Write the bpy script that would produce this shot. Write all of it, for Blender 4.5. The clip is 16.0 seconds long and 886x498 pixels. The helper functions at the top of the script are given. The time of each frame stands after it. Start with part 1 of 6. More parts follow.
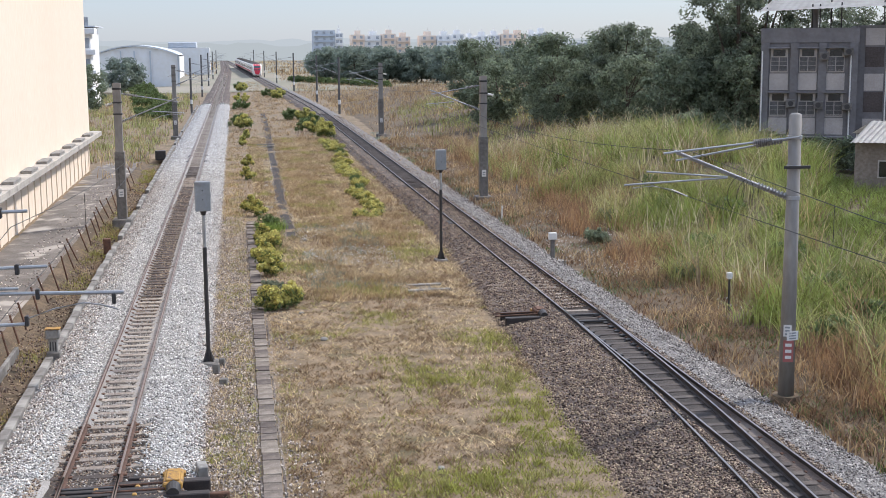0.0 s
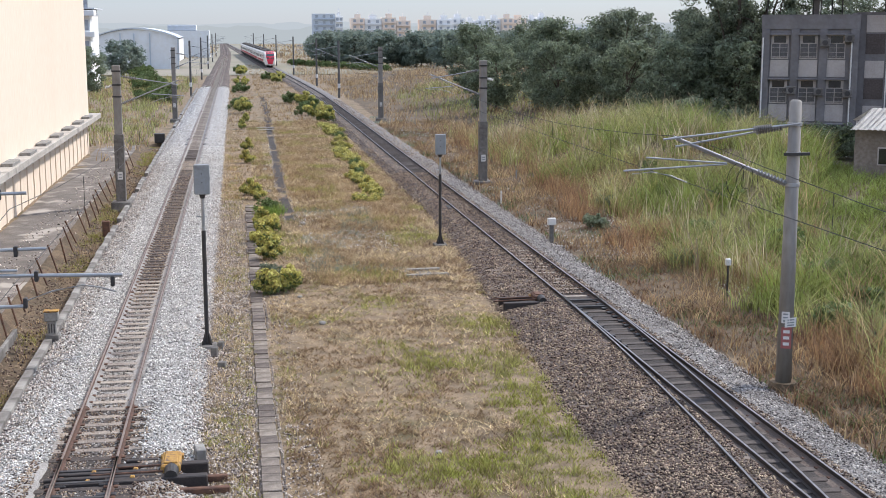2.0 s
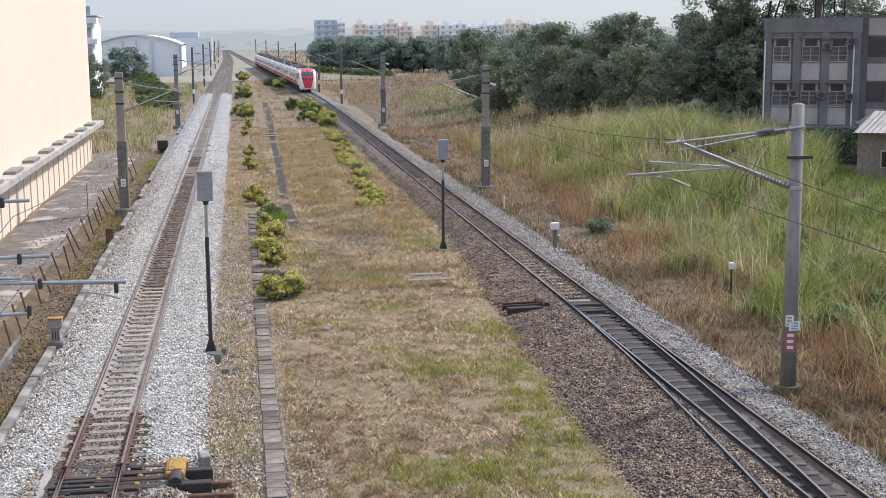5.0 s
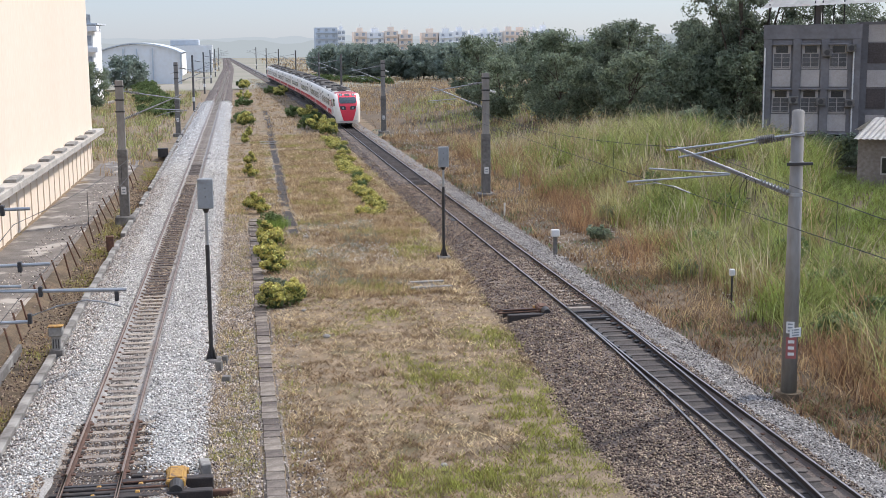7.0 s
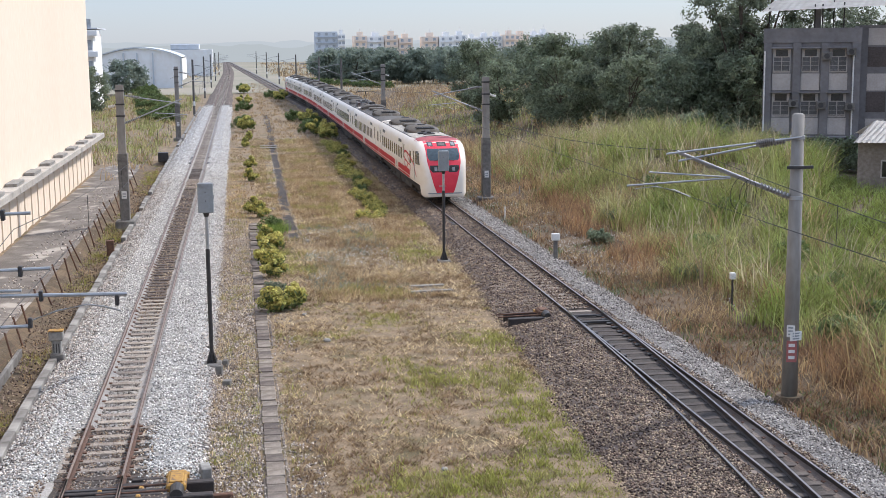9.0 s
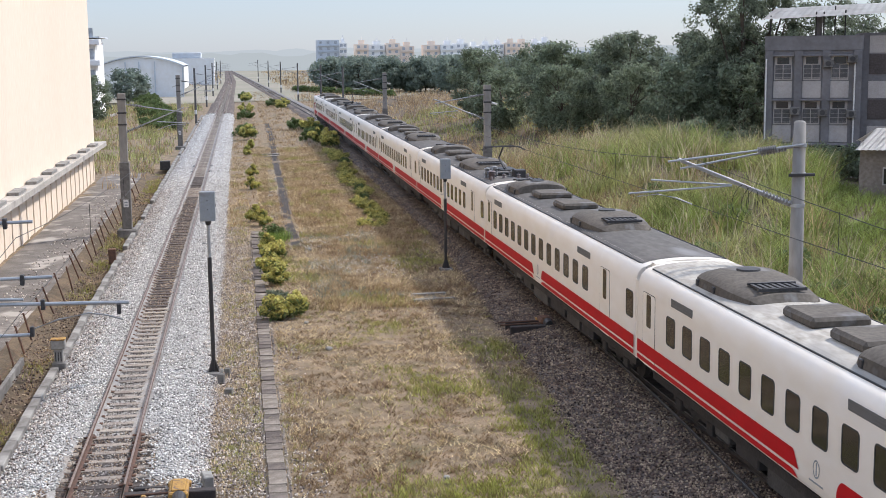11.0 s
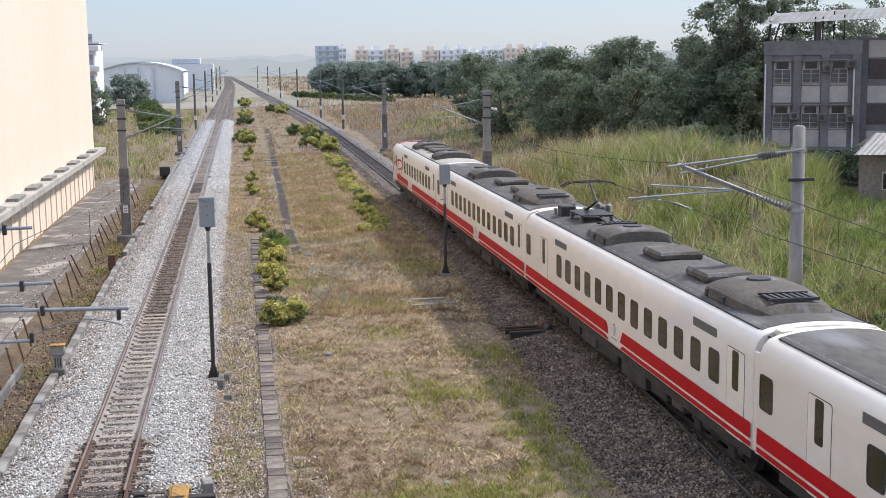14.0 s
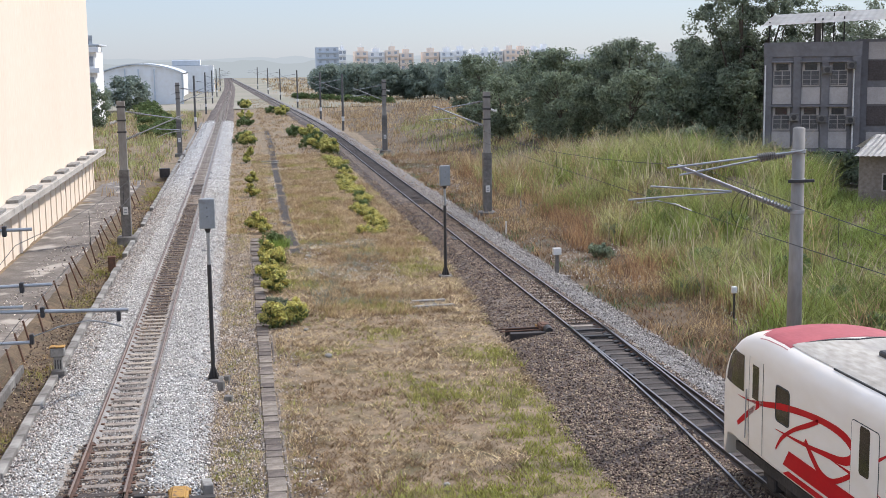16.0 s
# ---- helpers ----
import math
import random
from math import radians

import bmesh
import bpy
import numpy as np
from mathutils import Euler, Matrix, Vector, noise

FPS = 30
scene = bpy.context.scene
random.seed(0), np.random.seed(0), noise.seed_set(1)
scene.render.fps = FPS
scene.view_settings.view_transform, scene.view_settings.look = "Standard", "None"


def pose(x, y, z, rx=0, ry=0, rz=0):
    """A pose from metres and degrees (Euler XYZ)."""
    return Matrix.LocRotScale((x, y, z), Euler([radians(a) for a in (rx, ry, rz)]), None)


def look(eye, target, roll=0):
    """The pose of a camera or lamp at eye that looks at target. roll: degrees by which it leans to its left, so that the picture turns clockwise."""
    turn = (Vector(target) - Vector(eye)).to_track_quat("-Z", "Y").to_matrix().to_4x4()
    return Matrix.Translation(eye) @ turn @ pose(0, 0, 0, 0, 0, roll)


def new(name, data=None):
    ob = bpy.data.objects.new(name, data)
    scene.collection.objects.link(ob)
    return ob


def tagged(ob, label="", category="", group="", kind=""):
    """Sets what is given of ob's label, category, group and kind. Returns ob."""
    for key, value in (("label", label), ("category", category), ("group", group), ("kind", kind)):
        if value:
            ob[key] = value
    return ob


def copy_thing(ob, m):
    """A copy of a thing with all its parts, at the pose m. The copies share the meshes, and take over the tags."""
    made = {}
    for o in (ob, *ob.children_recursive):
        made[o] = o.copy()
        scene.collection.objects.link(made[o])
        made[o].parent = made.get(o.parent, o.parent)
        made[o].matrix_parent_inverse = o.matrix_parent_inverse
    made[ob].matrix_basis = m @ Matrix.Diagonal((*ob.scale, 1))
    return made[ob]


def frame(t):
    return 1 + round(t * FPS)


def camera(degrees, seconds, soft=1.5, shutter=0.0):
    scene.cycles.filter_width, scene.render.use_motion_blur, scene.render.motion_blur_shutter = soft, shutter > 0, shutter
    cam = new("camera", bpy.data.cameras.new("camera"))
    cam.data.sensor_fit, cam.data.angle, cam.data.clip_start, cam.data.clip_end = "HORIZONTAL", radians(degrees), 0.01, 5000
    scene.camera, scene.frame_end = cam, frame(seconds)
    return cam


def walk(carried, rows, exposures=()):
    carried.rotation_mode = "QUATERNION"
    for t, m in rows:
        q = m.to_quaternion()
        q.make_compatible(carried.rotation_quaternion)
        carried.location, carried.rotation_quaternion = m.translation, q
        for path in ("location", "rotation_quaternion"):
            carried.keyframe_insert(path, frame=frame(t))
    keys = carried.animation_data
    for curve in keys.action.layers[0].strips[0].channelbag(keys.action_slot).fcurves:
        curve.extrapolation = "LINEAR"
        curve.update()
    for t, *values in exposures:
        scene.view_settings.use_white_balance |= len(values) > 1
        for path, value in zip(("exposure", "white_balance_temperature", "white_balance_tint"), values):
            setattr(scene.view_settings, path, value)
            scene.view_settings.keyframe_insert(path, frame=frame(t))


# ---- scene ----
import itertools

EYE = 8.883          # height of the lens above the rail heads
cam = camera(38.17, 16.0, soft=0.8)
walk(cam, [
    (0, pose(0, 0, EYE, 80.884, 0.424, -9.127)),
    (0.5, pose(0, 0, EYE, 81.052, 0.358, -9.182)),
    (1, pose(0, 0, EYE, 80.894, 0.355, -9.217)),
    (1.5, pose(0, 0, EYE, 80.406, 0.045, -9.155)),
    (2, pose(0, 0, EYE, 80.198, 0.066, -9.117)),
    (2.5, pose(0, 0, EYE, 80.168, 0.175, -9.137)),
    (3, pose(0, 0, EYE, 80.201, 0.175, -9.117)),
    (3.5, pose(0, 0, EYE, 80.158, 0.219, -9.044)),
    (4, pose(0, 0, EYE, 80.234, 0.339, -9.031)),
    (6.5, pose(0, 0, EYE, 80.659, 0.444, -9.017)),
    (7, pose(0, 0, EYE, 80.755, 0.506, -9.024)),
    (7.5, pose(0, 0, EYE, 80.885, 0.448, -9.012)),
    (8, pose(0, 0, EYE, 80.897, 0.486, -9.016)),
    (8.5, pose(0, 0, EYE, 80.87, 0.518, -9.017)),
    (9, pose(0, 0, EYE, 80.93, 0.578, -9.021)),
    (11.5, pose(0, 0, EYE, 81.365, 0.683, -8.95)),
    (12, pose(0, 0, EYE, 81.423, 0.697, -8.951)),
    (12.5, pose(0, 0, EYE, 81.445, 0.742, -8.964)),
    (13, pose(0, 0, EYE, 81.477, 0.724, -8.961)),
    (13.5, pose(0, 0, EYE, 81.506, 0.72, -8.962)),
    (14, pose(0, 0, EYE, 81.527, 0.759, -8.982)),
    (14.5, pose(0, 0, EYE, 81.56, 0.763, -8.985)),
    (15, pose(0, 0, EYE, 81.593, 0.777, -8.987)),
    (15.5, pose(0, 0, EYE, 81.598, 0.755, -8.984)),
    (16, pose(0, 0, EYE, 81.594, 0.773, -8.986)),
])

# ---- light ----
SUN = Vector((0.62, 0.30, 0.72)).normalized()      # towards the sun
world = bpy.data.worlds.new("sky")
scene.world = world
world.use_nodes = True
wn, wl = world.node_tree.nodes, world.node_tree.links
sky = wn.new("ShaderNodeTexSky")
sky.sky_type, sky.sun_disc = "NISHITA", False
sky.sun_elevation = math.asin(SUN.z)
sky.sun_rotation = math.atan2(SUN.x, SUN.y)
sky.altitude, sky.air_density, sky.dust_density, sky.ozone_density = 0, 1.0, 0.3, 3.0
wl.new(sky.outputs[0], wn["Background"].inputs[0])
wn["Background"].inputs[1].default_value = 0.042
# thin bright haze over the whole sky, as under a veiled sun: the zenith brighter than the horizon
haze = wn.new("ShaderNodeBackground")
haze.inputs[0].default_value = (0.64, 0.76, 1.03, 1)
where, parts_of = wn.new("ShaderNodeTexCoord"), wn.new("ShaderNodeSeparateXYZ")
rise = wn.new("ShaderNodeMapRange")
for slot, value in zip((1, 2, 3, 4), (0.0, 0.8, 0.38, 1.15)):
    rise.inputs[slot].default_value = value
both = wn.new("ShaderNodeAddShader")
wl.new(where.outputs["Generated"], parts_of.inputs[0])
wl.new(parts_of.outputs[2], rise.inputs[0])
wl.new(rise.outputs[0], haze.inputs[1])
wl.new(wn["Background"].outputs[0], both.inputs[0])
wl.new(haze.outputs[0], both.inputs[1])
wl.new(both.outputs[0], wn["World Output"].inputs[0])
sun_data = bpy.data.lights.new("sun", "SUN")
sun_data.energy, sun_data.angle, sun_data.color = 3.7, radians(3.0), (1.0, 0.95, 0.90)
sun = new("sun", sun_data)
sun.matrix_world = look((60, 30, 60), Vector((60, 30, 60)) - SUN)
scene.view_settings.exposure = 0.29


# ---- materials ----
def material(name, c1, c2=None, scale=3.0, rough=0.8, bump=0.0, metal=0.0, fine=None, island=0.0, per_object=0.0,
             spots=None, spot_scale=0.5, spot_at=0.55, stretch=(1, 1, 1), spec=0.4, speck=0.55):
    """Two tones by broad noise, a finer grain over them, and stains with an outline of their own."""
    m = bpy.data.materials.new(name)
    m.use_nodes = True
    n, l = m.node_tree.nodes, m.node_tree.links
    b = n["Principled BSDF"]
    b.inputs["Roughness"].default_value = rough
    b.inputs["Metallic"].default_value = metal
    b.inputs["Specular IOR Level"].default_value = spec
    c2 = c2 or tuple(0.8 * v for v in c1)
    tc = n.new("ShaderNodeTexCoord")
    mp = n.new("ShaderNodeMapping")
    mp.inputs["Scale"].default_value = stretch
    l.new(tc.outputs["Object"], mp.inputs[0])

    def grain(s, detail, lo, hi):
        t = n.new("ShaderNodeTexNoise")
        t.inputs["Scale"].default_value, t.inputs["Detail"].default_value = s, detail
        l.new(mp.outputs[0], t.inputs["Vector"])
        r = n.new("ShaderNodeMapRange")
        r.inputs[1].default_value, r.inputs[2].default_value = lo, hi
        l.new(t.outputs[0], r.inputs[0])
        return t, r

    def mix(a, b_, fac, kind="MIX"):
        x = n.new("ShaderNodeMix")
        x.data_type, x.blend_type = "RGBA", kind
        for sock, v in ((x.inputs[6], a), (x.inputs[7], b_), (x.inputs[0], fac)):
            if isinstance(v, bpy.types.NodeSocket):
                l.new(v, sock)
            elif isinstance(v, (int, float)):
                sock.default_value = v
            else:
                sock.default_value = (*v, 1)
        return x.outputs[2]

    _, r = grain(scale, 4, 0.35, 0.65)
    col = mix(c1, c2, r.outputs[0])
    fs = fine or scale * 9
    tex, r2 = grain(fs, 3, 0.25, 0.75)
    col = mix(col, mix(col, (speck, speck * 0.97, speck * 0.92), 1.0, "MULTIPLY"), r2.outputs[0])
    if spots:
        _, r3 = grain(spot_scale, 5, spot_at, spot_at + 0.1)
        col = mix(col, spots, r3.outputs[0])
    for amount, node, sock in ((island, "ShaderNodeNewGeometry", "Random Per Island"), (per_object, "ShaderNodeObjectInfo", "Random")):
        if amount:
            g = n.new(node)
            h = n.new("ShaderNodeHueSaturation")
            v = n.new("ShaderNodeMapRange")
            v.inputs[3].default_value, v.inputs[4].default_value = 1 - amount, 1 + amount
            l.new(g.outputs[sock], v.inputs[0])
            l.new(v.outputs[0], h.inputs["Value"])
            u = n.new("ShaderNodeMapRange")
            u.inputs[3].default_value, u.inputs[4].default_value = 0.5 - 0.03 * amount, 0.5 + 0.03 * amount
            l.new(g.outputs[sock], u.inputs[0])
            l.new(u.outputs[0], h.inputs["Hue"])
            l.new(col, h.inputs["Color"])
            col = h.outputs[0]
    l.new(col, b.inputs["Base Color"])
    if bump:
        bp = n.new("ShaderNodeBump")
        bp.inputs["Strength"].default_value, bp.inputs["Distance"].default_value = min(1, bump), 0.03
        l.new(tex.outputs[0], bp.inputs["Height"])
        l.new(bp.outputs[0], b.inputs["Normal"])
    return m


def leafy(name, c1, c2, scale=0.6, vary=0.35, glow_through=0.35):
    """Leaves and blades: some light passes through them."""
    m = material(name, c1, c2, scale=scale, rough=0.6, fine=scale * 4, island=vary, spec=0.2)
    n, l = m.node_tree.nodes, m.node_tree.links
    b = n["Principled BSDF"]
    tr = n.new("ShaderNodeBsdfTranslucent")
    l.new(b.inputs["Base Color"].links[0].from_socket, tr.inputs[0])
    mx = n.new("ShaderNodeMixShader")
    mx.inputs[0].default_value = glow_through
    l.new(b.outputs[0], mx.inputs[1])
    l.new(tr.outputs[0], mx.inputs[2])
    l.new(mx.outputs[0], n["Material Output"].inputs[0])
    return m


def plain(name, c, rough=0.5, metal=0.0, spec=0.5):
    m = material(name, c, tuple(v * 0.88 for v in c), scale=2.0, rough=rough, metal=metal, spec=spec, speck=0.85)
    return m


M = dict(
    # bed toned darker than its loose stones: shade of the gaps in the colour
    ballast_white=material("pale_ballast", (0.43, 0.41, 0.385), (0.31, 0.29, 0.27), scale=0.8, fine=22, bump=1.0, rough=0.95,
                           spots=(0.30, 0.26, 0.22), spot_scale=0.35, spot_at=0.6),
    stone_white=material("pale_stone", (0.69, 0.675, 0.65), (0.50, 0.485, 0.46), scale=3, rough=0.95, island=0.6),
    ballast_brown=material("rusty_ballast", (0.145, 0.11, 0.092), (0.095, 0.073, 0.062), scale=0.7, fine=20, bump=1.0, rough=0.95,
                           spots=(0.19, 0.155, 0.13), spot_scale=0.5, spot_at=0.55),
    stone_brown=material("rusty_stone", (0.34, 0.25, 0.19), (0.155, 0.11, 0.085), scale=3, rough=0.95, island=0.85),
    ballast_grey=material("grey_ballast", (0.26, 0.245, 0.23), (0.18, 0.165, 0.155), scale=0.9, fine=22, bump=1.0, rough=0.95),
    stone_tan=material("tan_stone", (0.58, 0.505, 0.455), (0.35, 0.30, 0.265), scale=3, rough=0.95, island=0.8),
    stone_grey=material("grey_stone", (0.43, 0.395, 0.365), (0.23, 0.205, 0.19), scale=3, rough=0.95, island=0.75),
    ground=material("dry_turf", (0.34, 0.25, 0.16), (0.19, 0.14, 0.09), scale=2.2, fine=16, bump=1.0, rough=1.0,
                    spots=(0.12, 0.095, 0.05), spot_scale=0.7, spot_at=0.56, speck=0.5),
    soil=material("bare_soil", (0.19, 0.135, 0.085), (0.10, 0.075, 0.048), scale=1.4, fine=12, bump=0.9, rough=1.0),
    rail_side=material("rusty_rail", (0.155, 0.085, 0.06), (0.10, 0.06, 0.045), scale=6, rough=0.85, bump=0.2),
    rail_head=material("bright_rail_head", (0.40, 0.38, 0.37), (0.30, 0.28, 0.27), scale=3, rough=0.38, metal=0.85),
    rail_head_dull=material("dull_rail_head", (0.34, 0.27, 0.23), (0.25, 0.19, 0.165), scale=3, rough=0.5, metal=0.5),
    rail_dark=material("oily_rail", (0.055, 0.042, 0.038), (0.035, 0.03, 0.028), scale=6, rough=0.7),
    ballast_oily=material("oil_blackened_ballast", (0.075, 0.06, 0.052), (0.045, 0.038, 0.034), scale=0.9, fine=22, bump=1.0, rough=0.9),
    sleeper=material("weathered_sleeper", (0.44, 0.39, 0.33), (0.30, 0.25, 0.21), scale=2.5, rough=0.95, bump=0.4, per_object=0.22),
    sleeper_dark=material("dark_timber_sleeper", (0.13, 0.105, 0.09), (0.08, 0.066, 0.06), scale=2.5, rough=0.9, bump=0.4, per_object=0.25),
    concrete=material("weathered_concrete", (0.36, 0.345, 0.32), (0.26, 0.25, 0.235), scale=0.9, rough=0.95, bump=0.35,
                      spots=(0.17, 0.16, 0.145), spot_scale=0.8, spot_at=0.58),
    concrete_dark=material("stained_concrete", (0.22, 0.205, 0.19), (0.15, 0.14, 0.13), scale=0.7, rough=0.95, bump=0.4,
                           spots=(0.30, 0.285, 0.26), spot_scale=0.5, spot_at=0.56),
    asphalt=material("worn_asphalt", (0.24, 0.21, 0.185), (0.155, 0.135, 0.118), scale=0.9, fine=18, rough=0.95, bump=0.4,
                     spots=(0.37, 0.33, 0.285), spot_scale=0.6, spot_at=0.55),
    ledge=material("pale_weathered_concrete", (0.50, 0.465, 0.42), (0.40, 0.37, 0.335), scale=0.9, rough=0.95, bump=0.3, spots=(0.24, 0.22, 0.20), spot_scale=0.7, spot_at=0.58, speck=0.75),
    slab=material("trough_cover_concrete", (0.25, 0.21, 0.178), (0.16, 0.132, 0.112), scale=4, rough=0.95, bump=0.5, per_object=0.4),
    cream=material("cream_render", (0.80, 0.68, 0.56), (0.77, 0.65, 0.53), scale=0.18, fine=6, rough=0.95, bump=0.1, stretch=(1, 1, 0.25), speck=0.9),
    pole=material("spun_concrete_pole", (0.28, 0.262, 0.24), (0.21, 0.197, 0.182), scale=1.2, rough=0.85, bump=0.15, stretch=(1, 1, 0.3), speck=0.8),
    steel=material("galvanised_steel", (0.42, 0.43, 0.44), (0.33, 0.34, 0.35), scale=5, rough=0.5, metal=0.6, speck=0.85),
    dark_steel=material("dark_painted_steel", (0.06, 0.055, 0.055), (0.04, 0.038, 0.038), scale=5, rough=0.6),
    black_rubber=material("black_cable", (0.025, 0.025, 0.027), (0.018, 0.018, 0.019), scale=5, rough=0.6),
    rust=material("rusted_iron", (0.19, 0.10, 0.065), (0.11, 0.065, 0.05), scale=6, rough=0.95, bump=0.4),
    porcelain=material("grey_porcelain", (0.24, 0.235, 0.23), (0.18, 0.172, 0.168), scale=6, rough=0.3, speck=0.85),
    box_grey=material("grey_enamel", (0.28, 0.30, 0.32), (0.23, 0.25, 0.265), scale=2, rough=0.55, spots=(0.2, 0.2, 0.2), spot_scale=3, spot_at=0.62, speck=0.88),
    yellow=material("worn_yellow_paint", (0.50, 0.29, 0.07), (0.36, 0.19, 0.05), scale=9, rough=0.7, spots=(0.12, 0.08, 0.055), spot_scale=9, spot_at=0.54),
    white_paint=material("white_paint", (0.72, 0.71, 0.69), (0.62, 0.61, 0.59), scale=4, rough=0.7, speck=0.88),
    # leaf colours lifted above the leaves' own to make up for haze
    leaf_dark=leafy("dark_foliage", (0.19, 0.225, 0.155), (0.22, 0.25, 0.175), 0.5, 0.5, 0.5),
    leaf_mid=leafy("mid_foliage", (0.225, 0.27, 0.175), (0.26, 0.30, 0.205), 0.4, 0.45, 0.5),
    # haze painted into the leaf colour of far trees; low weeds share it
    leaf_far=leafy("haze_paled_grey_green_foliage", (0.27, 0.325, 0.265), (0.31, 0.365, 0.30), 0.2, 0.15, 0.55),
    leaf_yellow=leafy("yellow_green_foliage", (0.74, 0.65, 0.21), (0.54, 0.52, 0.16), 3.0, 0.4),
    leaf_green=leafy("fresh_green_foliage", (0.18, 0.235, 0.085), (0.13, 0.18, 0.07), 1.0, 0.45),
    reed=leafy("green_reed", (0.33, 0.375, 0.115), (0.50, 0.45, 0.21), 0.3, 0.6),
    reed_dry=leafy("dry_reed", (0.58, 0.42, 0.25), (0.40, 0.27, 0.15), 0.2, 0.55),
    reed_fresh=leafy("fresh_green_reed", (0.32, 0.37, 0.10), (0.23, 0.28, 0.075), 0.3, 0.6),
    reed_brown=leafy("red_brown_dead_weed", (0.33, 0.205, 0.125), (0.22, 0.14, 0.085), 0.5, 0.6),
    reed_plume=leafy("pale_reed_plume", (0.62, 0.53, 0.36), (0.50, 0.41, 0.27), 0.5, 0.4),
    tuft_green=leafy("bright_grass", (0.30, 0.40, 0.09), (0.24, 0.34, 0.08), 1.0, 0.35),
    reed_russet=leafy("russet_dead_stalk", (0.50, 0.31, 0.18), (0.36, 0.22, 0.125), 0.4, 0.5),
    straw=leafy("dry_grass", (0.74, 0.58, 0.38), (0.52, 0.39, 0.24), 0.8, 0.7),
    straw_dark=leafy("brown_dead_grass", (0.42, 0.29, 0.175), (0.27, 0.185, 0.11), 0.6, 0.5),
    turf_green=leafy("green_grass", (0.38, 0.38, 0.10), (0.42, 0.39, 0.15), 0.5, 0.45),
    bark=material("bark", (0.14, 0.11, 0.085), (0.09, 0.07, 0.055), scale=4, rough=0.95, bump=0.5),
    grey_wall=material("grey_tiled_wall", (0.21, 0.20, 0.205), (0.16, 0.153, 0.157), scale=0.5, rough=0.85, bump=0.1,
                       spots=(0.12, 0.115, 0.115), spot_scale=0.4, spot_at=0.6, speck=0.8),
    panel_pale=material("pale_tile_panel", (0.46, 0.42, 0.40), (0.38, 0.35, 0.33), scale=1, rough=0.8, speck=0.85),
    dark_glass=material("dark_window_glass", (0.02, 0.022, 0.025), (0.03, 0.03, 0.033), scale=1, rough=0.12, spec=0.6),
    tin=material("corrugated_roof_sheet", (0.55, 0.54, 0.52), (0.45, 0.43, 0.41), scale=0.8, rough=0.6, metal=0.2, spots=(0.38, 0.31, 0.26), spot_scale=0.5, spot_at=0.6, speck=0.85),
    shed_wall=material("weathered_plaster", (0.30, 0.25, 0.21), (0.23, 0.19, 0.16), scale=0.7, rough=0.95, bump=0.3, spots=(0.17, 0.14, 0.12), spot_scale=0.6, spot_at=0.57),
)


# ---- building blocks ----
def part(name, bm, mat, parent, label="", smooth=False):
    """Links a bmesh as one mesh object under a thing or a part."""
    me = bpy.data.meshes.new(name)
    bm.to_mesh(me)
    bm.free()
    me.materials.append(mat)
    if smooth:
        me.polygons.foreach_set("use_smooth", [True] * len(me.polygons))
    ob = new(name, me)
    ob.parent = parent
    if label:
        ob["label"] = label
    return ob


def thing(name, m, label, category, group="", kind=""):
    ob = new(name)
    ob.matrix_world = m
    return tagged(ob, label, category, group, kind)


def solid(name, bm, mat, label, category="", group="", kind="", m=None, smooth=False):
    """A thing of a single mesh."""
    ob = part(name, bm, mat, None, label, smooth)
    if m is not None:
        ob.matrix_world = m
    return tagged(ob, label, category, group, kind)


def arrays(name, co, faces, mat, label="", category="", kind="", parent=None):
    """A mesh from arrays: vertices (n, 3) and faces (m, 3 or 4)."""
    me = bpy.data.meshes.new(name)
    k = faces.shape[1]
    me.vertices.add(len(co))
    me.vertices.foreach_set("co", np.asarray(co, np.float32).ravel())
    me.loops.add(faces.size)
    me.loops.foreach_set("vertex_index", faces.astype(np.int32).ravel())
    me.polygons.add(len(faces))
    me.polygons.foreach_set("loop_start", np.arange(0, faces.size, k, dtype=np.int32))
    me.update(calc_edges=True)
    me.validate()
    me.materials.append(mat)
    ob = new(name, me)
    ob.parent = parent
    return tagged(ob, label, category, "", kind)


def box(bm, x0, x1, y0, y1, z0, z1, bevel=0.0):
    r = bmesh.ops.create_cube(bm, size=1)
    vs = r["verts"]
    for v in vs:
        v.co = ((x0 + x1) / 2 + v.co.x * (x1 - x0), (y0 + y1) / 2 + v.co.y * (y1 - y0), (z0 + z1) / 2 + v.co.z * (z1 - z0))
    if bevel:
        es = list({e for v in vs for e in v.link_edges})
        bmesh.ops.bevel(bm, geom=es, offset=bevel, segments=1, affect="EDGES")
    return bm


def block(x0, x1, y0, y1, z0, z1, bevel=0.0):
    return box(bmesh.new(), x0, x1, y0, y1, z0, z1, bevel)


def tube(bm, a, b, r, r2=None, seg=10):
    a, b = Vector(a), Vector(b)
    d = b - a
    m = Matrix.Translation((a + b) / 2) @ d.to_track_quat("Z", "Y").to_matrix().to_4x4()
    bmesh.ops.create_cone(bm, cap_ends=True, segments=seg, radius1=r, radius2=r if r2 is None else r2, depth=d.length, matrix=m)
    return bm


def rod(a, b, r, r2=None, seg=10):
    return tube(bmesh.new(), a, b, r, r2, seg)


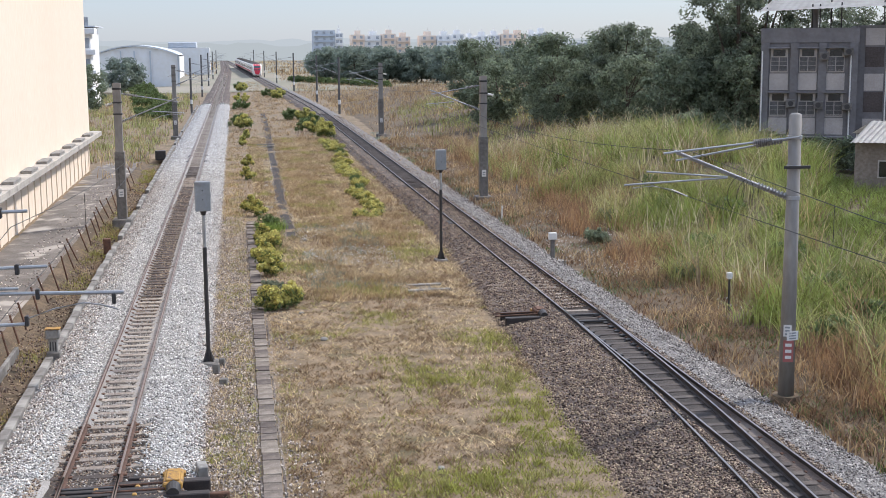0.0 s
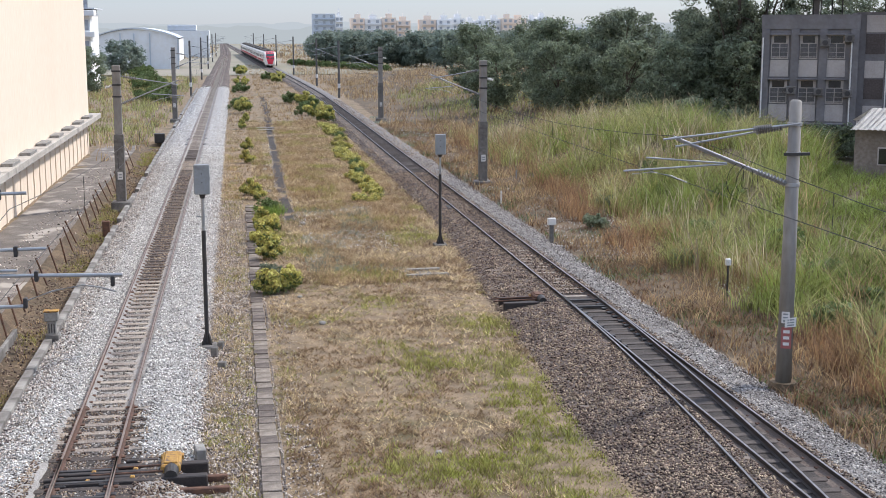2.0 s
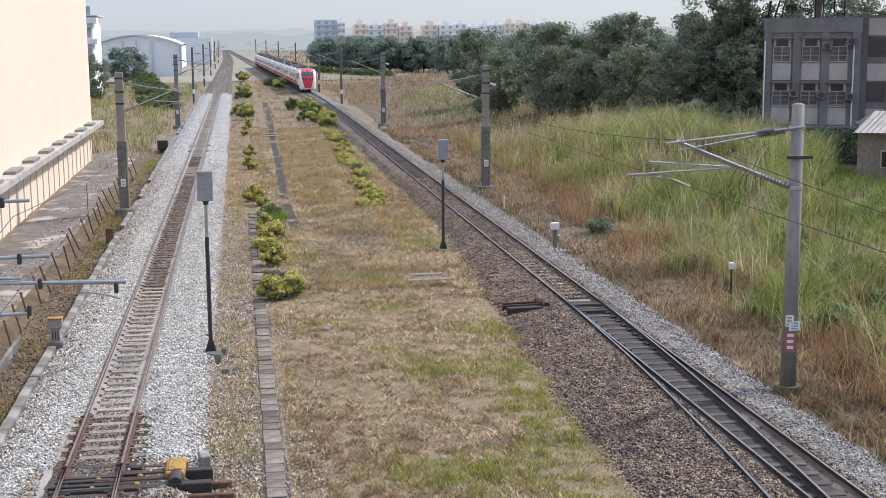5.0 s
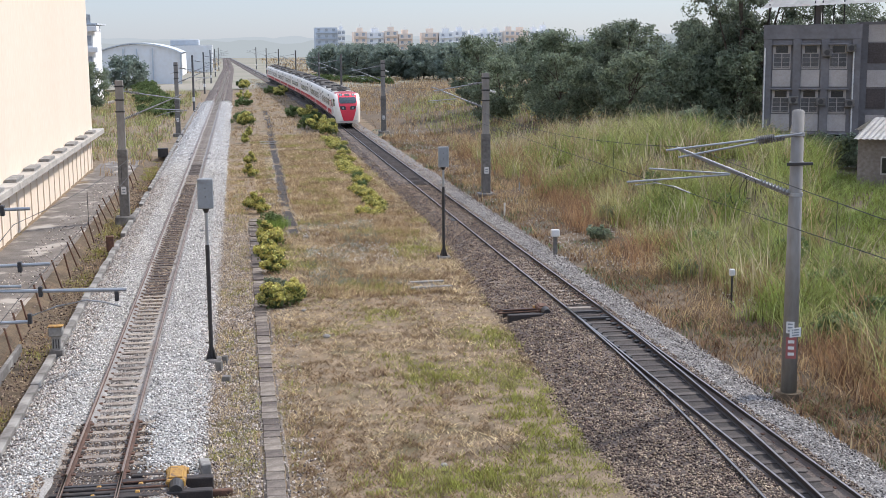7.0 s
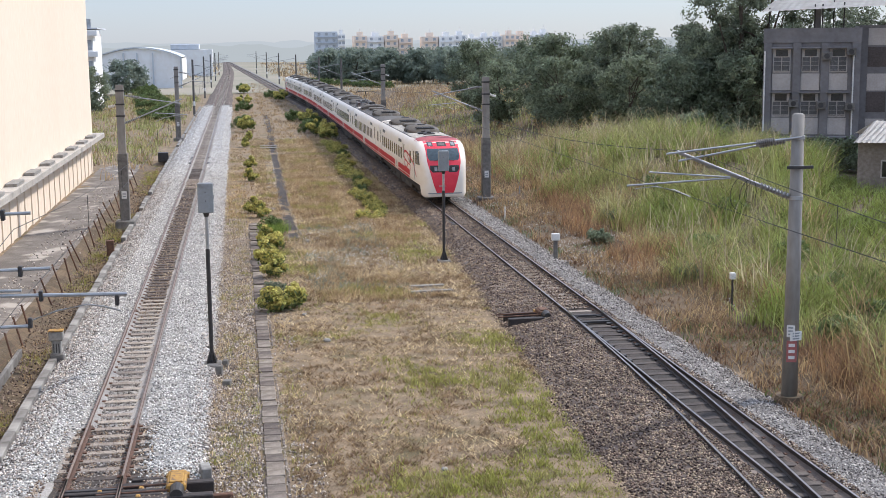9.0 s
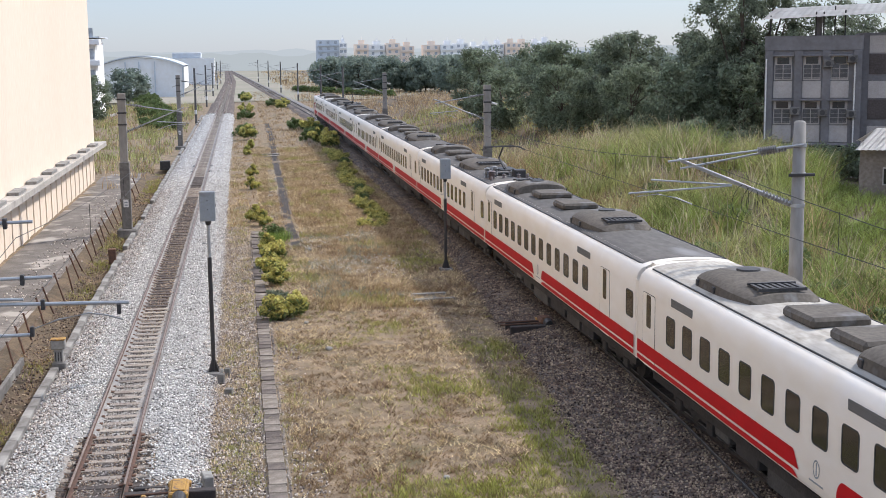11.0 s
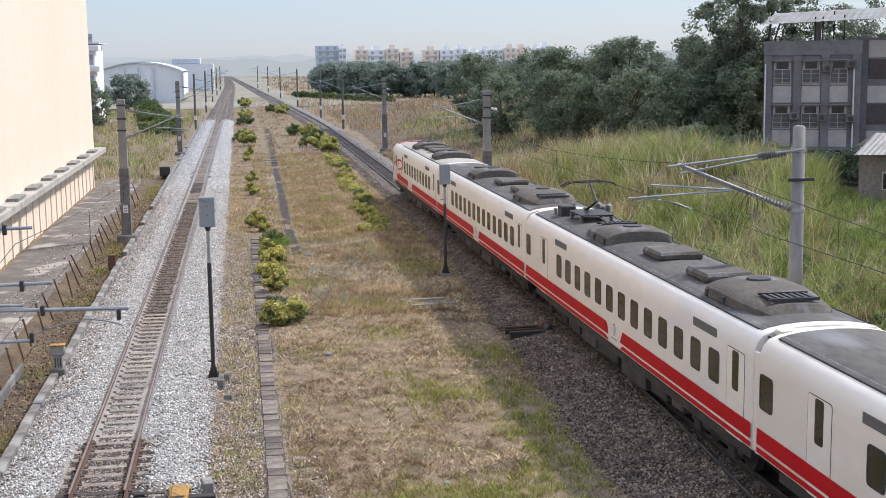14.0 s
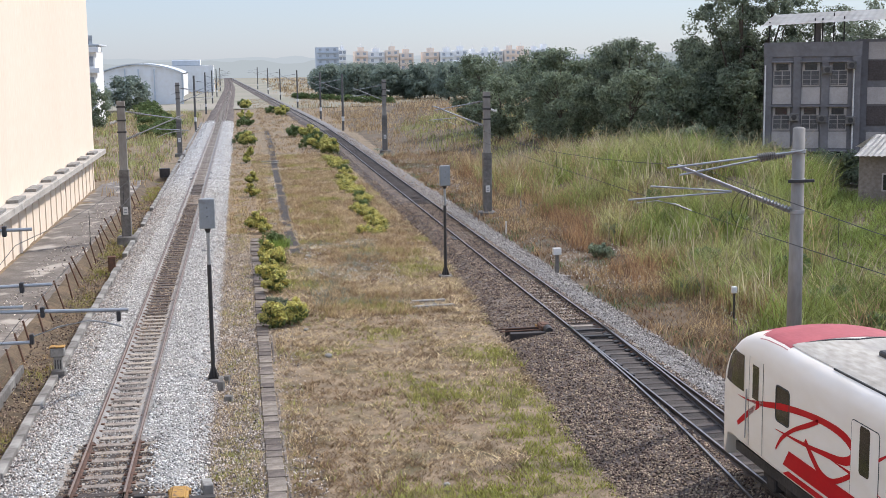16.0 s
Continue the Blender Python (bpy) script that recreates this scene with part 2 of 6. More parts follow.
def sweep(bm, path, r, seg=6):
    """A round cable along a list of points."""
    rings = []
    for i, p in enumerate(path):
        p = Vector(p)
        d = (Vector(path[min(i + 1, len(path) - 1)]) - Vector(path[max(i - 1, 0)])).normalized()
        u = d.orthogonal().normalized()
        w = d.cross(u)
        rings.append([bm.verts.new(p + r * (math.cos(2 * math.pi * k / seg) * u + math.sin(2 * math.pi * k / seg) * w)) for k in range(seg)])
    for a, b in zip(rings, rings[1:]):
        best = min(range(seg), key=lambda s: (a[0].co - b[s].co).length)
        for k in range(seg):
            bm.faces.new((a[k], a[(k + 1) % seg], b[(k + 1 + best) % seg], b[(k + best) % seg]))
    return bm


def extrude(profile, y0, y1, close=True):
    """A profile of (x, z) drawn out along y."""
    bm = bmesh.new()
    a = [bm.verts.new((x, y0, z)) for x, z in profile]
    b = [bm.verts.new((x, y1, z)) for x, z in profile]
    n = len(profile)
    for i in range(n if close else n - 1):
        j = (i + 1) % n
        bm.faces.new((a[i], a[j], b[j], b[i]))
    if close:
        bm.faces.new(a[::-1])
        bm.faces.new(b)
    bmesh.ops.recalc_face_normals(bm, faces=bm.faces)
    return bm


# ---- the lines of the two tracks ----
LEFT, RIGHT, GAUGE = -3.257, 11.216, 1.132


def bend(y, start, slope, soft):
    d = y - start
    return slope * 0.5 * (d + math.sqrt(d * d + soft * soft) - 0.0) if y > start - 4 * soft else 0.0


def left_x(y):
    return LEFT - max(0.0, bend(y, 470, 0.012, 30) - 0.09)


def right_x(y):
    return RIGHT - max(0.0, bend(y, 180, 0.028, 20) - 0.06)


def along(xf, y, off=0.0):
    """A point beside a track and the track's heading there, in degrees."""
    x = xf(y)
    h = math.degrees(math.atan2(-(xf(y + 1) - xf(y - 1)), 2))
    return x + off, h

# ---- ground and track beds ----
def steps(a, b, first, grow):
    ys, d = [a], first
    while ys[-1] < b:
        ys.append(ys[-1] + d)
        d *= grow
    return ys


def ground_sheet():
    xs = [-2500, -900, -300, -120, -60, -30] + list(np.arange(-20, 60, 0.8)) + [70, 90, 130, 200, 400, 1000, 2500]
    ys = [-400, -120, -40, 0] + list(np.arange(10, 130, 0.8)) + steps(131, 2800, 3, 1.09)
    co = []
    for y in ys:
        for x in xs:
            z = -0.40 + 0.05 * noise.noise((x * 0.35, y * 0.35, 0)) + 0.02 * noise.noise((x * 1.9, y * 1.9, 3))
            if x > 15 and 0 < y < 300:
                z += min(1.0, (x - 15) / 5) * (0.12 * noise.noise((x * 0.2, y * 0.2, 7)) - 0.05)
            if -8.7 < x < -5.3 and 0 < y < 108:
                z -= 0.6
            co.append((x, y, z))
    w = len(xs)
    faces = np.array([(j * w + i, j * w + i + 1, (j + 1) * w + i + 1, (j + 1) * w + i) for j in range(len(ys) - 1) for i in range(w - 1)])
    return arrays("ground", np.array(co), faces, M["ground"], "dry brownish turf and bare soil between the tracks", "ground", "structure")


def bed(name, xf, cross, ys, mat, label):
    """A ballast bed: a cross-section (offset, height) along a track, roughened."""
    co, n = [], len(cross(ys[0]))
    for y in ys:
        for o, z in cross(y):
            co.append((xf(y) + o + 0.05 * noise.noise((o * 3, y * 0.9, 1)), y, z + 0.025 * noise.noise((o * 4, y * 2.1, 5))))
    faces = np.array([(j * n + i, j * n + i + 1, (j + 1) * n + i + 1, (j + 1) * n + i) for j in range(len(ys) - 1) for i in range(n - 1)])
    return arrays(name, np.array(co), faces, mat, label, "ballast", "structure")


def ridge(lo, hi, top):
    k = 24
    return [(lo + (hi - lo) * i / k, top(lo + (hi - lo) * i / k)) for i in range(k + 1)]


def bank(a, b, crown, z=-0.10, foot=-0.47, inner=0.45):
    """Height across a bed that is level within crown of the middle and falls to both feet."""
    def f(o):
        if abs(o) < inner:
            return z - 0.09
        if o < -crown:
            return z + (foot - z) * min(1, (-crown - o) / (-crown - a))
        if o > crown:
            return z + (foot - z) * min(1, (o - crown) / (b - crown))
        return z
    return f


near = list(np.arange(-60, 140, 0.5)) + steps(141, 1500, 2, 1.05)
ground_sheet()
bed("ballast_bed", left_x, lambda y: ridge(-2.65, 2.35, bank(-2.65, 2.35, 1.55, inner=0.95 if y < 31 else 0.45)), [y for y in near if y < 207], M["ballast_white"],
    "pale grey crushed stone ballast under the track")
bed("ballast_between_rails", left_x, lambda y: [(-0.5, -0.20), (-0.3, -0.178), (0, -0.17), (0.3, -0.178), (0.5, -0.20)], [y for y in near if 46 < y < 207], M["ballast_brown"],
    "dull brown stone ballast between the rails")
bed("ballast_between_rails", left_x, lambda y: [(-1.3, -0.096), (-0.95, -0.15), (-0.5, -0.165), (0, -0.16), (0.5, -0.165), (0.95, -0.15), (1.35, -0.096)] if y < 27 else [(-1.0, -0.15), (-0.7, -0.17), (-0.3, -0.17), (0, -0.165), (0.3, -0.17), (0.7, -0.17), (1.0, -0.15)],
    [y for y in near if y < 31], M["ballast_oily"], "oil-blackened ballast between the rails of the turnout")
bed("ballast_bed", left_x, lambda y: ridge(-2.5, 2.3, bank(-2.5, 2.3, 1.5, -0.15)), [y for y in near if y > 205], M["ballast_brown"],
    "dull brown ballast under the distant track")


def right_lo(y):
    return -4.0 if y < 25 else -4.0 + min(2.0, (y - 25) * 0.05) if y < 65 else -2.0


bed("ballast_bed", right_x, lambda y: ridge(right_lo(y), 0.9, bank(right_lo(y), 2.4, 1.3)), near, M["ballast_brown"],
    "rust-stained brown stone ballast under the track")
bed("ballast_between_rails", right_x, lambda y: [(-0.5, -0.19), (-0.3, -0.172), (0, -0.165), (0.3, -0.172), (0.5, -0.19)], [y for y in near if y < 42], M["ballast_oily"],
    "oil-blackened ballast between the rails of the turnout")
bed("ballast_bed", right_x, lambda y: ridge(0.8, 2.3 if y > 40 else 2.6, bank(-2, 2.5, 1.4, -0.105)), near, M["ballast_grey"],
    "lighter grey stone ballast on the track shoulder")



def swell(v):
    t = np.clip(v, 0, 1)
    return t * t * (3 - 2 * t)


def mound(x, y):
    """Swell, low hump and dip before the grey building, shaped to fit the reed tops in the camera's view."""
    x, y = np.asarray(x, float), np.asarray(y, float)
    hump = 1.75 * np.exp(-((x - 25.5) ** 2 / 45 + (y - 76) ** 2 / 260))
    dip = 1.1 * swell((x - 30) / 7) * (1 - swell((y - 84) / 10))
    return 1.5 * swell((x - 18) / 14) + hump - dip


def verge():
    """Dark weedy soil under the reeds, with a ragged edge along the ballast."""
    ys = list(np.arange(12, 240, 1.0))
    xs = [0, 0.4, 1.0, 2] + list(range(3, 27)) + [29, 33, 45, 70]
    co = []
    for y in ys:
        e = 13.42 + 0.25 * noise.noise((y * 0.35, 0, 1)) + 0.25 * noise.noise((y * 1.3, 0, 4)) + 0.012 * max(0, y - 60)
        for k in xs:
            co.append((e + k, y, -0.42 + min(1, k) * 0.13 + float(mound(e + k, y)) + 0.04 * noise.noise((k, y * 0.5, 8))))
    w = len(xs)
    faces = np.array([(j * w + i, j * w + i + 1, (j + 1) * w + i + 1, (j + 1) * w + i) for j in range(len(ys) - 1) for i in range(w - 1)])
    arrays("verge", np.array(co), faces, M["soil"], "dark brown weedy soil beside the track", "ground", "structure")


verge()

# ---- tracks ----
RAIL = [(-0.063, -0.15), (0.063, -0.15), (0.063, -0.138), (0.012, -0.12), (0.012, -0.04), (0.033, -0.03), (0.033, -0.004),
        (-0.033, -0.004), (-0.033, -0.03), (-0.012, -0.04), (-0.012, -0.12), (-0.063, -0.138)]


def rail(name, fx, ys, parent, label, side="rail_side", head="rail_head"):
    bm = bmesh.new()
    rows = [[bm.verts.new((fx(y) + x, y, z)) for x, z in RAIL] for y in ys]
    for a, b in zip(rows, rows[1:]):
        for i in range(len(RAIL)):
            j = (i + 1) % len(RAIL)
            bm.faces.new((a[i], b[i], b[j], a[j]))
    r = part(name, bm, M[side], parent, label)
    bm = bmesh.new()
    rows = [[bm.verts.new((fx(y) + x, y, z)) for x, z in ((-0.03, -0.010), (-0.02, 0.0), (0.02, 0.0), (0.03, -0.010))] for y in ys]
    for a, b in zip(rows, rows[1:]):
        for i in range(3):
            bm.faces.new((a[i], b[i], b[i + 1], a[i + 1]))
    part("running_surface", bm, M[head], r, "worn rail head")
    return r


def sleeper_mesh(name, half, mat):
    bm = block(-half, half, -0.11, 0.11, -0.30, -0.145, 0.015)
    me = bpy.data.meshes.new(name)
    bm.to_mesh(me)
    bm.free()
    me.materials.append(mat)
    return me


FASTEN = bmesh.new()
for sx in (-GAUGE / 2, GAUGE / 2):
    for o in (-0.1, 0.1):
        box(FASTEN, sx + o - 0.045, sx + o + 0.045, -0.06, 0.06, -0.15, -0.115, 0.01)
fasten_mesh = bpy.data.meshes.new("rail_clips")
FASTEN.to_mesh(fasten_mesh)
FASTEN.free()
fasten_mesh.materials.append(M["rust"])


def track(xf, y0, label, half, mat, dark, rail_ys, side, head):
    t = thing("railway_track", pose(0, 0, 0), label, "railway track", "railway tracks", "structure")
    for s in (-1, 1):
        rail("rail", lambda y: xf(y) + s * GAUGE / 2, rail_ys, t, "steel rail with a worn top", side, head)
    me, me2 = sleeper_mesh("sleeper", half, mat), sleeper_mesh("sleeper", half + 0.1, M["sleeper_dark"])
    rest = bmesh.new()
    y, i = y0, 0
    rng = random.Random(5)
    while y < 420:
        x, h = along(xf, y)
        if i < 290:
            ob = new("sleeper", me2 if dark(y) else me)
            ob.parent = t
            ob.matrix_local = pose(x + rng.uniform(-0.02, 0.02), y, rng.uniform(-0.01, 0.008), 0, 0, h + rng.uniform(-0.6, 0.6))
            if y < 75:
                c = new("rail_clips", fasten_mesh)
                c.parent = ob
        else:
            box(rest, x - half, x + half, y - 0.11, y + 0.11, -0.3, -0.145)
        y += 0.61
        i += 1
    ob = part("distant_sleepers", rest, mat, t)
    ob["kind"] = "stuff"
    return t


rail_ys = [-150, -60, 0] + list(np.arange(10, 200, 10.0)) + steps(200, 1400, 8, 1.05)
left_track = track(left_x, -6, "single railway track on weathered sleepers in pale ballast", 1.0, M["sleeper"], lambda y: y < 27.5 or 47 < y < 84 or 90 < y < 98, rail_ys, "rail_side", "rail_head_dull")
right_track = track(right_x, -6, "curving railway track on dark sleepers in brown ballast", 1.0, M["sleeper"], lambda y: y < 41 or 52 < y < 64 or y > 66, rail_ys, "rail_dark", "rail_head")


# ---- cream building beside the line ----
def cream_building():
    b = thing("building", pose(-11.0, 99.5, 0), "tall cream-rendered building with a concrete ledge along its foot", "building")
    part("wall", block(-14, 0, -75, 0, 2.5, 26), M["cream"], b, "smooth cream rendered wall")
    part("lower_wall", block(-14, -0.12, -75, -0.25, -0.6, 2.35), M["cream"], b, "cream lower wall with shallow piers")
    ledge = bmesh.new()
    box(ledge, -0.4, 0.75, -75, 1.4, 2.15, 2.5, 0.02)
    part("ledge", ledge, M["ledge"], b, "weathered projecting concrete ledge")
    me = bpy.data.meshes.new("pier")
    bm = block(-0.13, -0.06, -0.2, 0.2, -0.6, 2.2, 0.01)
    bm.to_mesh(me)
    bm.free()
    me.materials.append(M["cream"])
    for i in range(22):
        o = new("pier", me)
        o.parent = b
        o.matrix_local = pose(0, -0.4 - 2.2 * i, 0)
    me = bpy.data.meshes.new("upstand")
    bm = block(0.05, 0.60, -1.1, 1.1, 2.48, 2.66, 0.02)
    bm.to_mesh(me)
    bm.free()
    me.materials.append(M["concrete"])
    for i in range(11):
        o = new("upstand", me)
        o.parent = b
        o.matrix_local = pose(0, -4.0 - 5.4 * i, 0)
    return b


cream_building()

# ---- the hazy end of the plain ----
def backdrop(x0, x1, y, top, rough, colour, label, seed):
    """A flat sheet cut like a far treeline, glowing in the haze's pale tone."""
    bm = bmesh.new()
    n = int((x1 - x0) / 6)
    pts = []
    for i in range(n + 1):
        x = x0 + (x1 - x0) * i / n
        pts.append((x, top + rough * (0.6 * noise.noise((x * 0.012, seed, 2)) + 0.35 * noise.noise((x * 0.05, seed, 5)) + 0.2 * noise.noise((x * 0.2, seed, 9)))))
    a = [bm.verts.new((x, y, -2)) for x, z in pts]
    b = [bm.verts.new((x, y, z)) for x, z in pts]
    for i in range(n):
        bm.faces.new((a[i], a[i + 1], b[i + 1], b[i]))
    m = bpy.data.materials.new("distant_haze_glow")
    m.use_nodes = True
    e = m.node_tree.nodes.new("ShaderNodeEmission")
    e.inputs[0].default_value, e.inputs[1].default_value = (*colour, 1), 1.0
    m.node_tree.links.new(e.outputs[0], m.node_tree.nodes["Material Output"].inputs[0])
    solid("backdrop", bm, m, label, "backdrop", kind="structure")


backdrop(-460, 560, 1150, 13, 6, (0.44, 0.485, 0.535), "pale glowing haze sheet cut like a far treeline", 2)
backdrop(-420, 520, 780, 9.5, 6, (0.40, 0.44, 0.475), "glowing haze-coloured treeline sheet at the end of the plain", 3)
# haze is put into the base colour of this far field
M["far_field"] = material("haze_paled_field", (0.30, 0.265, 0.21), (0.22, 0.21, 0.15), scale=0.03, fine=0.4, rough=1.0, speck=0.8)
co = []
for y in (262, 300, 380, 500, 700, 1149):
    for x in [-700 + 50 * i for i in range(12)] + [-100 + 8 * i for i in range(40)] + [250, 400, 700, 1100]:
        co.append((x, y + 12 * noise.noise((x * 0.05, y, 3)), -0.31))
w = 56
arrays("field", np.array(co), np.array([(j * w + i, j * w + i + 1, (j + 1) * w + i + 1, (j + 1) * w + i) for j in range(5) for i in range(w - 1)]), M["far_field"], "open field far off, paled by haze in its base colour", "field", "structure")

# ---- the train ----
from mathutils.bvhtree import BVHTree

M.update(
    car_white=material("white_coach_paint", (0.79, 0.725, 0.645), (0.75, 0.685, 0.605), scale=0.35, fine=3, rough=0.5, speck=0.94,
                       spots=(0.66, 0.61, 0.56), spot_scale=0.5, spot_at=0.62, stretch=(1, 0.4, 1), spec=0.25),
    car_red=material("red_coach_paint", (0.50, 0.008, 0.014), (0.45, 0.007, 0.012), scale=1.5, rough=0.5, speck=0.9, spec=0.15),
    face_red=material("red_front_paint", (0.72, 0.04, 0.07), (0.66, 0.036, 0.06), scale=1.5, rough=0.4, speck=0.9),
    cap_red=material("faded_red_roof_paint", (0.40, 0.085, 0.095), (0.33, 0.07, 0.08), scale=1.5, rough=0.7, speck=0.85),
    roof_grey=material("sooty_grey_roof", (0.125, 0.112, 0.10), (0.08, 0.072, 0.066), scale=0.7, rough=0.8, bump=0.1,
                       spots=(0.19, 0.185, 0.18), spot_scale=0.4, spot_at=0.56, stretch=(1, 0.35, 1)),
    roof_cream=material("dusty_cream_roof", (0.50, 0.46, 0.40), (0.40, 0.365, 0.32), scale=0.8, rough=0.85,
                        spots=(0.27, 0.25, 0.225), spot_scale=0.6, spot_at=0.58, stretch=(1, 0.35, 1)),
    ac=material("dark_grey_ventilator", (0.13, 0.108, 0.085), (0.085, 0.07, 0.056), scale=1.2, rough=0.8, spots=(0.15, 0.14, 0.132), spot_scale=1.2, spot_at=0.56),
    under=material("grimy_underframe", (0.075, 0.065, 0.06), (0.045, 0.04, 0.038), scale=2, rough=0.9, per_object=0.3),
    under_box=material("dusty_equipment_case", (0.12, 0.11, 0.10), (0.075, 0.068, 0.062), scale=2, rough=0.9, per_object=0.3),
    car_glass=material("tinted_coach_glass", (0.018, 0.017, 0.018), (0.028, 0.025, 0.025), scale=1, rough=0.1, spec=0.6),
    front_glass=material("windscreen_glass", (0.03, 0.05, 0.06), (0.05, 0.075, 0.085), scale=0.8, rough=0.06, spec=0.7),
    gasket=plain("dark_rubber_gasket", (0.03, 0.03, 0.03), 0.7),
    vent=material("grey_louvre", (0.17, 0.165, 0.16), (0.12, 0.115, 0.11), scale=20, rough=0.7, stretch=(1, 0.05, 4)),
    lamp=plain("clear_lamp_glass", (0.30, 0.31, 0.32), 0.15),
    insulator=plain("brown_glazed_insulator", (0.16, 0.12, 0.11), 0.3),
)

LEN = 10.16          # half a carriage body
SECTION_W, ROOF, FLOOR = 1.44, 3.60, 1.07


def cross(w, zb, zt):
    d = min(0.68, (zt - zb) * 0.45)
    half = [(w * 0.55, zb), (w * 0.95, zb), (w * 0.992, zb + 0.06), (w, zb + 0.22), (w, zt - d), (w * 0.992, zt - d * 0.68), (w * 0.955, zt - d * 0.44), (w * 0.87, zt - d * 0.25),
            (w * 0.72, zt - d * 0.14), (w * 0.5, zt - d * 0.06), (w * 0.25, zt - d * 0.015)]
    return half + [(0, zt)] + [(-x, z) for x, z in reversed(half)]


def loft(sections):
    bm = bmesh.new()
    rings = [[bm.verts.new((x, y, z)) for x, z in cross(w, zb, zt)] for y, w, zb, zt in sections]
    n = len(rings[0])
    for a, b in zip(rings, rings[1:]):
        for i in range(n):
            j = (i + 1) % n
            bm.faces.new((a[i], a[j], b[j], b[i]))
    bm.faces.new(rings[0])
    bm.faces.new(rings[-1][::-1])
    bmesh.ops.recalc_face_normals(bm, faces=bm.faces)
    return bm


def mesh_of(name, bm, mat, smooth=False):
    me = bpy.data.meshes.new(name)
    bm.to_mesh(me)
    bm.free()
    me.materials.append(mat)
    if smooth:
        me.polygons.foreach_set("use_smooth", [True] * len(me.polygons))
        me.set_sharp_from_angle(angle=radians(32))
    return me


def child(name, me, parent, m=None, label=""):
    ob = new(name, me)
    ob.parent = parent
    if m is not None:
        ob.matrix_local = m
    if label:
        ob["label"] = label
    return ob


def drape(tree, grid, way, lift=0.008):
    """A sheet laid on a surface: grid of points, each pushed along way until it meets the surface."""
    bm = bmesh.new()
    way = Vector(way)
    rows = []
    for line in grid:
        row = []
        for p in line:
            hit = tree.ray_cast(Vector(p), way)[0]
            row.append(bm.verts.new((hit if hit is not None else Vector(p) + way * 1.0) - way * lift))
        rows.append(row)
    for a, b in zip(rows, rows[1:]):
        for i in range(len(a) - 1):
            bm.faces.new((a[i], a[i + 1], b[i + 1], b[i]))
    bmesh.ops.recalc_face_normals(bm, faces=bm.faces)
    if bm.faces and sum(f.normal.dot(way) for f in bm.faces) > 0:
        bmesh.ops.reverse_faces(bm, faces=bm.faces)
    return bm


def rounded(w, h, r, depth, hole=None):
    """A rounded pane in the yz plane, facing +x from x = 0 to depth; with hole, a frame round it."""
    def ring(w_, h_, r_):
        pts = []
        for cx, cz, a0 in ((w_ / 2 - r_, h_ / 2 - r_, 0), (-w_ / 2 + r_, h_ / 2 - r_, 90), (-w_ / 2 + r_, -h_ / 2 + r_, 180), (w_ / 2 - r_, -h_ / 2 + r_, 270)):
            for k in range(4):
                a = radians(a0 + k * 30)
                pts.append((cx + r_ * math.cos(a), cz + r_ * math.sin(a)))
        return pts
    bm = bmesh.new()
    out = ring(w, h, r)
    a = [bm.verts.new((0, y, z)) for y, z in out]
    b = [bm.verts.new((depth, y, z)) for y, z in out]
    n = len(out)
    for i in range(n):
        j = (i + 1) % n
        bm.faces.new((a[i], a[j], b[j], b[i]))
    if hole:
        inn = ring(w - 2 * hole, h - 2 * hole, max(0.01, r - hole))
        c = [bm.verts.new((depth, y, z)) for y, z in inn]
        d = [bm.verts.new((0, y, z)) for y, z in inn]
        for i in range(n):
            j = (i + 1) % n
            bm.faces.new((b[i], b[j], c[j], c[i]))
            bm.faces.new((c[i], c[j], d[j], d[i]))
    else:
        bm.faces.new(b)
    bmesh.ops.recalc_face_normals(bm, faces=bm.faces)
    return bm


WIN = mesh_of("window", rounded(0.63, 0.71, 0.10, 0.012, 0.03), M["gasket"])
PANE = mesh_of("pane", rounded(0.58, 0.66, 0.08, 0.007), M["car_glass"])
DOOR = mesh_of("door", rounded(0.92, 1.82, 0.06, 0.010), M["car_white"])
DOOR_RIM = mesh_of("door_seal", rounded(0.955, 1.85, 0.08, 0.007, 0.017), M["gasket"])
DOOR_PANE = mesh_of("pane", rounded(0.34, 0.82, 0.06, 0.005), M["car_glass"])
VENT = mesh_of("air_grille", rounded(1.42, 0.19, 0.015, 0.010, 0.0), M["vent"])


def hood_mesh():
    """Rooftop ventilator: an arched housing with a sloping, grilled end."""
    bm = bmesh.new()
    rows = []
    for y, w, h in ((-1.55, 0.62, 0.06), (-1.35, 0.80, 0.24), (-0.55, 0.95, 0.33), (0.15, 1.02, 0.42), (1.15, 1.02, 0.42), (1.38, 0.97, 0.36), (1.5, 0.92, 0.08)):
        rows.append([bm.verts.new((w * math.cos(a), y, h * math.sin(a) ** 0.55 if a not in (0, math.pi) else 0)) for a in [math.pi * k / 12 for k in range(13)]])
    for a, b in zip(rows, rows[1:]):
        for i in range(12):
            bm.faces.new((a[i], a[i + 1], b[i + 1], b[i]))
    bm.faces.new(rows[0])
    bm.faces.new(rows[-1][::-1])
    bmesh.ops.recalc_face_normals(bm, faces=bm.faces)
    return bm


HOOD = mesh_of("ventilator", hood_mesh(), M["ac"], True)
g = bmesh.new()
for k in range(7):
    box(g, -0.5 + k * 0.15, -0.42 + k * 0.15, -1.2, -0.65, 0.30, 0.34)
box(g, -0.55, 0.55, -1.24, -1.19, 0.27, 0.335)
box(g, -0.55, 0.55, -0.66, -0.61, 0.31, 0.36)
GRILLE = mesh_of("grille", g, M["dark_steel"])
g = bmesh.new()
bmesh.ops.create_cone(g, cap_ends=True, segments=16, radius1=0.28, radius2=0.26, depth=0.05, matrix=Matrix.Translation((0, 0.65, 0.43)))
